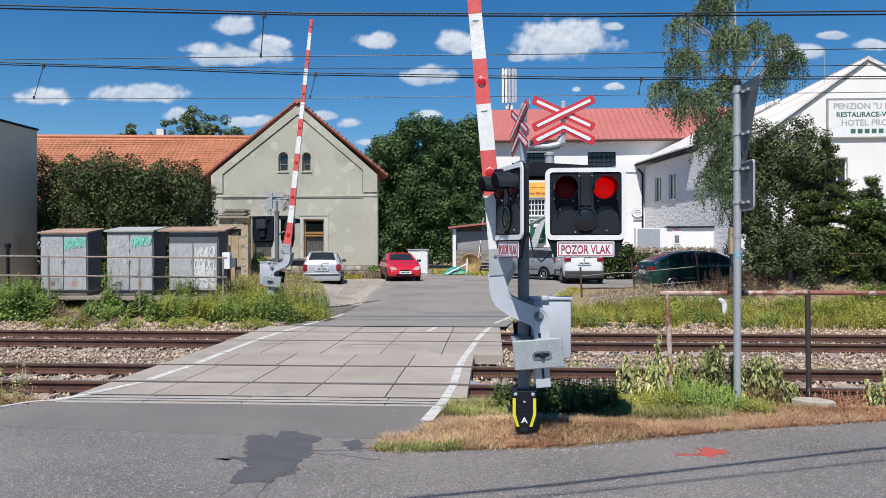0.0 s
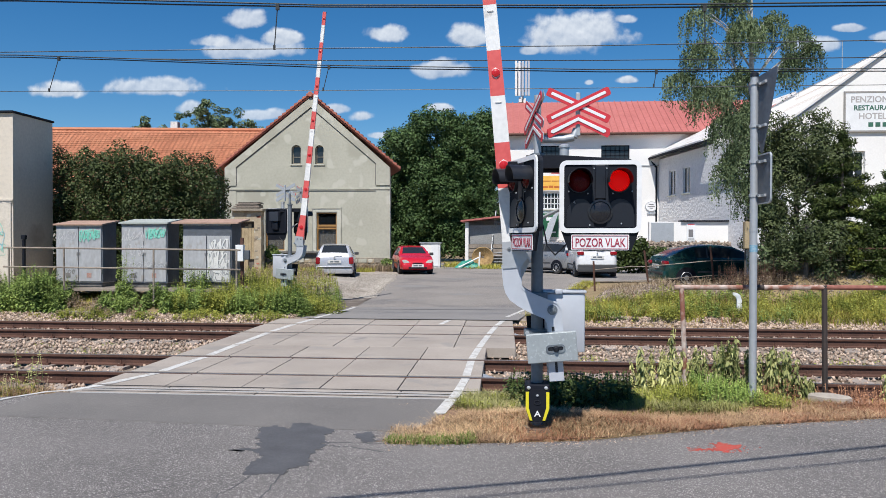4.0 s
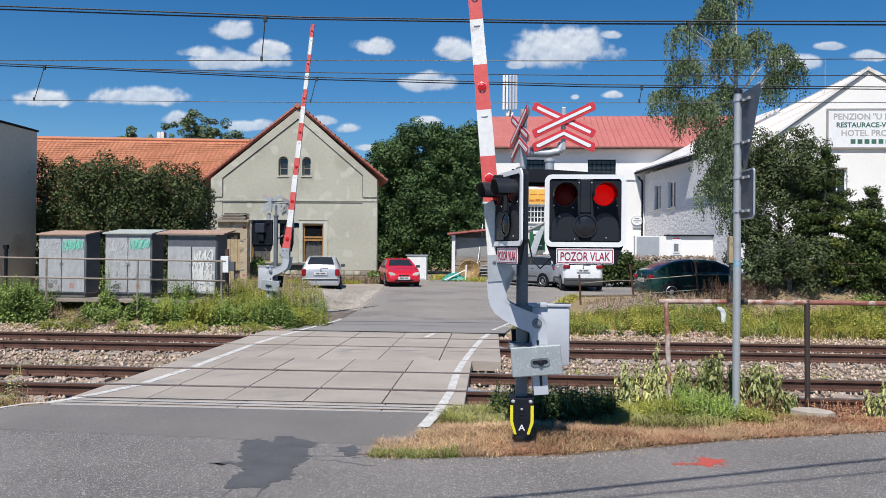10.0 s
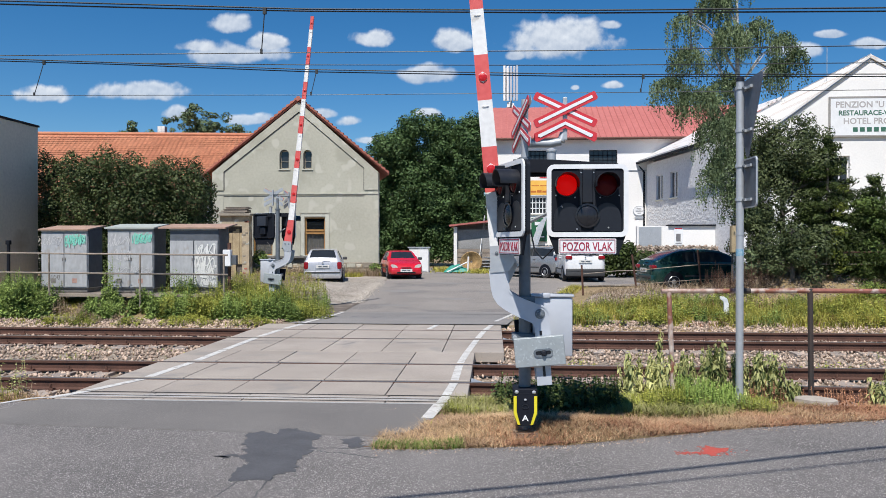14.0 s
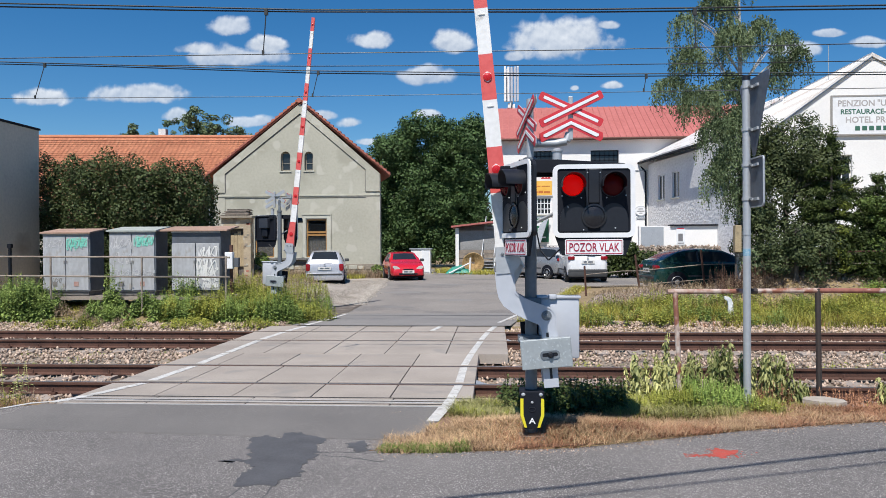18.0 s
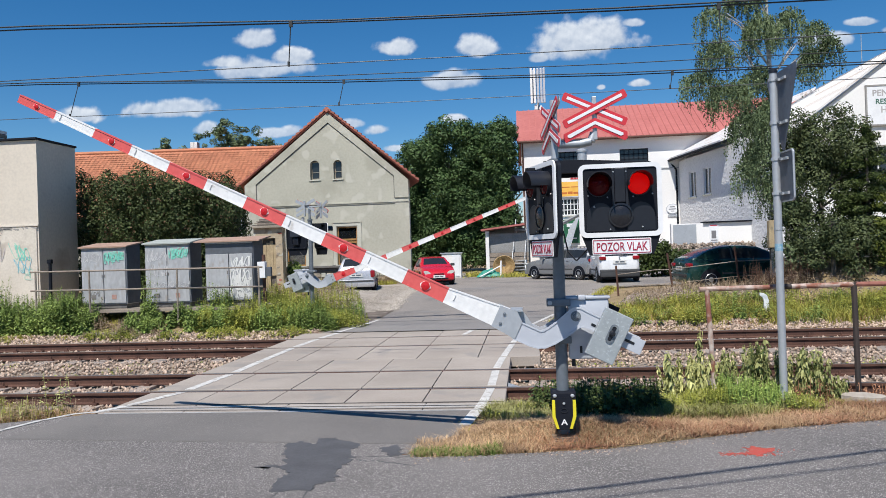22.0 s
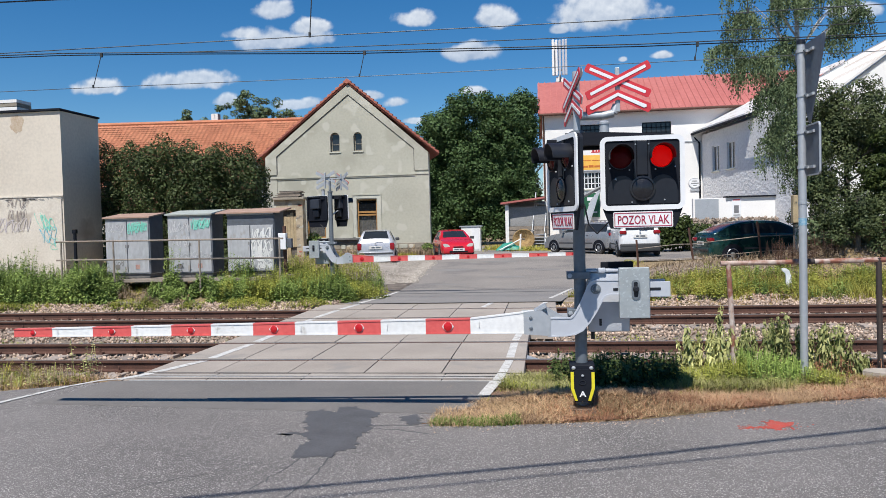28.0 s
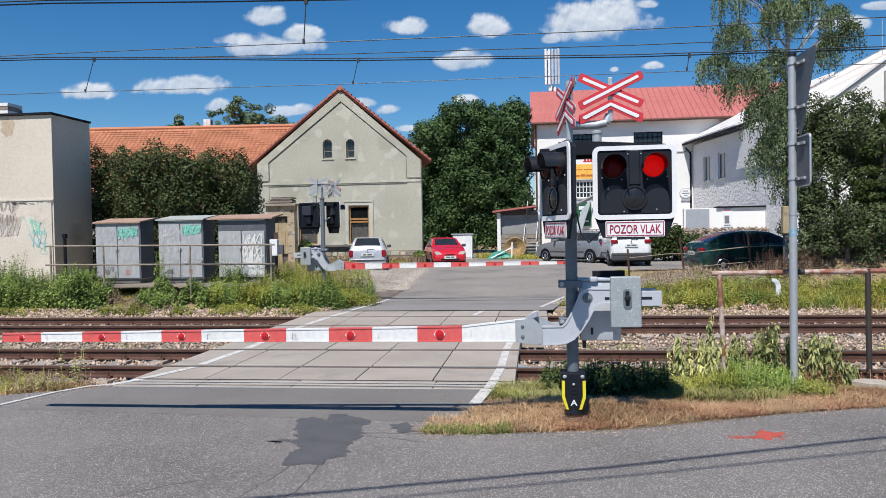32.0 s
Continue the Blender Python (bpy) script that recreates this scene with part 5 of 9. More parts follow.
def warning_cross(parent, at, rz):
    """Two-track warning cross: a flat saltire and a chevron, red with white cores."""
    m = pose(*at, 0, 0, rz)

    def arm(p, q, w, y0, y1):
        (ax, az), (bx, bz) = p, q
        d = math.hypot(bx - ax, bz - az)
        ux, uz = (bx - ax) / d, (bz - az) / d
        nx, nz = -uz, ux
        c = w * 0.3
        pts = [(ax + ux * c + nx * w, az + uz * c + nz * w), (ax + nx * (w - c), az + nz * (w - c)), (ax - nx * (w - c), az - nz * (w - c)), (ax + ux * c - nx * w, az + uz * c - nz * w),
               (bx - ux * c - nx * w, bz - uz * c - nz * w), (bx - nx * (w - c), bz - nz * (w - c)), (bx + nx * (w - c), bz + nz * (w - c)), (bx - ux * c + nx * w, bz - uz * c + nz * w)]
        return Build().prism(pts, y0, y1)
    cr = part("warning_cross", arm((-0.305, 0.145), (0.305, -0.145), 0.043, 0.0, 0.003).moved(m), RED_SHEET, parent, "red and white double railway warning cross")
    part("arm", arm((-0.305, -0.145), (0.305, 0.145), 0.043, -0.012, -0.008).moved(m), RED_SHEET, cr)
    part("white_core", arm((-0.265, 0.126), (0.265, -0.126), 0.0145, -0.002, 0.002).moved(m), WHITE, cr, "white core stripe")
    part("white_core", arm((-0.265, -0.126), (0.265, 0.126), 0.0145, -0.016, -0.0125).moved(m), WHITE, cr, "white core stripe")
    def chevron(w, e, y0, y1):
        k = w / 0.9
        return Build().prism([(-0.31 + e, -0.28 + e * 0.45 - w * 0.4), (-0.31 + e, -0.28 + e * 0.45 + w), (0, -0.135 + k), (0.31 - e, -0.28 + e * 0.45 + w), (0.31 - e, -0.28 + e * 0.45 - w * 0.4), (0.285 - e, -0.28 + e * 0.45 - w), (0, -0.135 - k), (-0.285 + e, -0.28 + e * 0.45 - w)], y0, y1)
    part("chevron", chevron(0.043, 0.0, 0.0, 0.003).moved(m), RED_SHEET, cr)
    part("white_core", chevron(0.0145, 0.04, -0.006, -0.002).moved(m), WHITE, cr, "white core stripe")
    part("back_plate", arm((-0.305, 0.145), (0.305, -0.145), 0.043, 0.0032, 0.014).moved(m), GALV, cr, "grey metal back")
    part("back_plate", arm((-0.305, -0.145), (0.305, 0.145), 0.043, 0.0146, 0.018).moved(m), GALV, cr, "grey metal back")
    part("back_plate", chevron(0.043, 0.0, 0.0032, 0.0145).moved(m), GALV, cr, "grey metal back")
    part("cross_back", Build().box(-0.022, 0.019, -0.30, 0.022, 0.06, 0.13, 0.006).moved(m), GALV, cr)
    return cr


NEAR_PIVOT, FAR_PIVOT = (0.14, -0.12, 1.17), (0.07, 0.12, 1.177)
BAND_ENDS = (-0.60, -1.23, -1.68, -2.14, -2.59, -3.04, -3.49, -3.95, -4.39, -4.84, -5.28, -5.75, -6.20)


NEAR_HEAD = (((0.59, -0.25, 1.92), 0), ((-0.165, -0.48, 1.92), -71), ((0.40, -0.03, 3.19), 0), ((-0.04, 0.02, 3.12), -76))
FAR_HEAD = (((0.42, -0.22, 1.91), -27), ((-0.24, -0.30, 1.91), -50), ((0.13, -0.06, 3.10), -18), ((-0.33, -0.06, 3.04), -43))


def barrier(first_red=1, ends=BAND_ENDS, head=NEAR_HEAD, pivot=NEAR_PIVOT, scale=1.0, mirrored=False):
    """Post with drive box, two boards, two crosses and the boom; origin at the foot of the post."""
    t = thing("barrier_signal", "level crossing barrier post with red light boards and warning crosses", "crossing signal", "barrier signals")
    part("post", Build().tube((0, 0, 0), (0, 0, 2.72), 0.06, 0.057, 20).lathe([(0.075, 0.0), (0.075, 0.03), (0.06, 0.035)], (0, 0, 2.68)), GALV_DARK, t, "dark grey steel post", smooth=True)
    part("base_plate", Build().box(-0.13, -0.12, -0.08, 0.13, 0.13, -0.02, 0.004), PLINTH, t)
    sh = part("base_shield", Build().prism([(-0.115, 0.37), (-0.115, 0.15), (-0.075, 0.0), (0.075, 0.0), (0.115, 0.15), (0.115, 0.37)], -0.16, -0.07).box(-0.12, -0.15, 0.35, 0.12, 0.09, 0.42, 0.01), BLACK_MATT, t, "black base shield with yellow edges")
    for s in (-1, 1):
        part("yellow_edge", Build().prism([(s * 0.115, 0.34), (s * 0.085, 0.34), (s * 0.085, 0.16), (s * 0.05, 0.02), (s * 0.075, 0.02), (s * 0.115, 0.155)], -0.178, -0.160), YELLOW, sh, "yellow edge strip")
        part("bolt", Build().lathe([(0.02, 0), (0.02, -0.012), (0.012, -0.02), (0.001, -0.022)], (s * 0.085, -0.152, 0.385), "y", 10), GALV, sh)
    part("bolt", Build().lathe([(0.014, 0), (0.012, -0.012), (0.001, -0.015)], (0, -0.16, 0.30), "y", 10), GALV, sh)
    part("logo_plate", ring(Build(), [(0.035 * math.cos(a), 0.22 + 0.028 * math.sin(a)) for a in [math.pi * 2 * i / 16 for i in range(16)]], [(0.028 * math.cos(a), 0.22 + 0.02 * math.sin(a)) for a in [math.pi * 2 * i / 16 for i in range(16)]], -0.166, -0.159), BLACK, sh)
    letters("A", (0, -0.1625, 0.062), 0.09, WHITE, sh, "white capital letter", align="CENTER", bold=0.002)
    for o in (sh, *sh.children):
        for v in o.data.vertices:
            v.co.z = 0.42 - (0.42 - v.co.z) * 0.87 + 0.006
    # drive box between the boom arms, clamped to the post
    box = part("drive_box", Build().box(0.075, -0.02, 0.728, 0.476, 0.12, 1.32, 0.02), DRIVE_GREY, t, "pale grey drive box", smooth=True)
    part("lid", Build().box(0.06, -0.035, 1.32, 0.49, 0.135, 1.35, 0.01).box(0.17, -0.055, 1.315, 0.25, -0.015, 1.365, 0.01), DRIVE_GREY, box, smooth=True)
    for z in (1.26, 0.89):
        part("clamp", Build().box(-0.13, -0.075, z, 0.10, 0.09, z + 0.07, 0.006), GALV_DARK, box)
        part("clamp_bolt", Build().tube((-0.10, -0.10, z + 0.035), (-0.10, 0.12, z + 0.035), 0.014, n=8).lathe([(0.024, -0.08), (0.024, -0.095), (0.001, -0.097)], (-0.10, 0, z + 0.035), "y", 6), GALV, box)
    part("slot", Build().box(0.18, -0.024, 0.79, 0.205, -0.021, 0.86), BLACK, box)
    part("cable_gland", Build().tube((0.12, 0.05, 0.65), (0.12, 0.05, 0.73), 0.02, n=8), BLACK, box)
    # carrying frame and boards
    part("carrier", Build().prism([(-0.10, 2.52), (-0.10, 2.66), (0.30, 2.66), (0.62, 2.58), (0.62, 2.52)] if head is NEAR_HEAD else [(-0.25, 2.50), (-0.25, 2.60), (0.30, 2.60), (0.30, 2.50)], -0.13, -0.05), BLACK_MATT, t)
    part("lower_carrier", Build().tube((0, -0.05, 2.05), (head[0][0][0] * 0.6, head[0][0][1], 2.22), 0.018, n=6).tube((0, -0.05, 2.05), (head[1][0][0] * 0.7, head[1][0][1], 2.22), 0.018, n=6), GALV, t)
    if head is NEAR_HEAD:
        part("carrier_cover", Build().prism([(-0.12, 2.55), (-0.12, 2.675), (0.25, 2.672), (0.88, 2.63), (0.93, 2.60), (0.93, 2.55)], -0.235, -0.135), BLACK_MATT, t, "black sloping cover over the light boards")
    part("carrier_tube", Build().tube((0.25, -0.185, 2.45), (0.25, -0.185, 2.76), 0.045, n=14).lathe([(0.052, 0), (0.052, 0.02), (0.02, 0.035), (0.001, 0.036)], (0.25, -0.185, 2.75)), GALV, t, smooth=True)
    part("carrier", Build().box(-0.30, -0.40, 2.50, -0.02, -0.06, 2.60, 0.008), BLACK_MATT, t)
    light_board(t, *head[0], 1)
    light_board(t, *head[1], 0)
    warning_cross(t, *head[2])
    warning_cross(t, *head[3])
    cx, cz = head[2][0][0], head[2][0][2]
    reach = [(0, 0, 2.86), (0.25, 0.02, 2.86), (0.36, 0.02, 2.88), (0.39, 0.03, 2.96)] if head is NEAR_HEAD else [(0, 0, cz), (cx, 0.0, cz)]
    part("cross_arm", Build().tube((0, 0, 2.72), (0, 0, 3.3 if head is NEAR_HEAD else 3.0), 0.035, n=12).path(reach, 0.04 if head is NEAR_HEAD else 0.02, 12).path([(0, 0, cz - 0.05), (head[3][0][0], 0.0, cz - 0.05)], 0.02, 8), GALV if head is NEAR_HEAD else GALV_DARK, t, smooth=True)
    part("cable", Build().path([(0.06, 0.05, 2.0), (0.10, 0.06, 1.8), (0.18, 0.04, 1.7), (0.3, 0.0, 1.82)], 0.008, 6), BLACK, t)
    # boom, its origin at the pivot, built level along -x
    arm_line = [(-0.465, -0.459), (-0.283, -0.456), (-0.201, -0.442), (-0.129, -0.405), (-0.064, -0.332), (0.009, -0.223), (0.055, -0.135), (0.083, -0.085), (0.13, -0.062), (0.30, -0.06), (0.30, 0.088), (0.051, 0.090), (0.01, 0.094),
                (-0.025, 0.086), (-0.058, 0.064), (-0.08, 0.035), (-0.104, -0.03), (-0.151, -0.13), (-0.197, -0.212), (-0.222, -0.248), (-0.252, -0.272), (-0.47, -0.274)]
    boom = part("boom", Build().prism(arm_line, -0.075, -0.045), DRIVE_GREY, t, "pale grey curved boom arm with a red and white boom")
    boom.location = pivot
    rim_in = [(x + (0.012 if x < 0.2 else 0) * (1 if i > 9 else -1), z - 0.012 * (1 if i > 9 else -1)) for i, (x, z) in enumerate(arm_line)]
    part("arm_rim", ring(Build(), arm_line, rim_in, -0.082, -0.0752), DRIVE_GREY, boom)
    part("back_arm", Build().prism(arm_line, 0.255, 0.28), DRIVE_GREY, boom)
    part("cross_bar", Build().box(-0.44, -0.045, -0.40, -0.34, 0.255, -0.31, 0.01), DRIVE_GREY, boom)
    part("root_gusset", Build().prism([(-0.60, -0.225), (-0.49, -0.17), (-0.31, -0.275), (-0.47, -0.28)], 0.05, 0.06).prism([(-0.60, -0.215), (-0.49, -0.16), (-0.475, -0.175), (-0.59, -0.232)], -0.04, 0.26), GALV, boom)
    # stay behind the boom: a thin bar that closes up on it towards the tip, with rungs
    y0 = 0.265
    part("stay", Build().prism([(-0.5, y0 - 0.03), (-0.5, y0 + 0.03), (-4.45, 0.065), (-4.45, 0.031)], -0.385, -0.325, "z"), GALV, boom, "grey stay bar behind the boom")
    for x in (-0.86, -1.5, -2.14, -2.78, -3.42):
        yr = y0 + (0.045 - y0) * (-x - 0.5) / 3.95
        part("rung", Build().box(x - 0.025, min(0, yr), -0.37, x + 0.025, max(0, yr), -0.34), GALV, boom)
    part("axle", Build().tube((0, -0.07, 0), (0, 0.30, 0), 0.04, n=16), GALV, boom, smooth=True)
    part("axle_nut", Build().lathe([(0.05, -0.075), (0.05, -0.082), (0.034, -0.083)], (0, 0, 0), "y", 16).lathe([(0.034, -0.083), (0.034, -0.10), (0.02, -0.102), (0.018, -0.118), (0.001, -0.12)], (0, 0, 0), "y", 6), GALV_DARK, boom)
    part("counterweight", Build().box(0.215, -0.15, -0.28, 0.50, -0.08, 0.205, 0.008), WEIGHT_PLATE, boom, "dull zinc counterweight plate")
    part("weight_slot", ring(Build(), rounded(0.33, 0.41, -0.10, 0.09, 0.04), rounded(0.35, 0.39, -0.08, 0.07, 0.02), -0.16, -0.150), GALV_DARK, boom)
    part("slot_bolt", Build().box(0.352, -0.153, -0.078, 0.388, -0.151, 0.068).lathe([(0.03, -0.15), (0.03, -0.165), (0.015, -0.19), (0.001, -0.19)], (0.37, 0, 0.0), "y", 10), BLACK, boom)
    part("counterweight", Build().box(0.08, 0.285, -0.25, 0.40, 0.345, 0.24, 0.008), BLACK_MATT, boom, "dark counterweight plate")
    for y in (-0.078, 0.25):
        part("weight_bar", Build().box(0.28, y, -0.085, 0.70, y + 0.033, 0.06, 0.004), DRIVE_GREY, boom)
    part("bar_slot", Build().box(0.51, -0.082, -0.02, 0.61, -0.079, 0.005), BLACK, boom)
    part("bar_slot", Build().box(0.165, -0.079, -0.02, 0.21, -0.0755, 0.005), BLACK, boom)
    part("root_clamp", Build().prism([(-0.70, -0.43), (-0.70, -0.21), (-0.52, -0.20), (-0.44, -0.27), (-0.44, -0.45)], -0.085, -0.076).prism([(-0.72, -0.43), (-0.72, -0.21), (-0.52, -0.20), (-0.44, -0.27), (-0.44, -0.45)], 0.03, 0.045), GALV, boom)
    for v in (-0.37, -0.27):
        part("bolt", Build().lathe([(0.017, 0), (0.017, -0.01), (0.001, -0.014)], (-0.63, -0.085, v), "y", 8), GALV_DARK, boom)

    def top(q):
        return float(np.interp(-q, (0.6, 1.23, 6.2), (-0.205, -0.272, -0.322)))

    def low(q):
        return -0.43 + 0.02 * (-q - 0.6) / 5.6
    for i, (a, b) in enumerate(zip(ends, ends[1:])):
        seg = a - b
        red = i % 2 == first_red
        part("band", Build().prism([(a, low(a)), (a, top(a)), (b, top(b)), (b, low(b))], -0.035, 0.03).prism([(a, low(a)), (a, low(a) + 0.012), (b, low(b) + 0.012), (b, low(b))], -0.041, -0.0352)
             .prism([(a, top(a) - 0.012), (a, top(a)), (b, top(b)), (b, top(b) - 0.012)], -0.041, -0.0352), BOOM_RED if red else BOOM_WHITE, boom, "red boom band" if red else "white boom band")
        c, z = (a + b) / 2, (top((a + b) / 2) + low((a + b) / 2)) / 2
        if red:
            r = 0.5 * (top(c) - low(c)) * 0.70
            if not mirrored:
                part("lamp_holder", Build().prism([(c - r * 1.12, z), (c - r * 0.55, z + r * 0.74), (c + r * 0.55, z + r * 0.74), (c + r * 1.12, z), (c + r * 0.55, z - r * 0.74), (c - r * 0.55, z - r * 0.74)], -0.042, -0.0355), BOOM_WHITE, boom)
            part("lamp", Build().lathe([(r * 0.75, 0.03), (r * 0.75, 0.036), (r * 0.5, 0.040), (0.001, 0.042)], (c, 0, z), "y", 16), LAMP_RED, boom, "small red warning lamp", smooth=True)
            part("lamp", Build().lathe([(r * 0.85, -0.042), (r * 0.82, -0.049), (r * 0.5, -0.054), (0.001, -0.056)], (c, 0, z), "y", 16), LAMP_RED, boom, "small red warning lamp", smooth=True)
        if not red:
            x = c - seg * 0.36
            part("grip", Build().path([(x, -0.034, z - 0.03), (x, -0.042, z - 0.026), (x, -0.042, z + 0.026), (x, -0.034, z + 0.03)], 0.004, 6), BOOM_WHITE, boom)
    for o in (boom, *boom.children):
        for v in o.data.vertices:
            v.co.x, v.co.z = v.co.x * scale, v.co.z * scale
    if mirrored:
        for o in (boom, *boom.children, box, *box.children):
            for v in o.data.vertices:
                v.co.y = -v.co.y
            o.data.flip_normals()
    return t


near_barrier = barrier()
far_barrier = barrier(0, [e * 1.043 for e in BAND_ENDS] + [-6.83], FAR_HEAD, FAR_PIVOT, 0.988, True)
far_barrier.matrix_basis = pose(-5.73, 20.0, 0.11, 0, 0, 180)
# the near post stands on a low mound
near_barrier.matrix_basis = pose(0.385, 7.267, 0.082) @ Matrix.Diagonal((0.9556, 0.9556, 0.9556, 1))


def boom_of(t):
    return next(c for c in t.children if c.name.split(".")[0] == "boom")


# ---- pole, fences, wires ----


def back_sign_pole():
    p = thing("sign_pole", "grey steel pole with two traffic signs seen edge-on from behind", "sign post")
    part("post", Build().tube((0, 0, 0), (0, 0, 3.73), 0.042, n=18), GALV, p, smooth=True)
    part("cap", Build().lathe([(0.046, -0.01), (0.046, 0.03), (0.03, 0.045), (0.001, 0.048)], (0, 0, 3.70)), BLACK, p, "black plastic pole cap", smooth=True)
    m = pose(0.09, 0.0, 0, 0, 0, -89)
    tri = Build().prism([(-0.42, 3.72), (0.42, 3.72), (0.45, 3.70), (0.45, 3.65), (0.04, 2.85), (0.0, 2.83), (-0.04, 2.85), (-0.45, 3.65), (-0.45, 3.70)], -0.006, 0.0).moved(m)
    a = part("sign", tri, SIGN_BACK, p, "back of a triangular sign in grey darkened for shade")
    b = part("sign", Build().prism(rounded(-0.31, 0.31, 2.26, 2.82, 0.05), -0.006, 0.0).moved(m), SIGN_BACK, p, "back of a square sign in grey darkened for shade")
    part("edge", ring(Build(), rounded(-0.31, 0.31, 2.26, 2.82, 0.05), rounded(-0.295, 0.295, 2.275, 2.805, 0.045), -0.022, -0.0062).moved(m), GALV, b)
    for z, par in ((3.60, a), (3.12, a), (2.72, b), (2.34, b)):
        part("clamp", Build().tube((0, 0, z), (0, 0, z + 0.035), 0.052, n=16).box(0.02, -0.03, z, 0.088, 0.03, z + 0.03).box(0.06, -0.16, z, 0.084, 0.12, z + 0.03), GALV, par)
        part("clamp_bolt", Build().tube((0.02, -0.075, z + 0.015), (0.02, -0.04, z + 0.015), 0.014, n=8), GALV_DARK, par)
    part("sticker", Build().tube((0, 0, 1.72), (0, 0, 1.80), 0.0435, n=18), surface("blue sticker", (0.1, 0.3, 0.45), (0.4, 0.5, 0.55), 0.5, grain=60, bump=0), p, "small blue sticker")
    part("collar", Build().tube((0, 0, 1.95), (0, 0, 1.98), 0.046, n=18), GALV, p)
    p.matrix_basis = pose(2.875, 8.75, 0)


back_sign_pole()
f = thing("pipe_railing", "rusty pipe railing with flaking white paint beside the tracks", "railing")
part("top_rail", Build().path([(2.15, 9.42, 1.275), (3.94, 9.45, 1.285)], 0.03, 10), RUST_WHITE, f, smooth=True)
part("top_rail", Build().path([(3.94, 9.45, 1.285), (6.4, 9.5, 1.275), (9.0, 9.55, 1.28)], 0.03, 10), RUST_RED, f, smooth=True)
part("post", Build().tube((2.30, 9.40, -0.1), (2.24, 9.42, 1.27), 0.03, n=10), RUST_WHITE, f)
part("post", Build().tube((3.955, 9.45, -0.1), (3.94, 9.45, 1.31), 0.032, n=10), PIPE_BLACK, f)
part("post", Build().tube((6.4, 9.5, -0.1), (6.4, 9.5, 1.29), 0.034, n=10), PIPE_BLACK, f)
part("post", Build().tube((9.0, 9.55, -0.1), (9.0, 9.55, 1.29), 0.034, n=10), PIPE_BLACK, f)
part("sleeve", Build().tube((3.08, 9.435, 1.28), (3.22, 9.437, 1.281), 0.034, n=10), PIPE_BLACK, f)
solid("concrete_block", Build().prism([(3.60, 9.06), (3.72, 8.93), (3.95, 8.87), (4.04, 8.92), (4.06, 9.05), (3.92, 9.22), (3.7, 9.25)], -0.05, 0.05, "z"), SLEEPER_PALE, "broken flat piece of concrete at the railing post", "concrete block")
mk = thing("marker_post", "small white plastic marker post in the far grass", "marker")
part("body", Build().prism([(-0.02, 0.0), (0.10, 0.0), (0.09, 0.30), (0.05, 0.42), (-0.02, 0.47), (-0.11, 0.48), (-0.11, 0.42), (-0.04, 0.36), (-0.02, 0.26)], -0.03, 0.03), WHITE, mk)
mk.matrix_basis = pose(5.69, 18.6, 0.12)

gf = thing("pipe_railing", "long low railing of grey pipe before the cabinets", "railing")
for z in (1.62, 1.13):
    part("rail", Build().path([(-12.75, 18.3, z + 0.02), (-9.0, 18.3, z - 0.01), (-6.5, 18.3, z - 0.03)], 0.022, 8), WOOD_GREY, gf)
for x in (-12.6, -11.12, -8.75, -6.6):
    part("post", Build().tube((x, 18.3, 0.2), (x, 18.3, 1.62), 0.025, n=8), WOOD_GREY, gf)


def overhead_line(yc, messengers, contact, droppers):
    """Messenger wires and contact wire over one track, with droppers; wires as rows of (x, z)."""
    t = thing("overhead_line", "dark overhead railway wires with droppers", "wire", "overhead lines")
    for i, rows_up in enumerate(messengers):
        part("messenger_wire", Build().path([(x, yc + 0.03 * i, z) for x, z in rows_up], 0.011 if i < 2 else 0.009, 6), WIRE, t)
    part("contact_wire", Build().path([(x, yc, z) for x, z in contact], 0.007, 6), WIRE_PALE, t)
    for (x0, z0), (x1, z1) in droppers:
        d = part("dropper", Build().path([(x0, yc, z0), (x1, yc, z1)], 0.008, 6), WIRE, t)
        part("dropper_clamp", Build().box(x0 - 0.025, yc - 0.02, z0 - 0.06, x0 + 0.025, yc + 0.02, z0 + 0.03), WIRE, d)
        part("dropper_clamp", Build().box(x1 - 0.015, yc - 0.015, z1 - 0.01, x1 + 0.015, yc + 0.015, z1 + 0.06), WIRE, d)
    for k in (0, -1):
        x = messengers[0][k][0]
        mast = Build().tube((x, yc + 2.6, -0.2), (x, yc + 2.6, 8.6), 0.14, 0.1, 8)
        for rows_up in (*messengers, contact):
            mast.tube((x, yc + 2.6, rows_up[k][1]), (x, yc, rows_up[k][1]), 0.03, n=6)
        part("mast", mast, GALV_DARK, t)
    return t


overhead_line(TRACKS[1], ([(-40, 6.53), (-10.42, 5.82), (-7.92, 5.7), (-3.79, 5.49), (2.04, 5.3), (7.9, 5.22), (40, 5.0)],
                          [(-40, 6.43), (-10.42, 5.78), (-7.92, 5.67), (-3.79, 5.45), (2.04, 5.26), (7.9, 5.18), (40, 4.96)],
                          [(-40, 6.54), (-10.42, 5.83), (-7.92, 5.71), (-3.79, 5.6), (2.04, 5.5), (7.9, 5.46), (40, 5.35)]),
              [(-40, 5.22), (-10.42, 5.04), (-3.79, 4.96), (2.04, 4.93), (7.9, 4.91), (40, 4.86)], [[(-9.45, 5.74), (-9.67, 5.03)], [(-3.57, 5.46), (-3.69, 4.96)], [(3.11, 5.25), (3.06, 4.94)]])
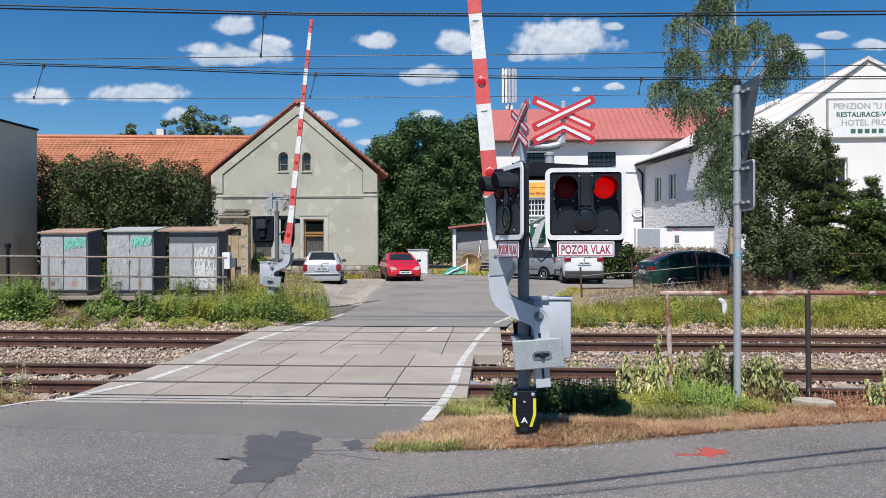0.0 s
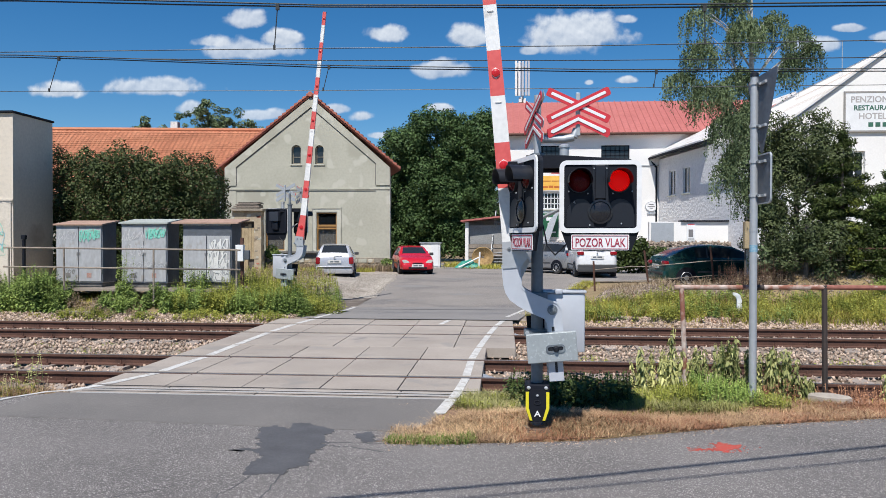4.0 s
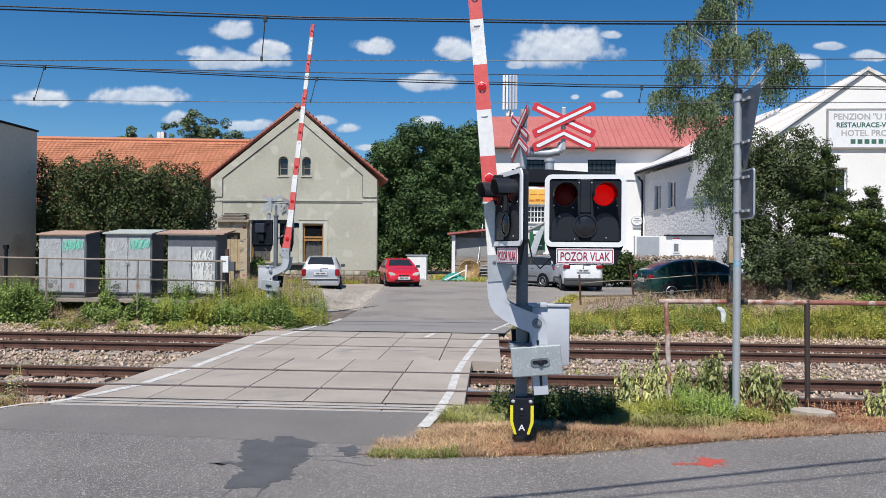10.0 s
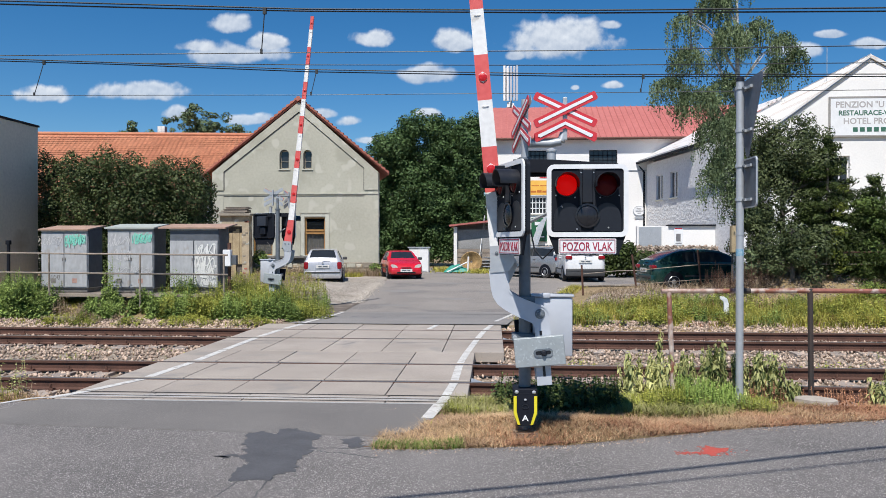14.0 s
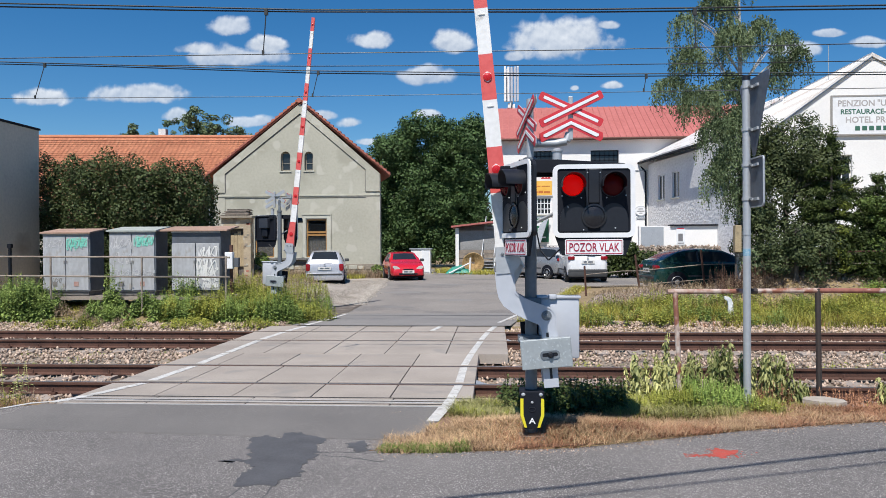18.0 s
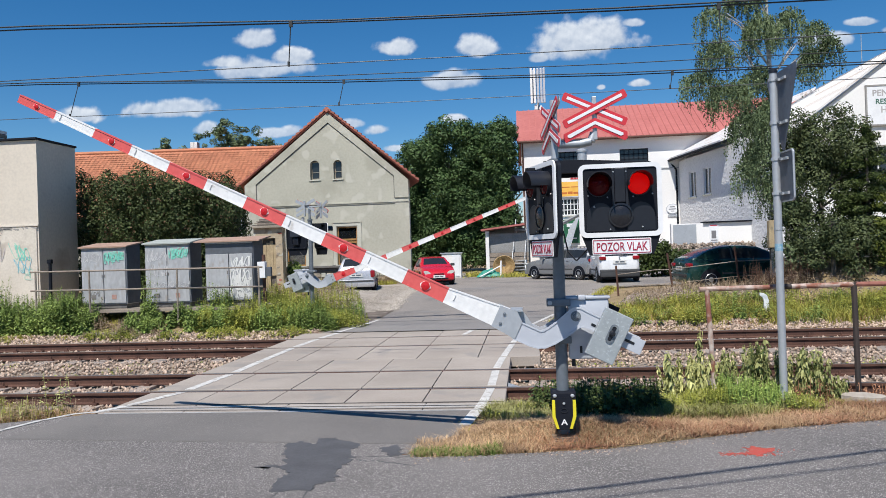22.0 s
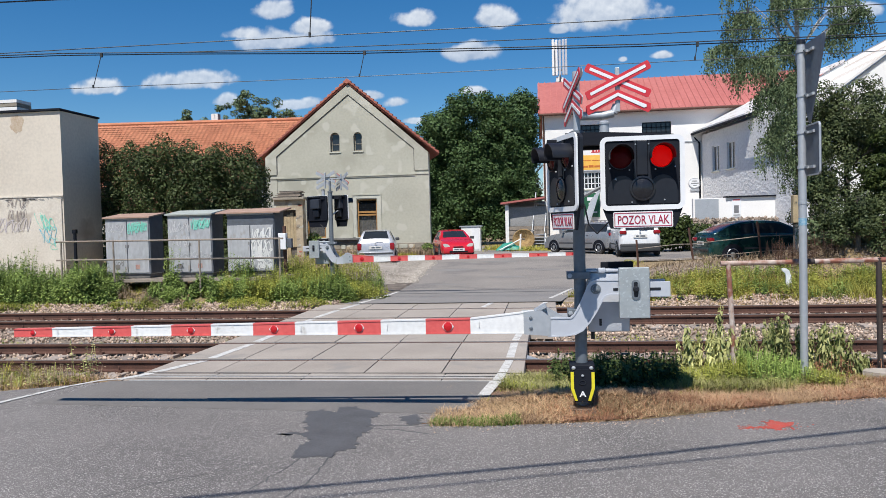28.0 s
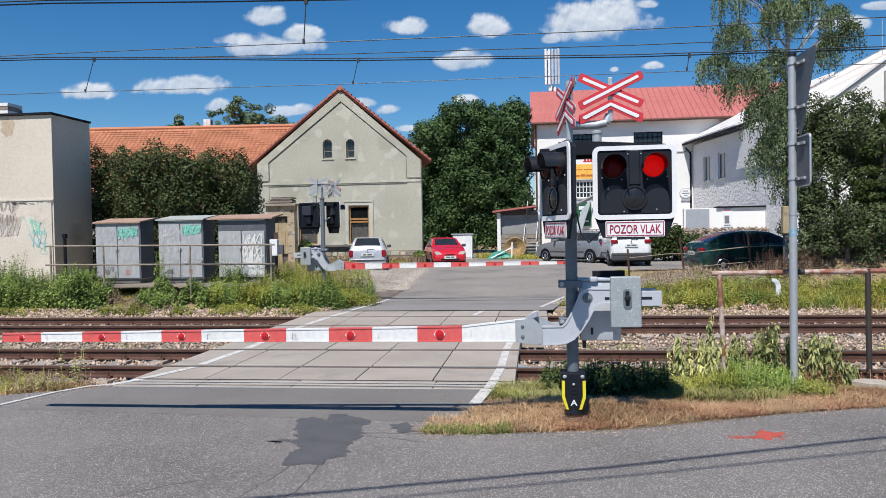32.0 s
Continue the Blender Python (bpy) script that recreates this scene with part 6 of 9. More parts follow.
overhead_line(TRACKS[0], ([(-40, 6.25), (-7.29, 5.5), (-4.68, 5.38), (-2.64, 5.28), (1.45, 5.18), (5.57, 5.13), (40, 4.92)],
                          [(-40, 6.21), (-7.29, 5.46), (-4.68, 5.34), (-2.64, 5.26), (1.45, 5.15), (5.57, 5.09), (40, 4.84)]),
              [(-40, 4.79), (-7.29, 4.68), (-2.98, 4.65), (1.45, 4.61), (5.57, 4.61), (40, 4.61)], [[(-3.25, 5.28), (-3.3, 4.65)], [(2.86, 5.12), (2.87, 4.61)]])
sw = thing("street_wires", "pair of overhead cables above the street", "wire")
for way, r in (((-2.096, 1.399), (-0.26, 2.033), (2.097, 2.997)), 0.026), (((-2.043, 1.182), (-0.282, 1.796), (1.931, 2.606)), 0.014):
    (xa, ya), (xb, yb), (xc, yc) = way
    part("cable", Build().path([(-40, ya - (xa + 40) * 0.34, 6.2), (xa, ya, 6.2), (xb, yb, 6.2), (xc, yc, 6.2), (40, yc + (40 - xc) * 0.385, 6.2)], r, 6), WIRE, sw)
for x in (-40, 40):
    part("pole", Build().tube((x, 2.14 + 0.36 * x, -0.1), (x, 2.14 + 0.36 * x, 6.5), 0.12, 0.09, 8).box(x - 0.4, 2.14 + 0.36 * x - 1.3, 6.15, x + 0.4, 2.14 + 0.36 * x + 1.3, 6.19), WOOD_GREY, sw)

# ---- cabinets ----


def cabinet(at, w, depth, h, roof_mat, dark, label, over=(0.05, 0.06)):
    c = thing("relay_cabinet", label, "cabinet", "relay cabinets", at=at)
    part("body", Build().box(0, 0.02, 0.08, w, depth, h, 0.01), CAB_NAVY_AND_SHADE if dark else CABINET, c)
    for i in range(2):
        d = part("door", Build().box(i * w / 2 + 0.012, -0.012, 0.12, (i + 1) * w / 2 - 0.012, 0.019, h - (0.32 if dark else 0.06), 0.006), CABINET, c)
        part("hinge", Build().tube((i * w if i else 0.02, -0.02, 0.4), (i * w if i else 0.02, -0.02, 0.5), 0.012, n=6), CABINET_DARK, d)
        part("handle", Build().box(w / 2 + (0.03 if i else -0.045), -0.03, 0.80, w / 2 + (0.045 if i else -0.03), -0.012, 0.88), CABINET_DARK, d)
        if not dark:
            part("plate", Build().box(w * (0.22 + 0.46 * i), -0.018, 0.22, w * (0.32 + 0.46 * i), -0.0125, 0.34), LABEL_RED if i else CABINET_DARK, d, "small dull red label" if i else "small dark label")
    part("frame", Build().box(0, -0.012, h - 0.05, w, 0.018, h - 0.004, 0.004), CABINET, c, "pale upper door frame")
    # side sheet and wedge hold the shade of the far side in their colour
    part("side_panel", Build().prism([(0.03, 0.1), (depth - 0.03, 0.1), (depth - 0.03, h + 0.08), (0.03, h - 0.01)], w + 0.002, w + 0.02, "x"), CAB_NAVY_AND_SHADE, c, "cabinet side sheet with its shade put into the dark colour")
    part("gable", Build().prism([(0.0, h + 0.001), (depth, h + 0.001), (depth, h + 0.09)], 0.0, w, "x"), CAB_NAVY_AND_SHADE, c, "wedge under the sloping roof with shade put into its colour")
    part("roof", Build().prism([(-0.07, h - 0.01), (depth + 0.08, h + 0.105), (depth + 0.08, h + 0.14), (-0.07, h + 0.025)], -over[0], w + over[1], "x"), roof_mat, c)
    part("base_frame", Build().box(0.03, 0.05, -0.02, w - 0.03, depth - 0.05, 0.08), CABINET_DARK, c)
    return c


cabs = [cabinet((-11.70, 18.9, 0.63), 1.25, 0.74, 1.60, CAB_ROOF, False, "weathered grey relay cabinet with green graffiti"),
        cabinet((-9.91, 18.9, 0.63), 1.22, 0.74, 1.64, CAB_ROOF_GREEN, False, "weathered grey relay cabinet with faded tags and pale roof"),
        cabinet((-8.25, 18.9, 0.63), 1.28, 0.74, 1.64, CAB_ROOF, True, "sooty relay cabinet with white graffiti and rusty roof", (0.28, 0.22))]
pf = thing("cabinet_platform", "weathered timber platform under the relay cabinets", "platform")
for i in range(5):
    part("plank", Build().box(-12.0 + random.uniform(-0.1, 0.1), 18.5 + i * 0.27, 0.52, -6.6 + random.uniform(-0.1, 0.1), 18.74 + i * 0.27, 0.60, 0.006), WOOD_GREY, pf)
for x in (-11.6, -9.9, -8.2, -6.9):
    part("support", Build().box(x - 0.1, 18.6, 0.05, x + 0.1, 19.7, 0.52), PLINTH, pf)
kb = thing("key_box", "small white box on a rusty post", "box")
part("box", Build().box(-6.74, 18.6, 1.30, -6.54, 18.75, 1.72, 0.01), WHITE, kb)
part("meter", Build().box(-6.53, 18.64, 1.34, -6.40, 18.76, 1.58, 0.01), CAB_NAVY_AND_SHADE, kb, "small dark meter box")
part("post", Build().tube((-6.64, 18.81, 0.2), (-6.64, 18.81, 1.9), 0.05, n=8), STEEL_RUST, kb)

GRAF_TEAL = surface("teal spray", (0.18, 0.62, 0.48), (0.25, 0.6, 0.5), 0.7, bump=0)
GRAF_WHITE = surface("white spray", (0.72, 0.72, 0.7), (0.6, 0.6, 0.58), 0.7, bump=0)
GRAF_FAINT = surface("faded white spray", (0.60, 0.60, 0.60), (0.42, 0.42, 0.43), 0.7, bump=0, blotch=6)
GRAF_VIOLET = surface("washed-out violet spray", (0.50, 0.45, 0.48), (0.56, 0.52, 0.5), 0.8, bump=0)
BLUE_X0 = -15.58
GRAF_BLUE = surface("blue spray", (0.10, 0.45, 0.58), (0.2, 0.5, 0.6), 0.7, bump=0)
GRAF_GREY = surface("dark grey spray", (0.16, 0.13, 0.13), (0.3, 0.26, 0.25), 0.7, bump=0)


def scrawl(parent, x0, x1, z0, z1, y, n, material, seed, r=0.015, rows=1, slant=0.2):
    """Sprayed tags: n letter-like strokes side by side in each row of a field."""
    rnd = random.Random(seed)
    step, high = (x1 - x0) / n, (z1 - z0) / rows
    for j in range(rows):
        for k in range(n):
            cx, cz = x0 + (k + 0.5) * step + rnd.uniform(-0.1, 0.1) * step, z0 + (j + 0.5) * high + rnd.uniform(-0.12, 0.12) * high
            a1, a2 = rnd.choice(((1, 2), (2, 1), (1, 3), (2, 3), (1, 1.5), (1.5, 2.5)))
            p1, p2, span = rnd.uniform(0, 6.3), rnd.uniform(0, 6.3), rnd.uniform(0.55, 0.95)
            sx, sz = step * rnd.uniform(0.45, 0.75), high * rnd.uniform(0.28, 0.46)
            pts = []
            for i in range(25):
                u = 2 * math.pi * span * i / 24
                dz = sz * math.sin(a2 * u + p2)
                pts.append((cx + sx * math.sin(a1 * u + p1) + slant * dz, cz + dz))
            part("graffiti_stroke", stripes(Build(), pts, y - 0.0016 * (k % 4 + 4 * (j % 2)), r * rnd.uniform(0.8, 1.2)), material, parent, "sprayed graffiti stroke")


for k, z in ((0, 0.0), (1, 0.05)):
    scrawl(cabs[k], 0.70, 1.18, 1.20 + z, 1.47 + z, -0.016, 7, GRAF_TEAL, 1 + k, 0.009)
    scrawl(cabs[k], 0.68, 1.20, 1.17 + z, 1.51 + z, -0.030, 5, GRAF_TEAL, 31 + k, 0.007, 1, 0.0)
scrawl(cabs[0], 0.1, 0.55, 1.20, 1.45, -0.016, 4, GRAF_FAINT, 4, 0.005)
scrawl(cabs[0], 0.28, 0.5, 0.28, 0.46, -0.016, 3, CABINET_DARK, 7, 0.005)
scrawl(cabs[1], 0.06, 0.60, 1.15, 1.50, -0.017, 4, GRAF_FAINT, 3, 0.008)
scrawl(cabs[1], 0.15, 0.62, 0.77, 1.10, -0.017, 4, GRAF_FAINT, 23, 0.008)
scrawl(cabs[1], 0.1, 1.2, 0.46, 0.66, -0.017, 8, GRAF_FAINT, 8, 0.007)
scrawl(cabs[2], 0.70, 1.2, 0.35, 0.80, -0.016, 4, GRAF_WHITE, 5, 0.016)
scrawl(cabs[2], 0.66, 1.22, 0.22, 1.15, -0.030, 2, GRAF_WHITE, 15, 0.013, 1, 0.0)
scrawl(cabs[2], 0.75, 1.15, 0.87, 1.15, -0.016, 4, GRAF_WHITE, 25, 0.014)
scrawl(cabs[2], 0.68, 1.2, 0.30, 1.25, -0.026, 3, GRAF_WHITE, 35, 0.012, 3)
scrawl(cabs[2], 0.66, 1.22, 0.14, 0.34, -0.020, 9, GRAF_WHITE, 36, 0.009)
scrawl(cabs[2], 0.1, 0.6, 0.22, 0.50, -0.016, 6, GRAF_FAINT, 6, 0.010)
scrawl(scrawl_on[0], BLUE_X0 + 0.12, BLUE_X0 + 0.66, 1.5, 2.1, 21.55, 3, GRAF_BLUE, 11, 0.007, 1, -0.3)
scrawl(scrawl_on[0], BLUE_X0 - 0.05, BLUE_X0 + 0.50, 1.9, 2.55, 21.55, 3, GRAF_TEAL, 19, 0.007, 1, -0.3)
scrawl(scrawl_on[0], BLUE_X0 + 0.35, BLUE_X0 + 0.70, 1.3, 1.75, 21.55, 2, GRAF_TEAL, 20, 0.006, 1, -0.3)
scrawl(scrawl_on[0], BLUE_X0 - 1.0, BLUE_X0 - 0.35, 2.3, 3.05, 21.548, 5, GRAF_GREY, 12, 0.0045, 2)
scrawl(scrawl_on[0], BLUE_X0 - 1.3, BLUE_X0 - 0.3, 1.9, 2.4, 21.548, 5, GRAF_VIOLET, 13, 0.010)

# ---- vegetation ----
HEDGE = leafy("hedge leaves", (0.010, 0.020, 0.008), (0.125, 0.16, 0.06))
HEDGE_RED = leafy("reddish hedge tips", (0.08, 0.05, 0.03), (0.2, 0.12, 0.07))
WOODLAND = leafy("woodland leaves", (0.014, 0.036, 0.012), (0.115, 0.185, 0.065))
BIRCH = leafy("birch leaves", (0.022, 0.042, 0.02), (0.22, 0.285, 0.14))
GREY_SHRUB = leafy("grey green leaves", (0.020, 0.033, 0.014), (0.135, 0.165, 0.07))
SPRUCE = leafy("dark evergreen needles", (0.008, 0.016, 0.006), (0.095, 0.13, 0.035))
WEED = leafy("green weed leaves", (0.03, 0.07, 0.014), (0.36, 0.46, 0.13))
WEED_YELLOW = leafy("yellow green weed leaves", (0.07, 0.10, 0.016), (0.50, 0.50, 0.11))
WEED_WILT = leafy("wilted weed leaves", (0.04, 0.07, 0.015), (0.72, 0.70, 0.30))
WEED_FRESH = leafy("fresh green weed leaves", (0.06, 0.12, 0.02), (0.46, 0.58, 0.16))
IVY = leafy("ivy leaves", (0.015, 0.035, 0.008), (0.15, 0.21, 0.055))
IVY_PALE = leafy("pale vine leaves", (0.03, 0.05, 0.01), (0.25, 0.28, 0.06))
# weed leaves with shade put into their colour
WEED_SHADE = leafy("weed leaves darkened for shade", (0.012, 0.026, 0.008), (0.12, 0.16, 0.05))
GRASS = leafy("fresh grass", (0.09, 0.15, 0.03), (0.26, 0.35, 0.08))
GRASS_DRY = leafy("withered reddish grass", (0.12, 0.045, 0.025), (0.62, 0.34, 0.20), 0.8)
GRASS_STRAW = leafy("dry straw grass", (0.12, 0.055, 0.028), (0.86, 0.62, 0.37), 0.8)
GRASS_BANK = leafy("patchy bank grass", (0.10, 0.12, 0.025), (0.42, 0.42, 0.11), 0.7)
GRASS_YELLOW = leafy("yellowing grass", (0.19, 0.19, 0.035), (0.52, 0.47, 0.10), 0.7)
BROWN_BRUSH = leafy("dark dead twigs", (0.03, 0.018, 0.014), (0.20, 0.12, 0.085), 0.8)
GRASS_PALE = leafy("pale green grass", (0.10, 0.10, 0.03), (0.54, 0.52, 0.23), 0.7)
GRASS_DEAD = leafy("dead grey brown grass", (0.16, 0.115, 0.07), (0.46, 0.36, 0.25), 0.8)
BARK_BIRCH = surface("birch bark", (0.62, 0.61, 0.58), (0.26, 0.24, 0.22), 0.85, grain=12, blotch=5, bump=0.3, stretch=(1, 1, 2.5))


def leaf_mesh(name, balls, n, size, material, seed, droop=0.0, shell=0.6, long=1.6, scatter_by=0.45):
    """Leaves as small folded quads scattered in clumps, denser towards each clump's skin."""
    rng = np.random.default_rng(seed)
    balls = np.array(balls, float)
    vol = balls[:, 3] * balls[:, 4] * balls[:, 5]
    pick = rng.choice(len(balls), n, p=vol ** 0.8 / (vol ** 0.8).sum())
    d = rng.normal(size=(n, 3))
    d /= np.linalg.norm(d, axis=1)[:, None]
    r = shell + (1 - shell) * rng.random(n) ** 0.6
    c = balls[pick, :3] + d * r[:, None] * balls[pick, 3:6]
    c, d = c[c[:, 2] > 0.12], d[c[:, 2] > 0.12]
    n = len(c)
    # each leaf faces outwards and a little upwards, with some scatter
    nrm = d + rng.normal(size=(n, 3)) * scatter_by + np.array([0, 0, 0.35])
    nrm /= np.linalg.norm(nrm, axis=1)[:, None]
    a = np.cross(nrm, rng.normal(size=(n, 3)))
    a[:, 2] -= droop * np.abs(a).max(axis=1)
    a /= np.linalg.norm(a, axis=1)[:, None]
    b = np.cross(nrm, a)
    b /= np.linalg.norm(b, axis=1)[:, None]
    s = size * rng.uniform(0.6, 1.4, n)[:, None]
    a, b = a * s * long, b * s
    v = np.stack([c - a * 0.5, c + b * 0.5 - a * 0.1 + nrm * s * 0.12, c + a * 0.5, c - b * 0.5 - a * 0.1 + nrm * s * 0.12], 1).reshape(-1, 3)
    f = np.arange(4 * n).reshape(n, 4)
    return array_mesh(name, v, f, material)


def clumps(seed, n, box, size, floor=0.2):
    rnd = random.Random(seed)
    out = []
    for _ in range(n):
        x, y, z = (rnd.uniform(box[2 * i], box[2 * i + 1]) for i in range(3))
        r = rnd.uniform(*size)
        out.append((x, y, max(z, floor), r * rnd.uniform(0.8, 1.3), r * rnd.uniform(0.8, 1.3), r * rnd.uniform(0.7, 1.1)))
    return out


def grass_mesh(name, points, height, width, material, seed, lean=0.35, blades=1, sink=0.04):
    """Bent blades: three points a blade side, rooted at the given (x, y)."""
    rng = np.random.default_rng(seed)
    p = np.repeat(np.array(points, float), blades, axis=0)
    n = len(p)
    p[:, :2] += rng.normal(size=(n, 2)) * 0.02
    z = np.array([ground_z(x, y) for x, y in p[:, :2]]) - sink
    ang = rng.uniform(0, 2 * np.pi, n)
    h = height * rng.uniform(0.45, 1.3, n)
    if p.shape[1] > 2:
        h = h * p[:, 2]
    w = width * rng.uniform(0.6, 1.3, n)
    dx, dy = np.cos(ang), np.sin(ang)
    bend = lean * rng.uniform(0.2, 1.6, n) * h
    base = np.stack([p[:, 0], p[:, 1], z], 1)
    side = np.stack([-dy * w, dx * w, np.zeros(n)], 1)
    mid = base + np.stack([dx * bend * 0.35, dy * bend * 0.35, h * 0.6], 1)
    tip = base + np.stack([dx * bend, dy * bend, h], 1)
    v = np.stack([base - side, base + side, mid + side * 0.7, mid - side * 0.7, tip + side * 0.08, tip - side * 0.08], 1).reshape(-1, 3)
    k = np.arange(n)[:, None] * 6
    f = np.concatenate([k + np.array([[0, 1, 2, 3]]), k + np.array([[3, 2, 4, 5]])])
    return array_mesh(name, v, f, material)


def weeds_mesh(name, points, height, leaf, material, seed, droop=0.5, per=16):
    """Tall stalks set with pairs of leaves that hang outwards."""
    rng = np.random.default_rng(seed)
    verts, faces = [], []
    for x, y, k in points:
        h = height * k * rng.uniform(0.75, 1.2)
        z0 = ground_z(x, y) - 0.03
        lx, ly = rng.normal(size=2) * 0.08 * h
        for i in range(per):
            u = 0.12 + 0.88 * i / per
            c = np.array([x + lx * u, y + ly * u, z0 + h * u]) + rng.normal(size=3) * 0.035 * (1.2 - u * 0.7)
            a = rng.uniform(0, 2 * np.pi)
            s = leaf * (1.25 - 0.75 * u) * rng.uniform(0.7, 1.3)
            out = np.array([math.cos(a), math.sin(a), 0.35 - droop * rng.uniform(0.6, 1.5)])
            out /= np.linalg.norm(out)
            side = np.array([-math.sin(a), math.cos(a), rng.normal() * 0.3]) * s * 0.29
            n = len(verts)
            verts += [c, c + out * s * 0.45 + side, c + out * s + np.array([0, 0, -0.15 * s]), c + out * s * 0.45 - side]
            faces.append((n, n + 1, n + 2, n + 3))
        n = len(verts)
        verts += [np.array([x - 0.004, y, z0]), np.array([x + 0.004, y, z0]), np.array([x + lx + 0.003, y + ly, z0 + h]), np.array([x + lx - 0.003, y + ly, z0 + h])]
        faces.append((n, n + 1, n + 2, n + 3))
    return array_mesh(name, np.array(verts), np.array(faces), material)


def stuff(name, me, label, category):
    return tagged(new(name, me), label, category, kind="stuff")


def limb(b, p, d, ln, r, depth, rnd, spread):
    """A tapered limb that forks; returns its tips."""
    q = Vector(p) + Vector(d) * ln
    b.tube(p, q, r, r * 0.62, 8 if depth > 1 else 5, caps=False)
    if depth == 0:
        return [tuple(q)]
    tips = []
    for _ in range(3 if depth > 1 else 2):
        nd = (Vector(d) + Vector((rnd.gauss(0, spread), rnd.gauss(0, spread), rnd.gauss(0.05, spread * 0.5)))).normalized()
        tips += limb(b, tuple(q), tuple(nd), ln * rnd.uniform(0.6, 0.85), r * 0.58, depth - 1, rnd, spread)
    return tips + [tuple(q)]


def tree(at, height, trunk_r, balls, n, size, material, bark, label, category, seed, droop=0.0, depth=3, first=0.25, spread=0.5, group="", extra=()):
    t = thing("tree", label, category, group)
    rnd = random.Random(seed)
    b = Build()
    x, y, z = at
    b.tube((x, y, z - 0.1), (x + 0.03, y, z + height * first), trunk_r * 1.25, trunk_r, 12, caps=False)
    b.tube((x + 0.03, y, z + height * first), (x, y, z + height * 0.85), trunk_r, trunk_r * 0.25, 10, caps=False)
    for k in range(7):
        h = z + height * (first + 0.55 * k / 7)
        a = rnd.uniform(0, 6.28)
        limb(b, (x + 0.02, y, h), Vector((math.cos(a), math.sin(a), 0.7)).normalized(), height * 0.10 * (1 - 0.05 * k), trunk_r * 0.45, depth, rnd, spread)
    part("trunk", b, bark, t)
    o = new("crown", leaf_mesh("crown", balls, n, size, material, seed, droop))
    o.parent = t
    for m2, n2 in extra:
        e = new("crown", leaf_mesh("crown", balls, n2, size, m2, seed + 7, droop))
        e.parent = t
    return t


rnd = random.Random(5)
# dark hedge behind the cabinets: bushes grown together, each of upright bunches
for i, (xa, xb, zt) in enumerate(((-15.4, -13.0, 4.85), (-13.2, -11.1, 4.65), (-11.3, -10.0, 4.35), (-10.2, -8.85, 4.3))):
    back = 1.7 if i == 0 else 0.0
    balls = clumps(20 + i, 90, (xa, xb, 22.0 + back, 23.6 + back, 0.8, zt - 0.35), (0.22, 0.42)) + clumps(40 + i, 20, (xa, xb, 22.0 + back, 23.0 + back, zt - 0.7, zt - 0.05), (0.16, 0.32))
    balls = [(x, y, z, rx, ry, rz * 1.5) for x, y, z, rx, ry, rz in balls] + clumps(50 + i, 12, (xa + 0.3, xb - 0.3, 22.9 + back, 23.6 + back, 0.8, zt - 0.9), (0.6, 0.8))
    tree(((xa + xb) / 2, 23.2 + back, 0.4), 3.6, 0.07, balls, 34000, 0.05, HEDGE, BARK, "dense dark green bush grown into a tall hedge", "bush", 60 + i, group="hedge bushes", extra=((HEDGE_RED, 2600),))
# broad wood behind the yard: crowns of many rounded boughs
for i, (xc, zt, w) in enumerate(((-7.4, 10.6, 1.9), (-5.1, 11.9, 2.2), (-2.6, 11.5, 2.3), (-1.2, 11.7, 1.3), (-10.5, 8.0, 2.2))):
    balls = clumps(80 + i, 105, (xc - w, xc + w, 54.6, 58, 0.8, zt - 1.0), (0.5, 1.0)) + clumps(90 + i, 34, (xc - w * 0.8, xc + w * 0.8, 55, 58, zt - 1.8, zt - 0.5), (0.35, 0.75)) + clumps(95 + i, 30, (xc - w, xc + w, 56.5, 58.5, 1.0, zt - 2.0), (1.0, 1.4))
    if i == 3:
        balls += clumps(99, 46, (-1.7, -0.6, 54.8, 56.2, 0.8, 9.4), (0.35, 0.55))
    balls = [q for q in balls if q[0] + 0.9 * q[3] < -0.05]
    tree((xc, 57.5, 0.2), zt - 1, 0.25, balls, 46000, 0.115, WOODLAND, BARK, "tall broadleaf tree at the edge of a wood", "tree", 100 + i, group="wood edge trees")
# crowns seen over the tiled wing
for i, (xc, zt, w) in enumerate(((-21.6, 12.2, 1.8), (-19.6, 11.4, 1.4), (-25.9, 10.9, 1.0), (-18.2, 10.6, 0.6))):
    balls = clumps(120 + i, 22, (xc - w * 0.8, xc + w * 0.8, 52, 55, 6.0, zt - 1.2), (0.35, 0.7)) + clumps(170 + i, 26, (xc - w * 1.2, xc + w * 1.2, 52, 55, zt - 2.6, zt - 0.9), (0.2, 0.42)) + clumps(180 + i, 8, (xc - w * 0.3, xc + w * 0.3, 52, 54, zt - 1.4, zt - 0.2), (0.2, 0.4))
    tree((xc, 53.5, 0.2), zt - 1, 0.2, balls, 7500, 0.11, BIRCH, BARK, "light green tree crown behind the tiled roof", "tree", 130 + i)
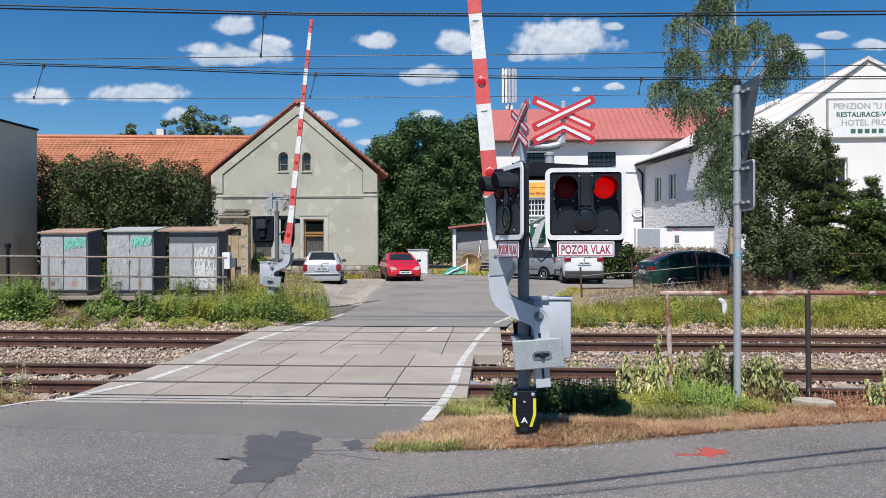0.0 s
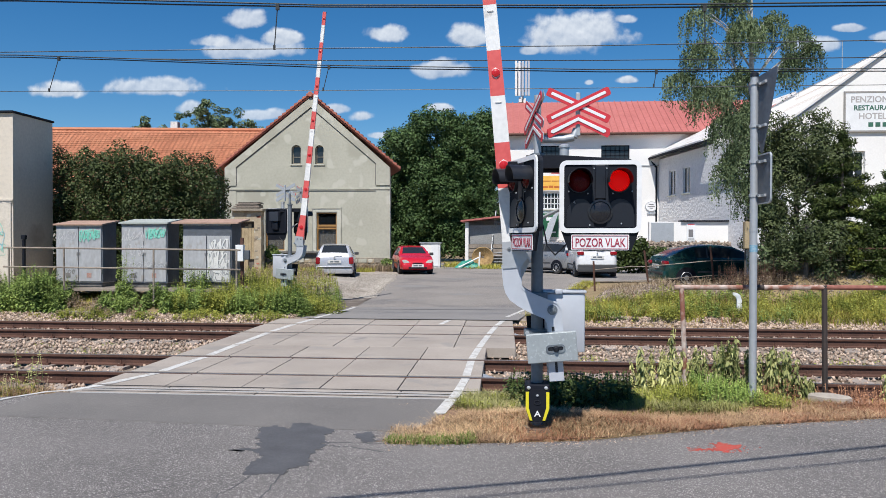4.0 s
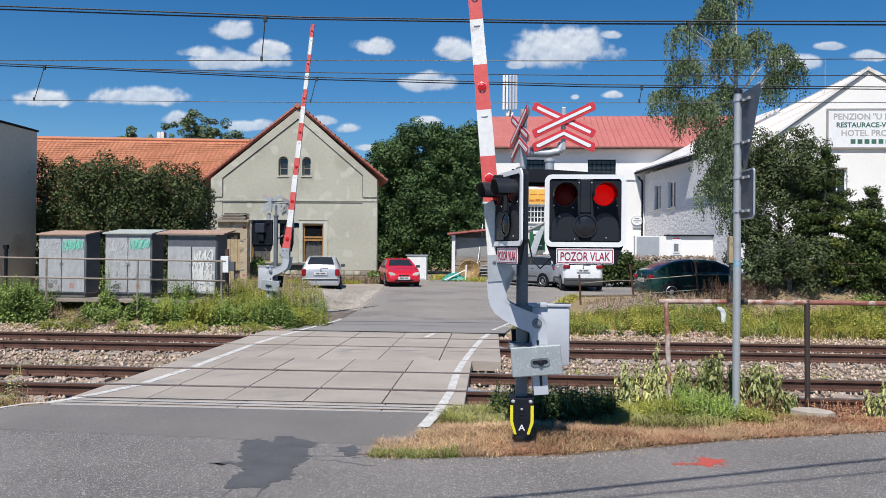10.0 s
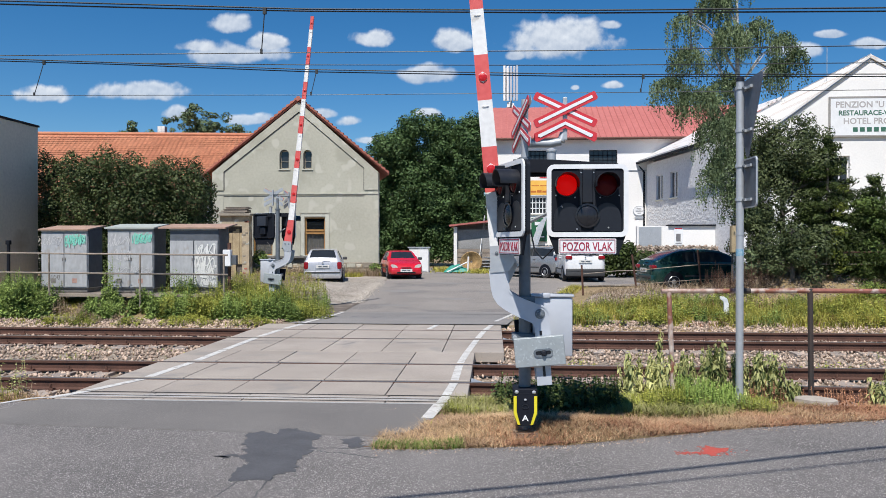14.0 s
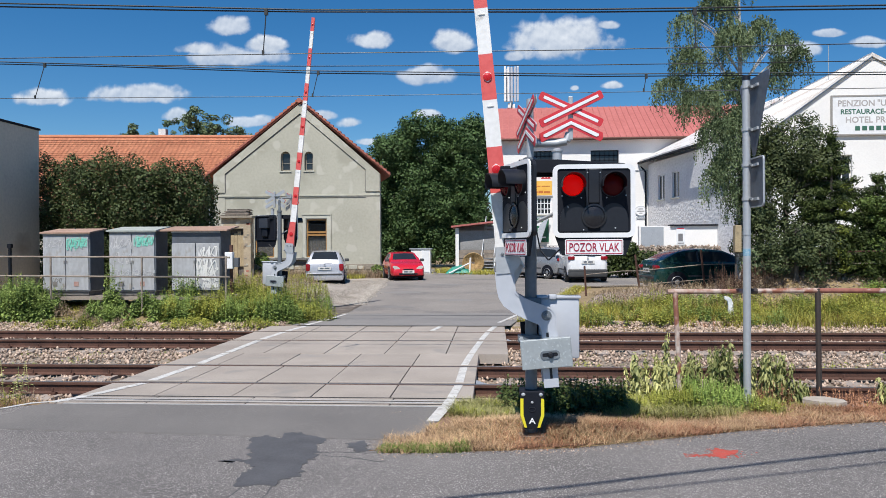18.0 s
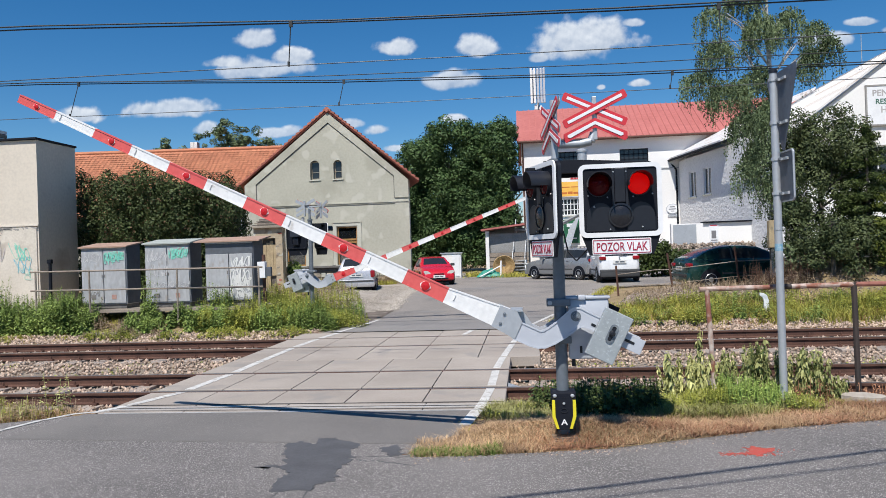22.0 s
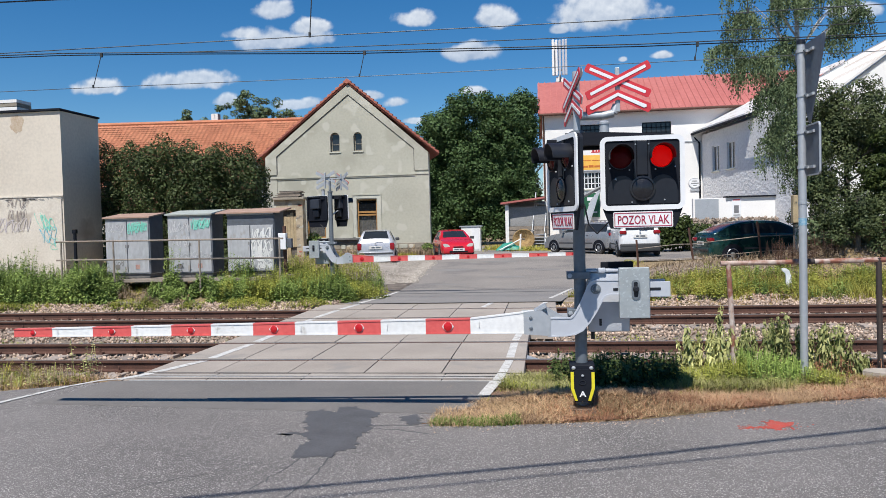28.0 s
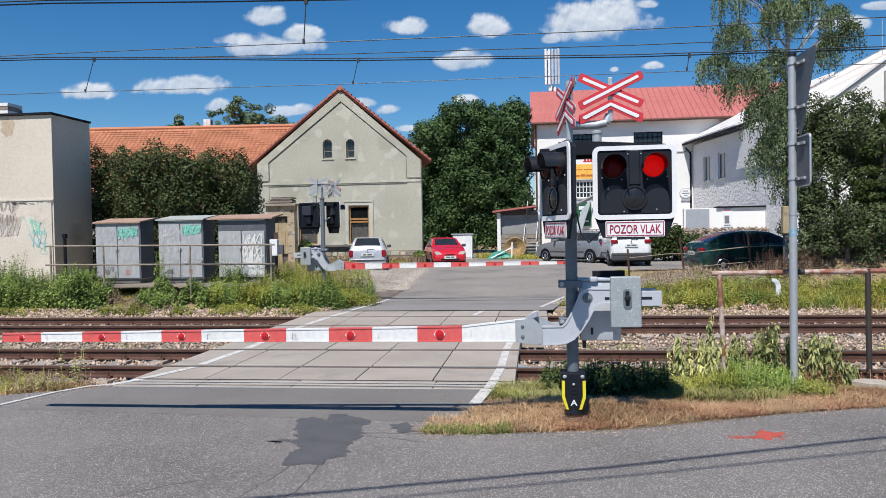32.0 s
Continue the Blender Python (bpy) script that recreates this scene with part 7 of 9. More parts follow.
# birch and its dark neighbours beyond the railing
def strands(name, lobes, n, drop, size, material, seed, per=26, long=1.9):
    """Hanging twigs: each starts in a lobe of the crown, arches out and falls, set with small leaves."""
    rng = np.random.default_rng(seed)
    lobes = np.array(lobes, float)
    w = lobes[:, 6]
    pick = rng.choice(len(lobes), n, p=w / w.sum())
    d = rng.normal(size=(n, 3))
    d /= np.linalg.norm(d, axis=1)[:, None]
    d[:, 2] = np.abs(d[:, 2]) * 0.9 - 0.25
    s0 = lobes[pick, :3] + d * lobes[pick, 3:6] * rng.uniform(0.35, 1.0, (n, 1))
    out = d.copy()
    out[:, 2] = 0
    length = drop * rng.uniform(0.35, 1.25, n)
    u = (np.arange(per) + 0.5) / per
    x = s0[:, None, :] + out[:, None, :] * (np.minimum(u * 2.2, 1.0) * 0.22)[None, :, None]
    x[:, :, 2] += np.where(u < 0.2, u * 0.25, 0.05 - (u - 0.2) * 1.2)[None, :] * length[:, None]
    x = x + rng.normal(size=x.shape) * np.array([0.045, 0.045, 0.03])
    tw = np.stack([x[:, 0], x[:, per // 3], x[:, -1]], 1)
    c = x.reshape(-1, 3)
    m = len(c)
    a = rng.normal(size=(m, 3)) * 0.7
    a[:, 2] -= 0.9
    a /= np.linalg.norm(a, axis=1)[:, None]
    b = np.cross(a, rng.normal(size=(m, 3)))
    b /= np.linalg.norm(b, axis=1)[:, None]
    s = size * rng.uniform(0.6, 1.35, m)[:, None]
    a, b = a * s * long, b * s
    v = np.stack([c - a * 0.5, c + b * 0.5 - a * 0.1, c + a * 0.5, c - b * 0.5 - a * 0.1], 1).reshape(-1, 3)
    r = np.array([0.005, 0, 0])
    tv = np.stack([tw[:, 0] - r, tw[:, 0] + r, tw[:, 1] + r, tw[:, 1] - r, tw[:, 2] + r * 0.5, tw[:, 2] - r * 0.5], 1).reshape(-1, 3)
    k = 4 * m + np.arange(n)[:, None] * 6
    f = np.concatenate([np.arange(4 * m).reshape(m, 4), k + np.array([[0, 1, 2, 3]]), k + np.array([[3, 2, 4, 5]])])
    return array_mesh(name, np.concatenate([v, tv]), f, material)


def hanging_tree(at, height, trunk_r, lobes, n, drop, size, material, bark, label, category, seed, per=26, limbs=1.0, long=1.9):
    t = thing("tree", label, category)
    rnd = random.Random(seed)
    b = Build()
    x, y, z = at
    b.tube((x, y, z - 0.1), (x + 0.06, y, z + height * 0.4), trunk_r * 1.2, trunk_r * 0.8, 12, caps=False).tube((x + 0.06, y, z + height * 0.4), (x, y, z + height), trunk_r * 0.8, trunk_r * 0.15, 10, caps=False)
    for lx, ly, lz, rx, ry, rz, _ in lobes:
        h = max(z + 1.0, min(lz - 0.8 * abs(lx - x) - 0.3, z + height * 0.9))
        p = Vector((x + 0.04, y, h))
        for j in range(3):
            q = Vector((lx + rnd.uniform(-0.6, 0.6) * rx, ly + rnd.uniform(-0.6, 0.6) * ry, lz + rnd.uniform(-0.2, 0.8) * rz))
            mid = p.lerp(q, 0.5) + Vector((0, 0, 0.15 * (q - p).length * limbs))
            b.tube(p, mid, trunk_r * 0.2, trunk_r * 0.12, 6, caps=False).tube(mid, q, trunk_r * 0.12, trunk_r * 0.04, 5, caps=False)
    part("trunk", b, bark, t)
    o = new("crown", strands("crown", lobes, n, drop, size, material, seed, per, long))
    o.parent = t
    return t


hanging_tree((7.35, 23.0, 0.5), 9.6, 0.13,
             [(5.75, 22.9, 8.5, 0.30, 0.5, 0.5, 0.35), (5.9, 22.9, 7.5, 0.45, 0.5, 0.6, 0.6), (5.3, 22.7, 6.6, 0.45, 0.4, 0.4, 0.45), (6.75, 23.2, 9.2, 0.38, 0.5, 0.8, 0.9), (7.3, 23.3, 10.0, 0.5, 0.6, 0.9, 0.9), (7.1, 22.8, 8.0, 0.45, 0.6, 0.7, 0.9),
              (8.0, 23.1, 8.3, 0.3, 0.5, 0.6, 0.6), (8.7, 23.0, 7.9, 0.3, 0.4, 0.4, 0.4), (9.1, 23.0, 7.5, 0.22, 0.3, 0.35, 0.3), (8.5, 23.0, 7.1, 0.2, 0.4, 0.5, 0.4), (6.1, 22.6, 6.2, 0.6, 0.5, 0.5, 0.8), (7.0, 22.8, 6.6, 0.4, 0.5, 0.6, 0.7),
              (6.6, 22.5, 5.3, 0.45, 0.5, 0.5, 1.0), (7.2, 22.6, 5.6, 0.35, 0.4, 0.5, 0.8), (6.9, 22.4, 4.4, 0.4, 0.4, 0.5, 1.0), (6.5, 22.4, 3.9, 0.3, 0.4, 0.4, 0.35), (7.2, 22.4, 3.4, 0.35, 0.4, 0.5, 0.5)],
             1750, 0.95, 0.039, BIRCH, BARK_BIRCH, "slender birch with hanging light green twigs", "tree", 140)
# airy broadleaf tree behind the sign pole
tree((8.75, 23.2, 0.6), 4.9, 0.10, clumps(210, 80, (7.6, 9.9, 22.4, 23.8, 2.3, 5.2), (0.24, 0.5)) + clumps(211, 34, (7.8, 10.2, 22.6, 23.6, 4.4, 5.7), (0.16, 0.32)) + clumps(212, 26, (7.1, 8.3, 22.2, 23.0, 1.5, 3.4), (0.2, 0.42)),
     40000, 0.046, GREY_SHRUB, BARK, "airy grey green broadleaf tree beside the birch", "tree", 213, droop=0.3, depth=3, first=0.2)


def spruce(at, height, reach, tiers, n, label, seed):
    """Conifer: a straight trunk with tiers of flat drooping boughs, set with short needled twigs."""
    rnd = random.Random(seed)
    t = thing("tree", label, "tree", "conifers")
    x, y, z = at
    wood = Build().tube((x, y, z - 0.1), (x, y, z + height), 0.09, 0.015, 9, caps=False)
    balls = []
    for k in range(tiers):
        u = k / (tiers - 1)
        h, ln = z + 0.35 + (height - 0.45) * u, reach * (1 - u) ** 0.75 + 0.12
        for q in range(max(5, round(12 * (1 - u)) + 4)):
            a = rnd.uniform(0, 2 * math.pi)
            far = ln * rnd.uniform(0.7, 1.1)
            tip = Vector((x + far * math.cos(a), y + far * math.sin(a), h - 0.22 * far + rnd.uniform(-0.22, 0.22)))
            wood.tube((x, y, h), tip, 0.018, 0.006, 5, caps=False)
            for v in (0.35, 0.55, 0.75, 0.95):
                p = Vector((x, y, h)).lerp(tip, v)
                balls.append((p.x, p.y, p.z - 0.05, 0.13 + 0.16 * ln, 0.13 + 0.16 * ln, 0.14))
    part("trunk", wood, BARK, t)
    o = new("crown", leaf_mesh("crown", balls, n, 0.034, SPRUCE, seed, 0.35, 0.2, 3.0, 0.7))
    o.parent = t
    return t


spruce((9.7, 22.3, 0.5), 4.5, 1.35, 14, 46000, "dark green spruce with drooping boughs in the grass bank", 143)
spruce((10.75, 21.8, 0.5), 3.25, 1.2, 11, 34000, "smaller dark green spruce beside the tall one", 144)
spruce((12.15, 21.6, 0.5), 3.7, 1.2, 11, 34000, "dark green spruce at the edge of the bank", 145)
tree((10.9, 23.4, 0.6), 1.7, 0.06, clumps(190, 30, (9.0, 13.2, 22.9, 24.2, 0.7, 2.1), (0.3, 0.5)), 9000, 0.055, SPRUCE, BARK, "dark undergrowth behind the rusty fence", "shrub", 191, droop=0.3)
tree((11.8, 24.7, 0.5), 2.8, 0.09, clumps(192, 40, (11.0, 13.8, 24.2, 25.2, 1.0, 3.3), (0.25, 0.45)), 13000, 0.055, SPRUCE, BARK, "dark bush behind the spruces", "shrub", 193, droop=0.3)
tree((9.42, 21.25, 0.7), 1.9, 0.03, clumps(194, 16, (9.28, 9.62, 20.95, 21.2, 1.1, 3.4), (0.10, 0.2)), 900, 0.045, IVY_PALE, BARK, "yellow green vine climbing before the spruces", "vine", 195, droop=0.4)
tree((10.9, 21.35, 0.8), 2.0, 0.04, clumps(196, 40, (10.2, 12.0, 20.95, 21.3, 1.1, 3.3), (0.14, 0.3)), 3600, 0.045, IVY, BARK, "green climbing shrub over the dark bushes", "shrub", 197, droop=0.4)
tree((8.3, 21.3, 0.6), 2.0, 0.06, clumps(160, 26, (7.6, 9.4, 20.9, 21.7, 1.0, 2.3), (0.18, 0.36)), 6500, 0.045, GREY_SHRUB, BARK, "grey green shrub before the dark evergreen", "shrub", 161, droop=0.3)
tree((8.0, 22.4, 0.6), 1.6, 0.06, clumps(146, 14, (7.5, 8.6, 22.0, 22.6, 0.8, 1.7), (0.2, 0.4)), 3500, 0.05, BIRCH, BARK, "low leafy shrub under the birch", "shrub", 147, droop=0.4)
tree((6.5, 36.6, 0.2), 1.8, 0.06, clumps(148, 26, (5.3, 7.6, 36, 37.4, 0.6, 1.7), (0.3, 0.6)), 6000, 0.10, SPRUCE, BARK, "round green garden shrub beside the parked cars", "shrub", 149)
tree((-5.55, 37.4, 0.2), 0.8, 0.03, clumps(150, 7, (-5.8, -5.3, 37.0, 37.6, 0.35, 0.75), (0.15, 0.28)), 900, 0.08, WEED, BARK, "small bush at the corner of the old house", "shrub", 151)
tree((-12.9, 37.2, 0.2), 1.6, 0.03, clumps(152, 8, (-12.0, -11.3, 36.9, 37.6, 0.5, 1.4), (0.2, 0.35)), 1400, 0.07, WEED, BARK, "small bush before the plastered wall", "shrub", 153)


def scatter(seed, n, x0, x1, y0, y1, keep=None):
    r2 = np.random.default_rng(seed)
    pts = np.stack([r2.uniform(x0, x1, n), r2.uniform(y0, y1, n)], 1)
    if keep:
        pts = np.array([p for p in pts if keep(p[0], p[1])])
    return pts


def street_y(x):
    for (xa, ya), (xb, yb) in zip(STREET_EDGE[5:], STREET_EDGE[6:]):
        if xa <= x <= xb:
            return ya + (yb - ya) * (x - xa) / (xb - xa)
    return 8.4


def on_verge(x, y):
    if x < -0.66 and y > 7.3:
        return False
    if x < -0.12 and y > 8.62 or x < -0.4 and y > 7.6:
        return False
    return y > street_y(x) + 0.03 * noise.noise(Vector((x * 9, 0, 0))) - 0.02


def patchy(x, y, s=0.8):
    return noise.noise(Vector((x * s, y * s, 3.3)))


verge = scatter(1, 120000, -1.1, 9.0, 6.72, 9.35, on_verge)
straw = [p for k, p in enumerate(verge) if patchy(*p, 1.3) + 0.25 * math.sin(k) - 0.10 * (p[0] - 2.2) > 0.06]
stuff("dry_grass", grass_mesh("dry_grass", straw, 0.05, 0.0024, GRASS_STRAW, 2, 2.4, sink=0.004), "short straw-coloured dry grass on the verge", "grass")
stuff("dry_grass", grass_mesh("dry_grass", [p for k, p in enumerate(verge) if patchy(*p, 1.3) + 0.25 * math.sin(k) - 0.10 * (p[0] - 2.2) <= 0.14], 0.046, 0.0025, GRASS_DRY, 82, 2.2, sink=0.004), "reddish brown withered grass on the verge", "grass")
stuff("verge_grass", grass_mesh("verge_grass", [p for p in scatter(3, 16000, -1.0, 9.0, 7.2, 9.4, on_verge) if p[1] > street_y(p[0]) + 0.75 and patchy(p[0], p[1], 1.5) > 0.08], 0.07, 0.004, GRASS_YELLOW, 4, 1.2, sink=0.004), "yellow green grass along the verge", "grass")
stuff("green_tuft", grass_mesh("green_tuft", [p for p in scatter(5, 2600, -1.02, -0.2, 6.74, 7.2, on_verge) if (p[1] - street_y(p[0])) < 0.22], 0.05, 0.004, GRASS, 6, 0.9, sink=0.004), "fresh green grass tuft at the kerbless road edge", "grass")
stuff("left_grass", grass_mesh("left_grass", [(x, y, 0.5 + max(0, -5.4 - x) * 0.6) for x, y in scatter(7, 1700, -8.2, -5.5, 7.4, 9.3) if y > 8.45 + 0.52 * (x + 5.75) and patchy(x, y, 2.0) > -0.1], 0.17, 0.004, GRASS_YELLOW, 8, 0.8), "dry yellow grass beside the crossing panels", "grass")
stuff("left_grass", grass_mesh("left_grass", [p for p in scatter(27, 14000, -8.5, -5.45, 7.4, 9.25) if p[1] > 8.45 + 0.52 * (p[0] + 5.75)], 0.085, 0.0028, GRASS_STRAW, 28, 1.5), "short dry straw-coloured grass beside the crossing panels", "grass")
stuff("low_weeds", weeds_mesh("low_weeds", [(x, y, 0.5 + abs(patchy(x, y, 2.5))) for x, y in scatter(64, 320, -8.4, -5.7, 7.6, 9.25) if y > 8.55 + 0.52 * (x + 5.75) and patchy(x, y, 2.0) > -0.2], 0.2, 0.032, WEED_WILT, 65, 0.4, 26), "low yellow green weeds beside the crossing panels", "weeds")
stuff("low_weeds", weeds_mesh("low_weeds", [(x, y, 0.5 + abs(patchy(x, y, 2.5))) for x, y in scatter(89, 520, -9.2, -5.55, 7.6, 9.3) if y > 8.5 + 0.52 * (x + 5.75)], 0.24, 0.032, GRASS_DEAD, 90, 0.3, 26), "dry brown weeds beside the crossing panels", "weeds")
stuff("low_weeds", weeds_mesh("low_weeds", [(x, y, 0.5 + abs(patchy(x, y, 2.5))) for x, y in scatter(91, 420, -9.2, -5.6, 7.9, 9.3) if y > 8.6 + 0.52 * (x + 5.75) and patchy(x, y, 1.4) > -0.2], 0.22, 0.03, WEED_YELLOW, 92, 0.3, 26), "yellow green weeds beside the crossing panels", "weeds")
stuff("tall_weeds", weeds_mesh("tall_weeds", [(x, y, 0.6) for x, y in scatter(9, 6, -6.2, -5.75, 8.85, 9.25)], 0.8, 0.06, WEED_WILT, 10, 0.2, 24), "tall yellow green weeds at the end of the panels", "weeds")
lush = [p for p in scatter(61, 7000, -0.5, 0.3, 7.75, 8.75) if p[0] > -0.40 + (p[1] - 8.6) * 0.12 and patchy(p[0], p[1], 3.0) > -0.12 and p[1] > 7.9 + 0.5 * patchy(p[0], p[1], 2.2)] + [p for p in scatter(62, 9000, 1.2, 3.1, 8.1, 8.85) if p[1] > 8.22 + 0.7 * patchy(p[0], p[1], 2.0) + 0.12 * max(0.0, p[0] - 2.0)]
stuff("verge_grass", grass_mesh("verge_grass", lush, 0.105, 0.0034, GRASS_PALE, 63, 1.2, sink=0.006), "taller yellow green grass round the signal post", "grass")
stuff("low_weeds", weeds_mesh("low_weeds", [(x, y, 0.5 + 0.7 * abs(patchy(x, y, 3))) for x, y in lush[::28]], 0.17, 0.03, WEED_YELLOW, 87, 0.5, 18), "low yellow green tufts round the signal post", "weeds")
# weeds round the railing
def wilting(name, stalks, leaf, material, seed, per=110):
    """Tall stalks whose long leaves stick out a little and then hang down in bunches."""
    rng = np.random.default_rng(seed)
    verts, faces = [], []
    for x, y, h in stalks:
        z0 = ground_z(x, y) - 0.03
        lx, ly = rng.normal(size=2) * 0.05 * h
        nod = rng.uniform(0.75, 1.0)
        for i in range(per):
            u = 0.10 + 0.90 * (i // 3 * 3 + rng.uniform(0, 0.8)) / per
            c = np.array([x + lx * u, y + ly * u, z0 + h * u])
            a = rng.uniform(0, 2 * np.pi)
            s = leaf * (1.2 - 0.5 * u) * rng.uniform(0.45, 1.5)
            out = np.array([math.cos(a), math.sin(a), 0.0])
            side = np.array([-math.sin(a), math.cos(a), rng.normal() * 0.6]) * s * rng.uniform(0.07, 0.19)
            m = c + out * s * rng.uniform(0.25, 0.5) + np.array([0, 0, s * rng.uniform(-0.2, 0.2)])
            e = m + out * s * rng.uniform(-0.1, 0.45) + side * rng.normal() + np.array([0, 0, -s * nod * rng.uniform(0.55, 1.0)])
            n = len(verts)
            verts += [c, m + side, m - side, m * 0.45 + e * 0.55 + side * 0.8, m * 0.45 + e * 0.55 - side * 0.8, e]
            faces += [(n, n + 1, n + 2, n), (n + 1, n + 3, n + 4, n + 2), (n + 3, n + 5, n + 4, n + 3)]
        n = len(verts)
        verts += [np.array([x - 0.005, y, z0]), np.array([x + 0.005, y, z0]), np.array([x + lx + 0.003, y + ly, z0 + h]), np.array([x + lx - 0.003, y + ly, z0 + h])]
        faces.append((n, n + 1, n + 2, n + 3))
    quads = np.array([f for f in faces if f[0] != f[3]])
    tris = np.array([f[:3] for f in faces if f[0] == f[3]])
    b = Build()
    b.v, b.f = [tuple(v) for v in verts], [tuple(int(k) for k in f) for f in (*quads, *tris)]
    me = bpy.data.meshes.new(name)
    me.from_pydata(b.v, [], b.f)
    me.materials.append(material)
    return me


r3 = random.Random(8)
for x0, x1, top, count in ((1.62, 2.1, 0.70, 13), (2.0, 2.05, 0.92, 2), (2.25, 2.44, 0.72, 6), (2.58, 2.88, 0.86, 11), (2.94, 3.0, 0.84, 3), (3.08, 3.48, 0.74, 14), (3.5, 3.75, 0.42, 6), (4.58, 4.66, 0.52, 3)):
    stuff("tall_weeds", wilting("tall_weeds", [(r3.uniform(x0, x1), r3.uniform(9.0, 9.35), top * r3.uniform(0.75, 1.05)) for _ in range(round(count * 1.4))], 0.088, WEED_WILT, int(x0 * 100)), "tall wilting weeds with hanging leaves at the railing", "weeds")
pts = [(x, y, 0.45 + 0.6 * math.exp(-((x - 2.3) / 0.6) ** 2)) for x, y in scatter(13, 420, 1.35, 3.2, 8.45, 9.1)]
stuff("low_weeds", weeds_mesh("low_weeds", [p for p in pts if 2.2 < p[0] < 2.9], 0.34, 0.035, WEED_FRESH, 14, 0.35, 34), "bushy fresh green weeds below the railing", "weeds")
stuff("low_weeds", weeds_mesh("low_weeds", [p for p in pts if not 2.3 < p[0] < 2.8], 0.25, 0.035, WEED_YELLOW, 74, 0.4, 30), "bushy yellow green weeds below the railing", "weeds")
pts = [(x, y, 1.0) for x, y in scatter(15, 330, 0.12, 1.5, 8.0, 9.25) if y > 8.05 + 0.5 * abs(x - 0.75)]
# shadow of post and boards is painted into these darker leaves
stuff("low_weeds", weeds_mesh("low_weeds", pts, 0.34, 0.075, WEED_SHADE, 16, 0.6, 20), "green weeds behind the signal post, darkened for the shade there", "weeds")
pts = [(x, y, 1.0) for x, y in scatter(17, 330, 3.1, 6.0, 8.75, 9.5) if y > 8.85 + 0.12 * (x - 3) and (not 3.5 < x < 4.15 or y > 9.22)]
stuff("low_weeds", weeds_mesh("low_weeds", pts, 0.30, 0.038, GRASS_DRY, 18, 0.8, 26), "withered brown weeds at the railing", "weeds")
# far side: nettles, grass bank
TOPS = ((-17, 1.2), (-13.76, 1.2), (-13.2, 1.1), (-12.95, 0.8), (-12.6, 0.85), (-12.1, 1.3), (-11.7, 1.15), (-11.3, 0.95), (-11.0, 0.55), (-10.9, 0.15), (-10.1, 0.15), (-10.0, 0.5), (-9.6, 0.9), (-9.3, 0.5), (-9.1, 0.2), (-8.9, 0.6),
        (-8.5, 0.75), (-8.0, 0.75), (-7.2, 0.8), (-6.5, 0.85), (-5.8, 1.1), (-5.2, 0.85), (-4.6, 0.55), (-4.2, 0.3))


def nettle_top(x, y):
    return max(0.12, float(np.interp(x, [q[0] for q in TOPS], [q[1] for q in TOPS])) * (0.82 + 0.35 * noise.noise(Vector((x * 2.2, y * 2, 1.0)))))


pts = [(x, y, nettle_top(x, y) * (0.7 + 0.6 * abs(patchy(x, y, 2.4)))) for x, y in scatter(19, 3400, -17, -4.5, 17.75, 18.6) if x < -4.6 + (18.6 - y) * 0.3 and nettle_top(x, y) > 0.3 and patchy(x, y, 2.4) > -0.22]
dense = [(x, y, nettle_top(x, y) * (0.6 + 0.45 * abs(patchy(x, y, 2.4)))) for x, y in scatter(18, 900, -16, -11.0, 17.8, 18.7) if nettle_top(x, y) > 0.3]
stuff("nettles", weeds_mesh("nettles", dense, 1.1, 0.075, WEED, 88, 0.6, 36), "dense green nettles before the plastered building", "weeds")
stuff("nettles", weeds_mesh("nettles", [p for p in pts if p[0] < -8.0 and patchy(p[0], p[1], 1.7) > -0.3], 1.05, 0.085, WEED, 20, 0.75, 34), "thick green nettles before the cabinets", "weeds")
stuff("nettles", weeds_mesh("nettles", [p for p in pts if p[0] >= -8.0 and patchy(p[0], p[1], 1.1) < 0.02], 1.0, 0.075, WEED, 23, 0.5, 26), "green weeds beside the far barrier", "weeds")
stuff("nettles", weeds_mesh("nettles", [p for p in pts if p[0] >= -8.0 and patchy(p[0], p[1], 1.1) > -0.08], 1.05, 0.068, WEED_YELLOW, 21, 0.45, 26), "yellow green weeds beside the far barrier", "weeds")
stuff("nettles", weeds_mesh("nettles", [(x, y, 0.35 + 0.9 * abs(patchy(x, y, 1.9))) for x, y in scatter(29, 900, -8.6, -3.9, 18.2, 21.0) if x < -4.15 + (19.2 - y) * 0.55], 0.75, 0.07, WEED_YELLOW, 22, 0.45, 20), "yellow green weeds round the far barrier foot", "weeds")
edge_x = ((19.2, -4.35), (22.9, -4.9), (26.9, -5.95), (31.9, -8.0))
yard = [(x, y, 0.45 + 0.8 * abs(patchy(x, y, 1.6))) for x, y in scatter(53, 2300, -11, -4.3, 19.5, 31.5) if -3.2 < x - float(np.interp(y, [q[0] for q in edge_x], [q[1] for q in edge_x])) < -0.25 * abs(patchy(x, y, 0.9))]
stuff("yard_weeds", weeds_mesh("yard_weeds", [p for p in yard if patchy(p[0], p[1], 0.8) > -0.1], 0.62, 0.07, WEED_YELLOW, 54, 0.45, 20), "yellow green weeds along the parking strip", "weeds")
stuff("yard_weeds", weeds_mesh("yard_weeds", [p for p in yard if patchy(p[0], p[1], 0.8) < 0.02], 0.52, 0.055, GRASS_DEAD, 55, 0.3, 20), "withered brown weeds along the parking strip", "weeds")
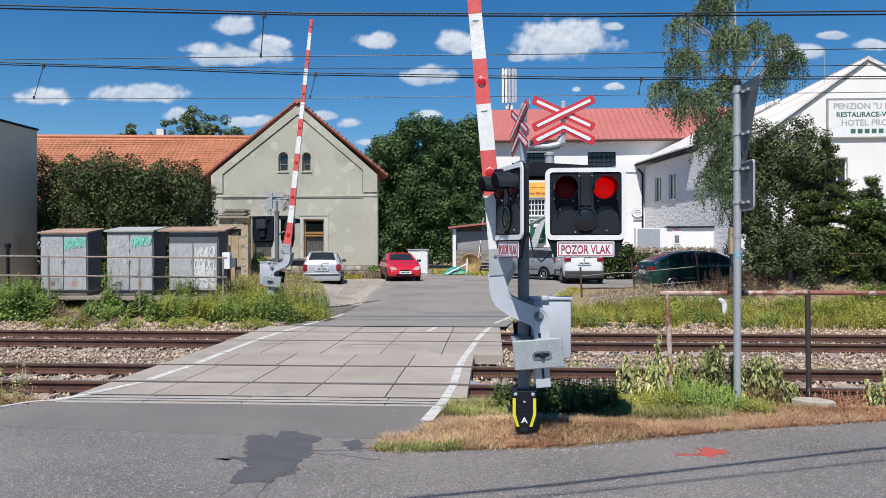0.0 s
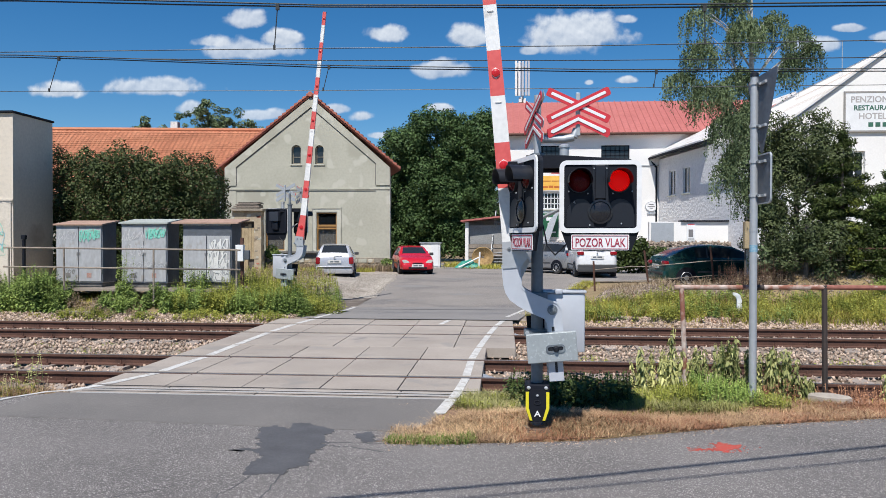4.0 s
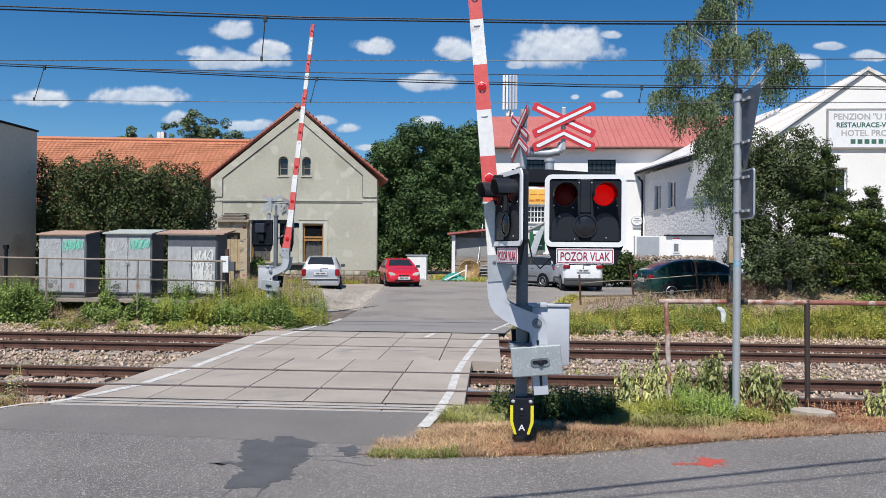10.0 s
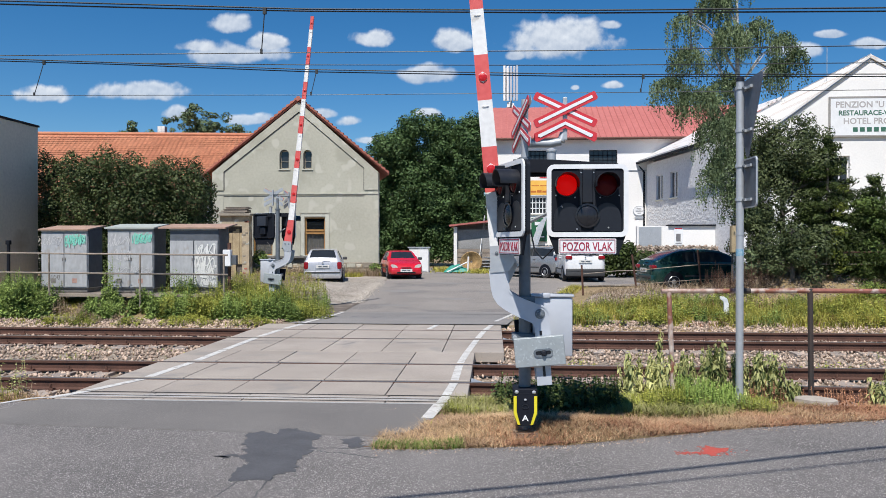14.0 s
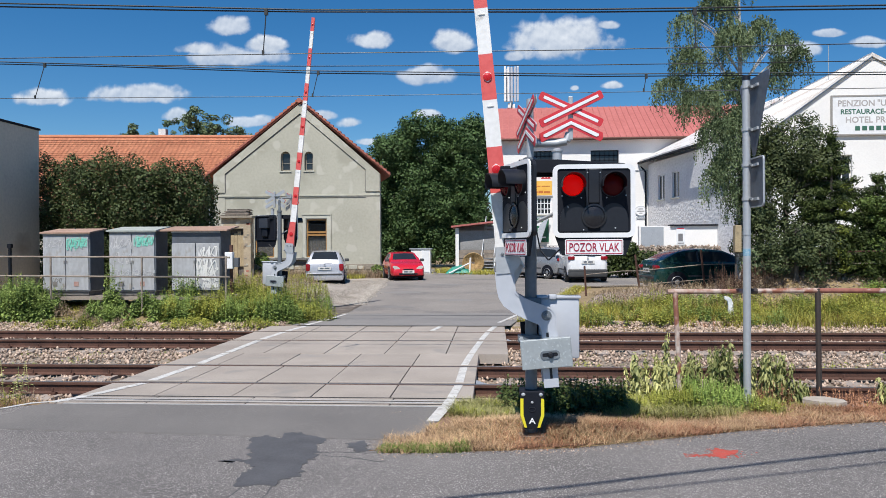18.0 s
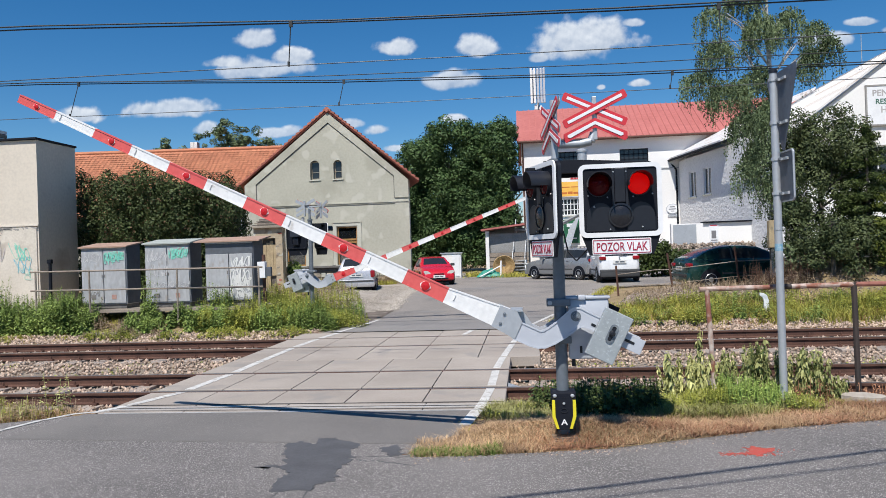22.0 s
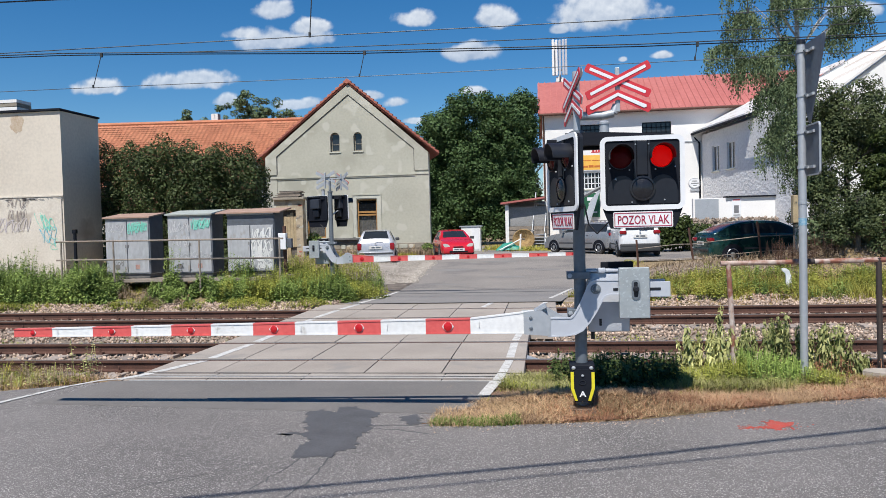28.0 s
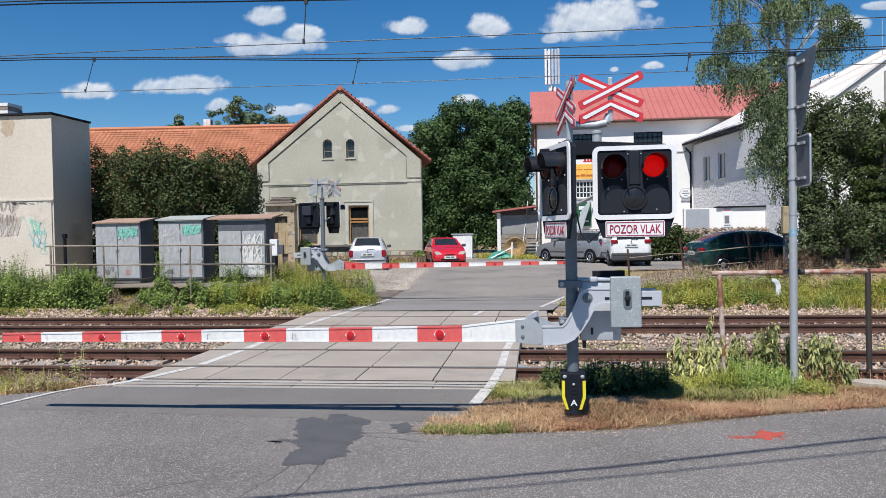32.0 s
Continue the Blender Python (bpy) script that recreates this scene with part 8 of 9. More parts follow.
stuff("yard_weeds", weeds_mesh("yard_weeds", [(x, y, 0.5 + 0.5 * abs(patchy(x, y, 3.0))) for x, y in scatter(56, 130, -5.3, -4.25, 19.6, 22.6) if x < -4.3 - (y - 19.6) * 0.17], 0.62, 0.07, WEED, 57, 0.4, 24), "fresh green weeds at the edge of the far road", "weeds")
stuff("nettles", weeds_mesh("nettles", [(x, y, 0.5 + 0.5 * abs(patchy(x, y, 3.0))) for x, y in scatter(49, 40, -7.95, -7.45, 18.55, 18.8)] + [(x, y, 1.0) for x, y in scatter(48, 14, -9.75, -9.5, 18.2, 18.6)], 1.15, 0.085, WEED, 50, 0.7, 30), "tall green nettle stalks between the cabinets", "weeds")
stuff("low_weeds", weeds_mesh("low_weeds", [(x, y, 0.5 + patchy(x, y, 1.2)) for x, y in scatter(39, 1700, -17, -4.6, 17.3, 18.0) if patchy(x, y, 1.2) > -0.2], 0.24, 0.05, WEED_YELLOW, 40, 0.4, 14), "low yellow green plants at the foot of the nettles", "weeds")
stuff("low_weeds", weeds_mesh("low_weeds", [(x, y, 0.4 + abs(patchy(x, y, 2.0))) for x, y in scatter(43, 420, -11.1, -8.9, 17.5, 18.5) if patchy(x, y, 2.0) > 0.0], 0.3, 0.05, GRASS_DEAD, 44, 0.5, 18), "withered brown plants before the timber platform", "weeds")
pts = [p for p in scatter(23, 42000, 0.9, 16, 17.45, 21.0) if p[0] > 1.2 + (p[1] - 20) * 0.28 and p[1] < 20.3 + 0.9 * patchy(*p, 0.6)]
stuff("bank_grass", grass_mesh("bank_grass", [p for p in pts if patchy(*p, 1.3) > -0.1], 0.24, 0.006, GRASS_YELLOW, 24, 0.7), "tall yellowing grass on the far bank", "grass")
stuff("bank_grass", grass_mesh("bank_grass", [p for p in pts[:16000] if patchy(*p, 0.5) < 0.0], 0.26, 0.007, GRASS_BANK, 25, 0.8), "tall green grass on the far bank", "grass")
stuff("bank_grass", grass_mesh("bank_grass", [p for p in pts[16000:24000] if patchy(p[0], p[1], 1.6) > 0.22], 0.22, 0.006, GRASS_DRY, 57, 0.9), "reddish withered grass on the far bank", "grass")
weed_at = [(x, y, 0.55 + 0.6 * abs(patchy(x, y, 2.0))) for x, y in scatter(26, 2500, 1.4, 14, 17.5, 21.2) if x > 1.4 + (y - 20) * 0.3 and y < 20.3 + 0.9 * patchy(x, y, 0.6)]
stuff("bank_weeds", weeds_mesh("bank_weeds", [p for p in weed_at if patchy(p[0], p[1], 1.2) > -0.06], 0.5, 0.075, WEED_YELLOW, 27, 0.35, 20), "tall yellow green weeds on the far bank", "weeds")
stuff("bank_weeds", weeds_mesh("bank_weeds", [p for p in weed_at if patchy(p[0], p[1], 0.7) < -0.05], 0.48, 0.07, WEED, 28, 0.35, 20), "dark green weeds on the far bank", "weeds")
stuff("bank_straw", grass_mesh("bank_straw", [p for p in scatter(37, 15000, 1.4, 16, 19.6, 26.5) if p[0] > 1.9 + (p[1] - 20) * 0.3 and patchy(*p, 0.9) < 0.05], 0.2, 0.006, GRASS_DEAD, 38, 1.4), "dead brown grass on top of the bank", "grass")
stuff("bank_straw", grass_mesh("bank_straw", [p for p in scatter(67, 2600, 3.6, 9, 21.5, 23.6) if patchy(p[0], p[1], 1.8) > 0.2], 0.26, 0.007, GRASS_DEAD, 68, 0.9), "dead grey straw along the old fence", "grass")
stuff("dead_brush", weeds_mesh("dead_brush", [(x, y, 0.5 + 0.5 * abs(patchy(x, y, 2.0))) for x, y in scatter(51, 330, 6.0, 12.5, 20.6, 22.0) if patchy(x, y, 0.8) > -0.1], 0.6, 0.06, GRASS_DEAD, 52, 0.2, 24), "dead brown brush under the shrubs", "weeds")
stuff("dead_brush", weeds_mesh("dead_brush", [(x, y, 0.6 + 0.6 * abs(patchy(x, y, 2.0))) for x, y in scatter(58, 150, 6.2, 7.9, 20.9, 22.2)], 0.8, 0.05, BROWN_BRUSH, 59, 0.2, 30), "tangled dark brown twigs under the birch", "weeds")
stuff("bank_weeds", weeds_mesh("bank_weeds", [(x, y, 0.6 + 0.5 * abs(patchy(x, y, 2.0))) for x, y in scatter(93, 170, 9.9, 13.0, 20.4, 21.0)], 0.3, 0.07, WEED_FRESH, 94, 0.45, 18), "low bright green weeds on top of the bank", "weeds")
stuff("far_grass", grass_mesh("far_grass", scatter(31, 12000, -18, -4.4, 17.4, 20.2, lambda x, y: (x < -4.7 or y < 18.0) and patchy(x, y, 1.1) > 0.0), 0.14, 0.006, GRASS_YELLOW, 32, 1.0), "green grass on the far track side", "grass")
stuff("yard_grass", grass_mesh("yard_grass", [p for p in scatter(33, 9000, -14, -5.2, 35.6, 37.8) if patchy(p[0], p[1], 0.9) > 0.0], 0.24, 0.012, GRASS_YELLOW, 34, 0.6), "yellow grass along the foot of the old house", "grass")
stuff("yard_grass", grass_mesh("yard_grass", [p for p in scatter(83, 8000, -14, -5.2, 36.3, 37.9) if patchy(p[0], p[1], 1.7) > -0.1], 0.42, 0.010, GRASS_DEAD, 84, 0.6), "dead brown grass along the foot of the old house", "grass")
stuff("yard_weeds", weeds_mesh("yard_weeds", [(x, y, 0.5 + abs(patchy(x, y, 1.4))) for x, y in scatter(85, 260, -13.6, -5.6, 37.0, 37.85) if patchy(x, y, 1.1) > 0.0], 0.6, 0.07, GRASS_DEAD, 86, 0.3, 20), "dry weeds against the stone plinth", "weeds")
stuff("yard_grass", grass_mesh("yard_grass", [p for p in scatter(35, 5000, -3.6, 1.5, 40.5, 47.0) if patchy(*p, 0.7) > -0.1], 0.26, 0.014, GRASS_YELLOW, 36, 0.8), "green grass at the end of the yard", "grass")

# ballast stones
rng = np.random.default_rng(77)
oct_v = np.array([(1, 0, 0), (-1, 0, 0), (0, 1, 0), (0, -1, 0), (0, 0, 1), (0, 0, -1)], float)
oct_f = np.array([(0, 2, 4), (2, 1, 4), (1, 3, 4), (3, 0, 4), (2, 0, 5), (1, 2, 5), (3, 1, 5), (0, 3, 5)])
n = 46000
px_, py_ = rng.uniform(-18, 14, n), np.where(rng.random(n) < 0.3, rng.uniform(16.9, 18.1, n), rng.uniform(9.15, 18.3, n))
ok = ~((px_ > DECK_X0 - 0.02) & (px_ < np.where(py_ > 12.88, DECK_X2, DECK_X1) + 0.02) & (py_ < 17.3))
for yr in rails_y:
    ok &= np.abs(py_ - yr) > 0.075
ok &= ~((py_ > 17.4) & (px_ > -4.9) & (px_ < 0.8))
px_, py_ = px_[ok], py_[ok]
n = len(px_)
sc = rng.uniform(0.018, 0.042, (n, 1)) * rng.uniform(0.6, 1.3, (n, 3))
ang = rng.uniform(0, 6.28, n)
v = oct_v[None] * sc[:, None, :] * rng.uniform(0.7, 1.3, (n, 6, 1))
v[:, :, 2] += v[:, :, 0] * rng.normal(size=(n, 1)) * 0.5
vx = v[:, :, 0] * np.cos(ang)[:, None] - v[:, :, 1] * np.sin(ang)[:, None]
vy = v[:, :, 0] * np.sin(ang)[:, None] + v[:, :, 1] * np.cos(ang)[:, None]
hump = np.interp(py_, [9.15, 9.4, 12.6, 13.1, 13.6, 17.0, 17.7, 18.6], [-0.18, -0.175, -0.175, -0.12, -0.175, -0.175, 0.02, 0.03])
vz = v[:, :, 2] + hump[:, None] + rng.uniform(-0.012, 0.015, (n, 1))
stuff("ballast_stones", array_mesh("ballast_stones", np.stack([vx + px_[:, None], vy + py_[:, None], vz], 2).reshape(-1, 3), (np.arange(n)[:, None, None] * 6 + oct_f[None]).reshape(-1, 3), STONE), "loose pale brown ballast stones between the rails", "stones")
# loose gravel on the parking strip
n = 9000
gy = rng.uniform(19.6, 34, n)
gx = -4.25 - (gy - 20) * 0.035 + rng.normal(0, 0.12, n) - rng.random(n) ** 1.6 * np.clip((gy - 19.4) * 0.55, 0.2, 4.5)
free = ~((gy < 23.0) & (gx > -4.85))
gx, gy = gx[free], gy[free]
n = len(gx)
sc = rng.uniform(0.009, 0.027, (n, 1)) * rng.uniform(0.6, 1.3, (n, 3))
gz = np.array([ground_z(a, b) for a, b in zip(gx, gy)]) + 0.022
stuff("gravel_stones", array_mesh("gravel_stones", (oct_v[None] * sc[:, None, :] * rng.uniform(0.7, 1.3, (n, 6, 1)) + np.stack([gx, gy, gz], 1)[:, None]).reshape(-1, 3), (np.arange(n)[:, None, None] * 6 + oct_f[None]).reshape(-1, 3), GRAVEL_STONE), "loose pale gravel on the parking strip", "gravel")
# green tufts in the ballast
stuff("ballast_weeds", weeds_mesh("ballast_weeds", [(x, y, 0.4 + max(0.0, patchy(x, y, 1.6))) for x, y in scatter(41, 1500, -17, 12, 12.2, 14.0) if patchy(x, y, 1.6) > (0.05 if x < 0 else 0.2) and not -5.3 < x < 0.5], 0.14, 0.05, WEED_YELLOW, 42, 0.4, 10), "small green plants between the tracks", "weeds")
RUBBLE = surface("grey brown rubble", (0.36, 0.29, 0.235), (0.18, 0.14, 0.11), 0.95, grain=20, blotch=4, bump=0.5, vary=0.4, island=True)
# rubble on top of the far bank
n = 11000
bx_, by_ = rng.uniform(2.5, 14, n), 20.0 + rng.random(n) * 4.0
keep = (bx_ > 2.2 + (by_ - 20) * 0.3) & (by_ > 20.5 + 0.6 * rng.normal(size=n))
bx_, by_ = bx_[keep], by_[keep]
n = len(bx_)
sc = rng.uniform(0.012, 0.04, (n, 1)) * rng.uniform(0.6, 1.3, (n, 3))
bz_ = np.array([ground_z(a, b) for a, b in zip(bx_, by_)]) - 0.01
stuff("bank_rubble", array_mesh("bank_rubble", (oct_v[None] * sc[:, None, :] * rng.uniform(0.7, 1.3, (n, 6, 1)) + np.stack([bx_, by_, bz_], 1)[:, None]).reshape(-1, 3), (np.arange(n)[:, None, None] * 6 + oct_f[None]).reshape(-1, 3), RUBBLE), "loose brown rubble stones on top of the bank", "rubble")
# rubble heaped against the outbuilding
n = 1700
qx, qz = rng.uniform(8.4, 15.5, n), rng.random(n) ** 0.8 * 1.55
sc = rng.uniform(0.03, 0.11, (n, 1)) * rng.uniform(0.6, 1.3, (n, 3))
stuff("rubble", array_mesh("rubble", (oct_v[None] * sc[:, None, :] * rng.uniform(0.7, 1.3, (n, 6, 1)) + np.stack([qx, 44.75 - (1.6 - qz) * 0.5, qz + 0.25], 1)[:, None]).reshape(-1, 3), (np.arange(n)[:, None, None] * 6 + oct_f[None]).reshape(-1, 3), RUBBLE), "heap of grey brown rubble stones along the wall", "rubble")
# grit along the edges of the far road
n = 5200
ex, ey = [], []
for e in (far_l, far_r):
    for _ in range(n // 2):
        k = rng.uniform(18.6 if e is far_r else 23.0, 31)
        ex.append(float(np.interp(k, [q[1] for q in e], [q[0] for q in e])) + rng.normal(0.0, 0.13))
        ey.append(k)
ez = np.array([ground_z(a, b) for a, b in zip(ex, ey)]) + 0.016
sc = rng.uniform(0.012, 0.035, (n, 1)) * rng.uniform(0.6, 1.3, (n, 3))
stuff("road_edge_grit", array_mesh("road_edge_grit", (oct_v[None] * sc[:, None, :] * rng.uniform(0.7, 1.3, (n, 6, 1)) + np.stack([ex, ey, ez], 1)[:, None]).reshape(-1, 3), (np.arange(n)[:, None, None] * 6 + oct_f[None]).reshape(-1, 3), GRAVEL_STONE), "loose grit along the edges of the far road", "grit")
stuff("road_edge_grass", grass_mesh("road_edge_grass", [(float(np.interp(k, [q[1] for q in far_r], [q[0] for q in far_r])) + abs(o), k) for k, o in zip(rng.uniform(18.4, 29, 4200), rng.normal(0.05, 0.22, 4200))], 0.15, 0.006, GRASS_YELLOW, 66, 0.9), "ragged dry grass along the far road edge", "grass")
# debris along the road edge
n = 700
rx, ry = rng.uniform(-1.2, 6, n), None
ry = np.array([street_y(x) for x in rx]) - np.abs(rng.normal(0, 0.09, n))
sc = rng.uniform(0.003, 0.010, (n, 1)) * rng.uniform(0.6, 1.3, (n, 3))
v = oct_v[None] * sc[:, None, :]
stuff("road_grit", array_mesh("road_grit", (v + np.stack([rx, ry, np.full(n, 0.005)], 1)[:, None]).reshape(-1, 3), (np.arange(n)[:, None, None] * 6 + oct_f[None]).reshape(-1, 3), STONE), "fine grit along the road edge", "grit")

# ---- marks on the street ----
RED_SPRAY = surface("red marking spray", (0.50, 0.055, 0.035), (0.36, 0.08, 0.06), 0.85, grain=90, blotch=14, bump=0.5, specks=(0.3, 0.17, 0.15), speck_scale=90, speck_at=0.62)


def blob(points, material, name, label, jitter, seed, z=0.0085):
    """A flat patch with a ragged outline."""
    rnd2 = random.Random(seed)
    pts = []
    for (ax, ay), (bx, by) in zip(points, points[1:] + points[:1]):
        for i in range(6):
            u = i / 6
            pts.append((ax + (bx - ax) * u + rnd2.gauss(0, jitter), ay + (by - ay) * u + rnd2.gauss(0, jitter)))
    return solid(name, Build().prism(pts, 0.003, z, "z"), material, label, "road mark", kind="structure")


blob([(-2.3, 7.18), (-2.18, 7.32), (-2.01, 7.18), (-2.0, 7.41), (-1.82, 7.41), (-1.56, 7.17), (-1.61, 6.95), (-1.51, 6.64), (-1.57, 6.4), (-1.52, 6.04), (-1.66, 5.93), (-1.64, 5.78), (-1.98, 5.75), (-2.02, 6.04), (-1.98, 6.25), (-2.12, 6.4), (-2.13, 6.73), (-2.26, 6.85)],
     TAR, "tar_patch", "dark irregular tar patch on the asphalt", 0.022, 3)
blob([(-1.36, 7.02), (-1.22, 7.12), (-1.12, 7.0), (-1.16, 6.9), (-1.06, 6.8), (-1.2, 6.74), (-1.26, 6.86)], TAR, "tar_patch", "small dark tar patch on the asphalt", 0.018, 4)
blob([(-2.32, 6.42), (-2.2, 6.5), (-2.12, 6.44), (-2.2, 6.36)], TAR, "tar_patch", "small dark tar patch on the asphalt", 0.015, 5)
blob([(1.70, 6.755), (1.84, 6.80), (1.95, 6.86), (1.97, 6.95), (2.03, 7.05), (2.08, 6.97), (2.19, 6.94), (2.12, 6.84), (2.05, 6.78), (2.02, 6.70), (1.95, 6.78), (1.86, 6.765)], RED_SPRAY, "spray_mark", "red sprayed arrow on the asphalt", 0.012, 6, 0.0072)
dots = Build()
rd = random.Random(19)
for _ in range(150):
    cx, cy = (rd.gauss(2.05, 0.075), rd.gauss(6.88, 0.075)) if rd.random() < 0.6 else (rd.uniform(1.66, 2.0), rd.gauss(6.79, 0.03))
    r = rd.uniform(0.003, 0.011)
    dots.prism([(cx + r * rd.uniform(0.7, 1.3) * math.cos(q), cy + r * rd.uniform(0.7, 1.3) * math.sin(q)) for q in [math.pi * 2 * k / 6 for k in range(6)]], 0.003, 0.0068, "z")
tagged(solid("spray_drops", dots, RED_SPRAY, "red spray drops round the arrow", "road mark", kind="stuff"))
blob([(-0.42, 8.64), (-0.50, 8.2), (-0.56, 7.9), (-0.66, 7.5), (-0.92, 7.0), (-1.05, 6.80), (-0.75, 6.80), (-0.4, 6.86), (0.2, 6.96), (0.8, 7.07), (1.3, 7.27), (1.7, 7.43), (2.6, 7.82), (4.3, 8.28), (4.3, 8.6), (1.5, 7.9), (0.2, 7.6), (0.1, 8.64)], SOIL, "ground_soil", "dry brown soil spilling over the asphalt edge", 0.03, 8, 0.0098)
joint = Build()
for pts in ([(-0.95, 6.72), (-1.6, 6.75), (-1.85, 6.0), (-2.0, 5.2), (-2.3, 4.0)], [(-3.2, 4.6), (-2.7, 5.2), (-2.2, 5.6)], [(-1.49, 6.64), (-1.26, 6.59), (-0.9, 6.45)], [(-1.66, 5.93), (-1.66, 5.26), (-1.8, 4.5)]):
    for (ax, ay), (bx, by) in zip(pts, pts[1:]):
        k = 8
        prev = (ax, ay)
        for i in range(1, k + 1):
            q = (ax + (bx - ax) * i / k + random.gauss(0, 0.012), ay + (by - ay) * i / k + random.gauss(0, 0.012))
            joint.prism([(prev[0] - 0.006, prev[1] - 0.006), (q[0] - 0.006, q[1] - 0.006), (q[0] + 0.006, q[1] + 0.006), (prev[0] + 0.006, prev[1] + 0.006)], 0.003, 0.0062, "z")
            prev = q
solid("road_crack", joint, ASPHALT_DARK, "dark crack and seam in the asphalt", "crack", kind="structure")

# ---- clouds: soft vapour on a distant backdrop ----


def cloud_material():
    """Billowing vapour: dense and bright above, thin and grey towards the flat base, this light painted into its glow.
    Object space in metres, Generated space over the whole cloud.
    """
    m = bpy.data.materials.new("cloud vapour")
    m.use_nodes = True
    t, nodes = m.node_tree, m.node_tree.nodes
    nodes.remove(nodes["Principled BSDF"])

    def math_node(kind, a, b=None, c=None):
        n = nodes.new("ShaderNodeMath")
        n.operation = kind
        for k, v in enumerate((a, b, c)):
            if v is None:
                continue
            if isinstance(v, (int, float)):
                n.inputs[k].default_value = v
            else:
                t.links.new(v, n.inputs[k])
        return n.outputs[0]

    def span(v, a, b, c=0.0, d=1.0, smooth=False):
        n = nodes.new("ShaderNodeMapRange")
        if smooth:
            n.interpolation_type = "SMOOTHSTEP"
        for k, q in enumerate((a, b, c, d)):
            n.inputs[k + 1].default_value = q
        t.links.new(v, n.inputs[0])
        return n.outputs[0]
    co = nodes.new("ShaderNodeTexCoord")
    info = nodes.new("ShaderNodeObjectInfo")
    seed = math_node("MULTIPLY", info.outputs["Random"], 3000.0)
    off = nodes.new("ShaderNodeVectorMath")
    off.operation = "ADD"
    t.links.new(co.outputs["Object"], off.inputs[0]), t.links.new(seed, off.inputs[1])

    def puffs(vector, scale, detail, rough):
        n = nodes.new("ShaderNodeTexNoise")
        n.inputs["Scale"].default_value, n.inputs["Detail"].default_value, n.inputs["Roughness"].default_value = scale, detail, rough
        t.links.new(vector, n.inputs["Vector"])
        return n.outputs[0]
    body = puffs(off.outputs[0], 0.021, 6, 0.5)
    up = nodes.new("ShaderNodeVectorMath")
    up.operation = "ADD"
    up.inputs[1].default_value = (-3.0, 0, 7.0)
    t.links.new(off.outputs[0], up.inputs[0])
    above = puffs(up.outputs[0], 0.021, 6, 0.5)
    sep = nodes.new("ShaderNodeSeparateXYZ")
    t.links.new(co.outputs["Generated"], sep.inputs[0])
    gx = math_node("MULTIPLY_ADD", sep.outputs["X"], 2.0, -1.0)
    gz = math_node("MULTIPLY_ADD", sep.outputs["Z"], 2.0, -1.0)
    low = math_node("MULTIPLY", math_node("MINIMUM", gz, 0.0), 0.45)
    high = math_node("ADD", gz, low)
    r = math_node("SQRT", math_node("ADD", math_node("MULTIPLY", gx, gx), math_node("MULTIPLY", high, high)))
    dens = math_node("ADD", span(r, 0.0, 1.0, 0.88, -0.42), math_node("MULTIPLY", body, 1.5))
    alpha = span(dens, 0.62, 1.08, 0.0, 1.0, True)
    thick = span(info.outputs["Random"], 0.0, 1.0, 0.68, 0.97)
    alpha = math_node("MULTIPLY", alpha, thick)
    # painted sunlight: bright where the vapour thins upwards, grey below
    lit = math_node("ADD", math_node("MULTIPLY", math_node("SUBTRACT", body, above), 2.6), math_node("MULTIPLY", gz, 0.42))
    tone = span(lit, -0.45, 0.42)
    col = nodes.new("ShaderNodeMix")
    col.data_type = "RGBA"
    col.inputs[6].default_value, col.inputs[7].default_value = (0.40, 0.47, 0.58, 1), (0.76, 0.80, 0.85, 1)
    t.links.new(tone, col.inputs[0])
    em = nodes.new("ShaderNodeEmission")
    t.links.new(col.outputs[2], em.inputs[0])
    tp = nodes.new("ShaderNodeBsdfTransparent")
    mx = nodes.new("ShaderNodeMixShader")
    t.links.new(alpha, mx.inputs[0]), t.links.new(tp.outputs[0], mx.inputs[1]), t.links.new(em.outputs[0], mx.inputs[2])
    t.links.new(mx.outputs[0], nodes["Material Output"].inputs[0])
    return m


CLOUD = cloud_material()
# place to the side, height, half width, half height
CLOUDS = []
CLOUD_D = 1500.0
for cx, cz, hw, hh in ((-526, 454, 51, 25), (-449, 413, 48, 20), (-523, 391, 108, 27), (-605, 410, 41, 16), (-240, 420, 48, 22), (-69, 411, 47, 28), (146, 410, 118, 50), (244, 442, 30, 12), (-124, 347, 76, 24), (246, 322, 28, 10),
                       (-942, 319, 72, 25), (-737, 323, 130, 24), (615, 389, 60, 20), (-659, 278, 34, 18), (-505, 264, 60, 15), (-290, 259, 33, 16), (-348, 274, 27, 13), (-133, 276, 36, 12), (-261, 220, 27, 9), (689, 424, 36, 9),
                       (177, 326, 11, 8), (52, 392, 24, 12), (766, 405, 40, 14)):
    hw, hh = hw * 1.32, hh * 1.4
    b = Build().quad((-hw, 0, -hh), (hw, 0, -hh), (hw, 0, hh), (-hw, 0, hh))
    c = tagged(new("cloud", b.mesh("cloud", CLOUD)), "small white fair-weather cloud drifting in the blue sky", "cloud", "clouds", "structure")
    c.matrix_basis = pose(cx, CLOUD_D + len(CLOUDS) * 3, cz)
    CLOUDS.append(c)

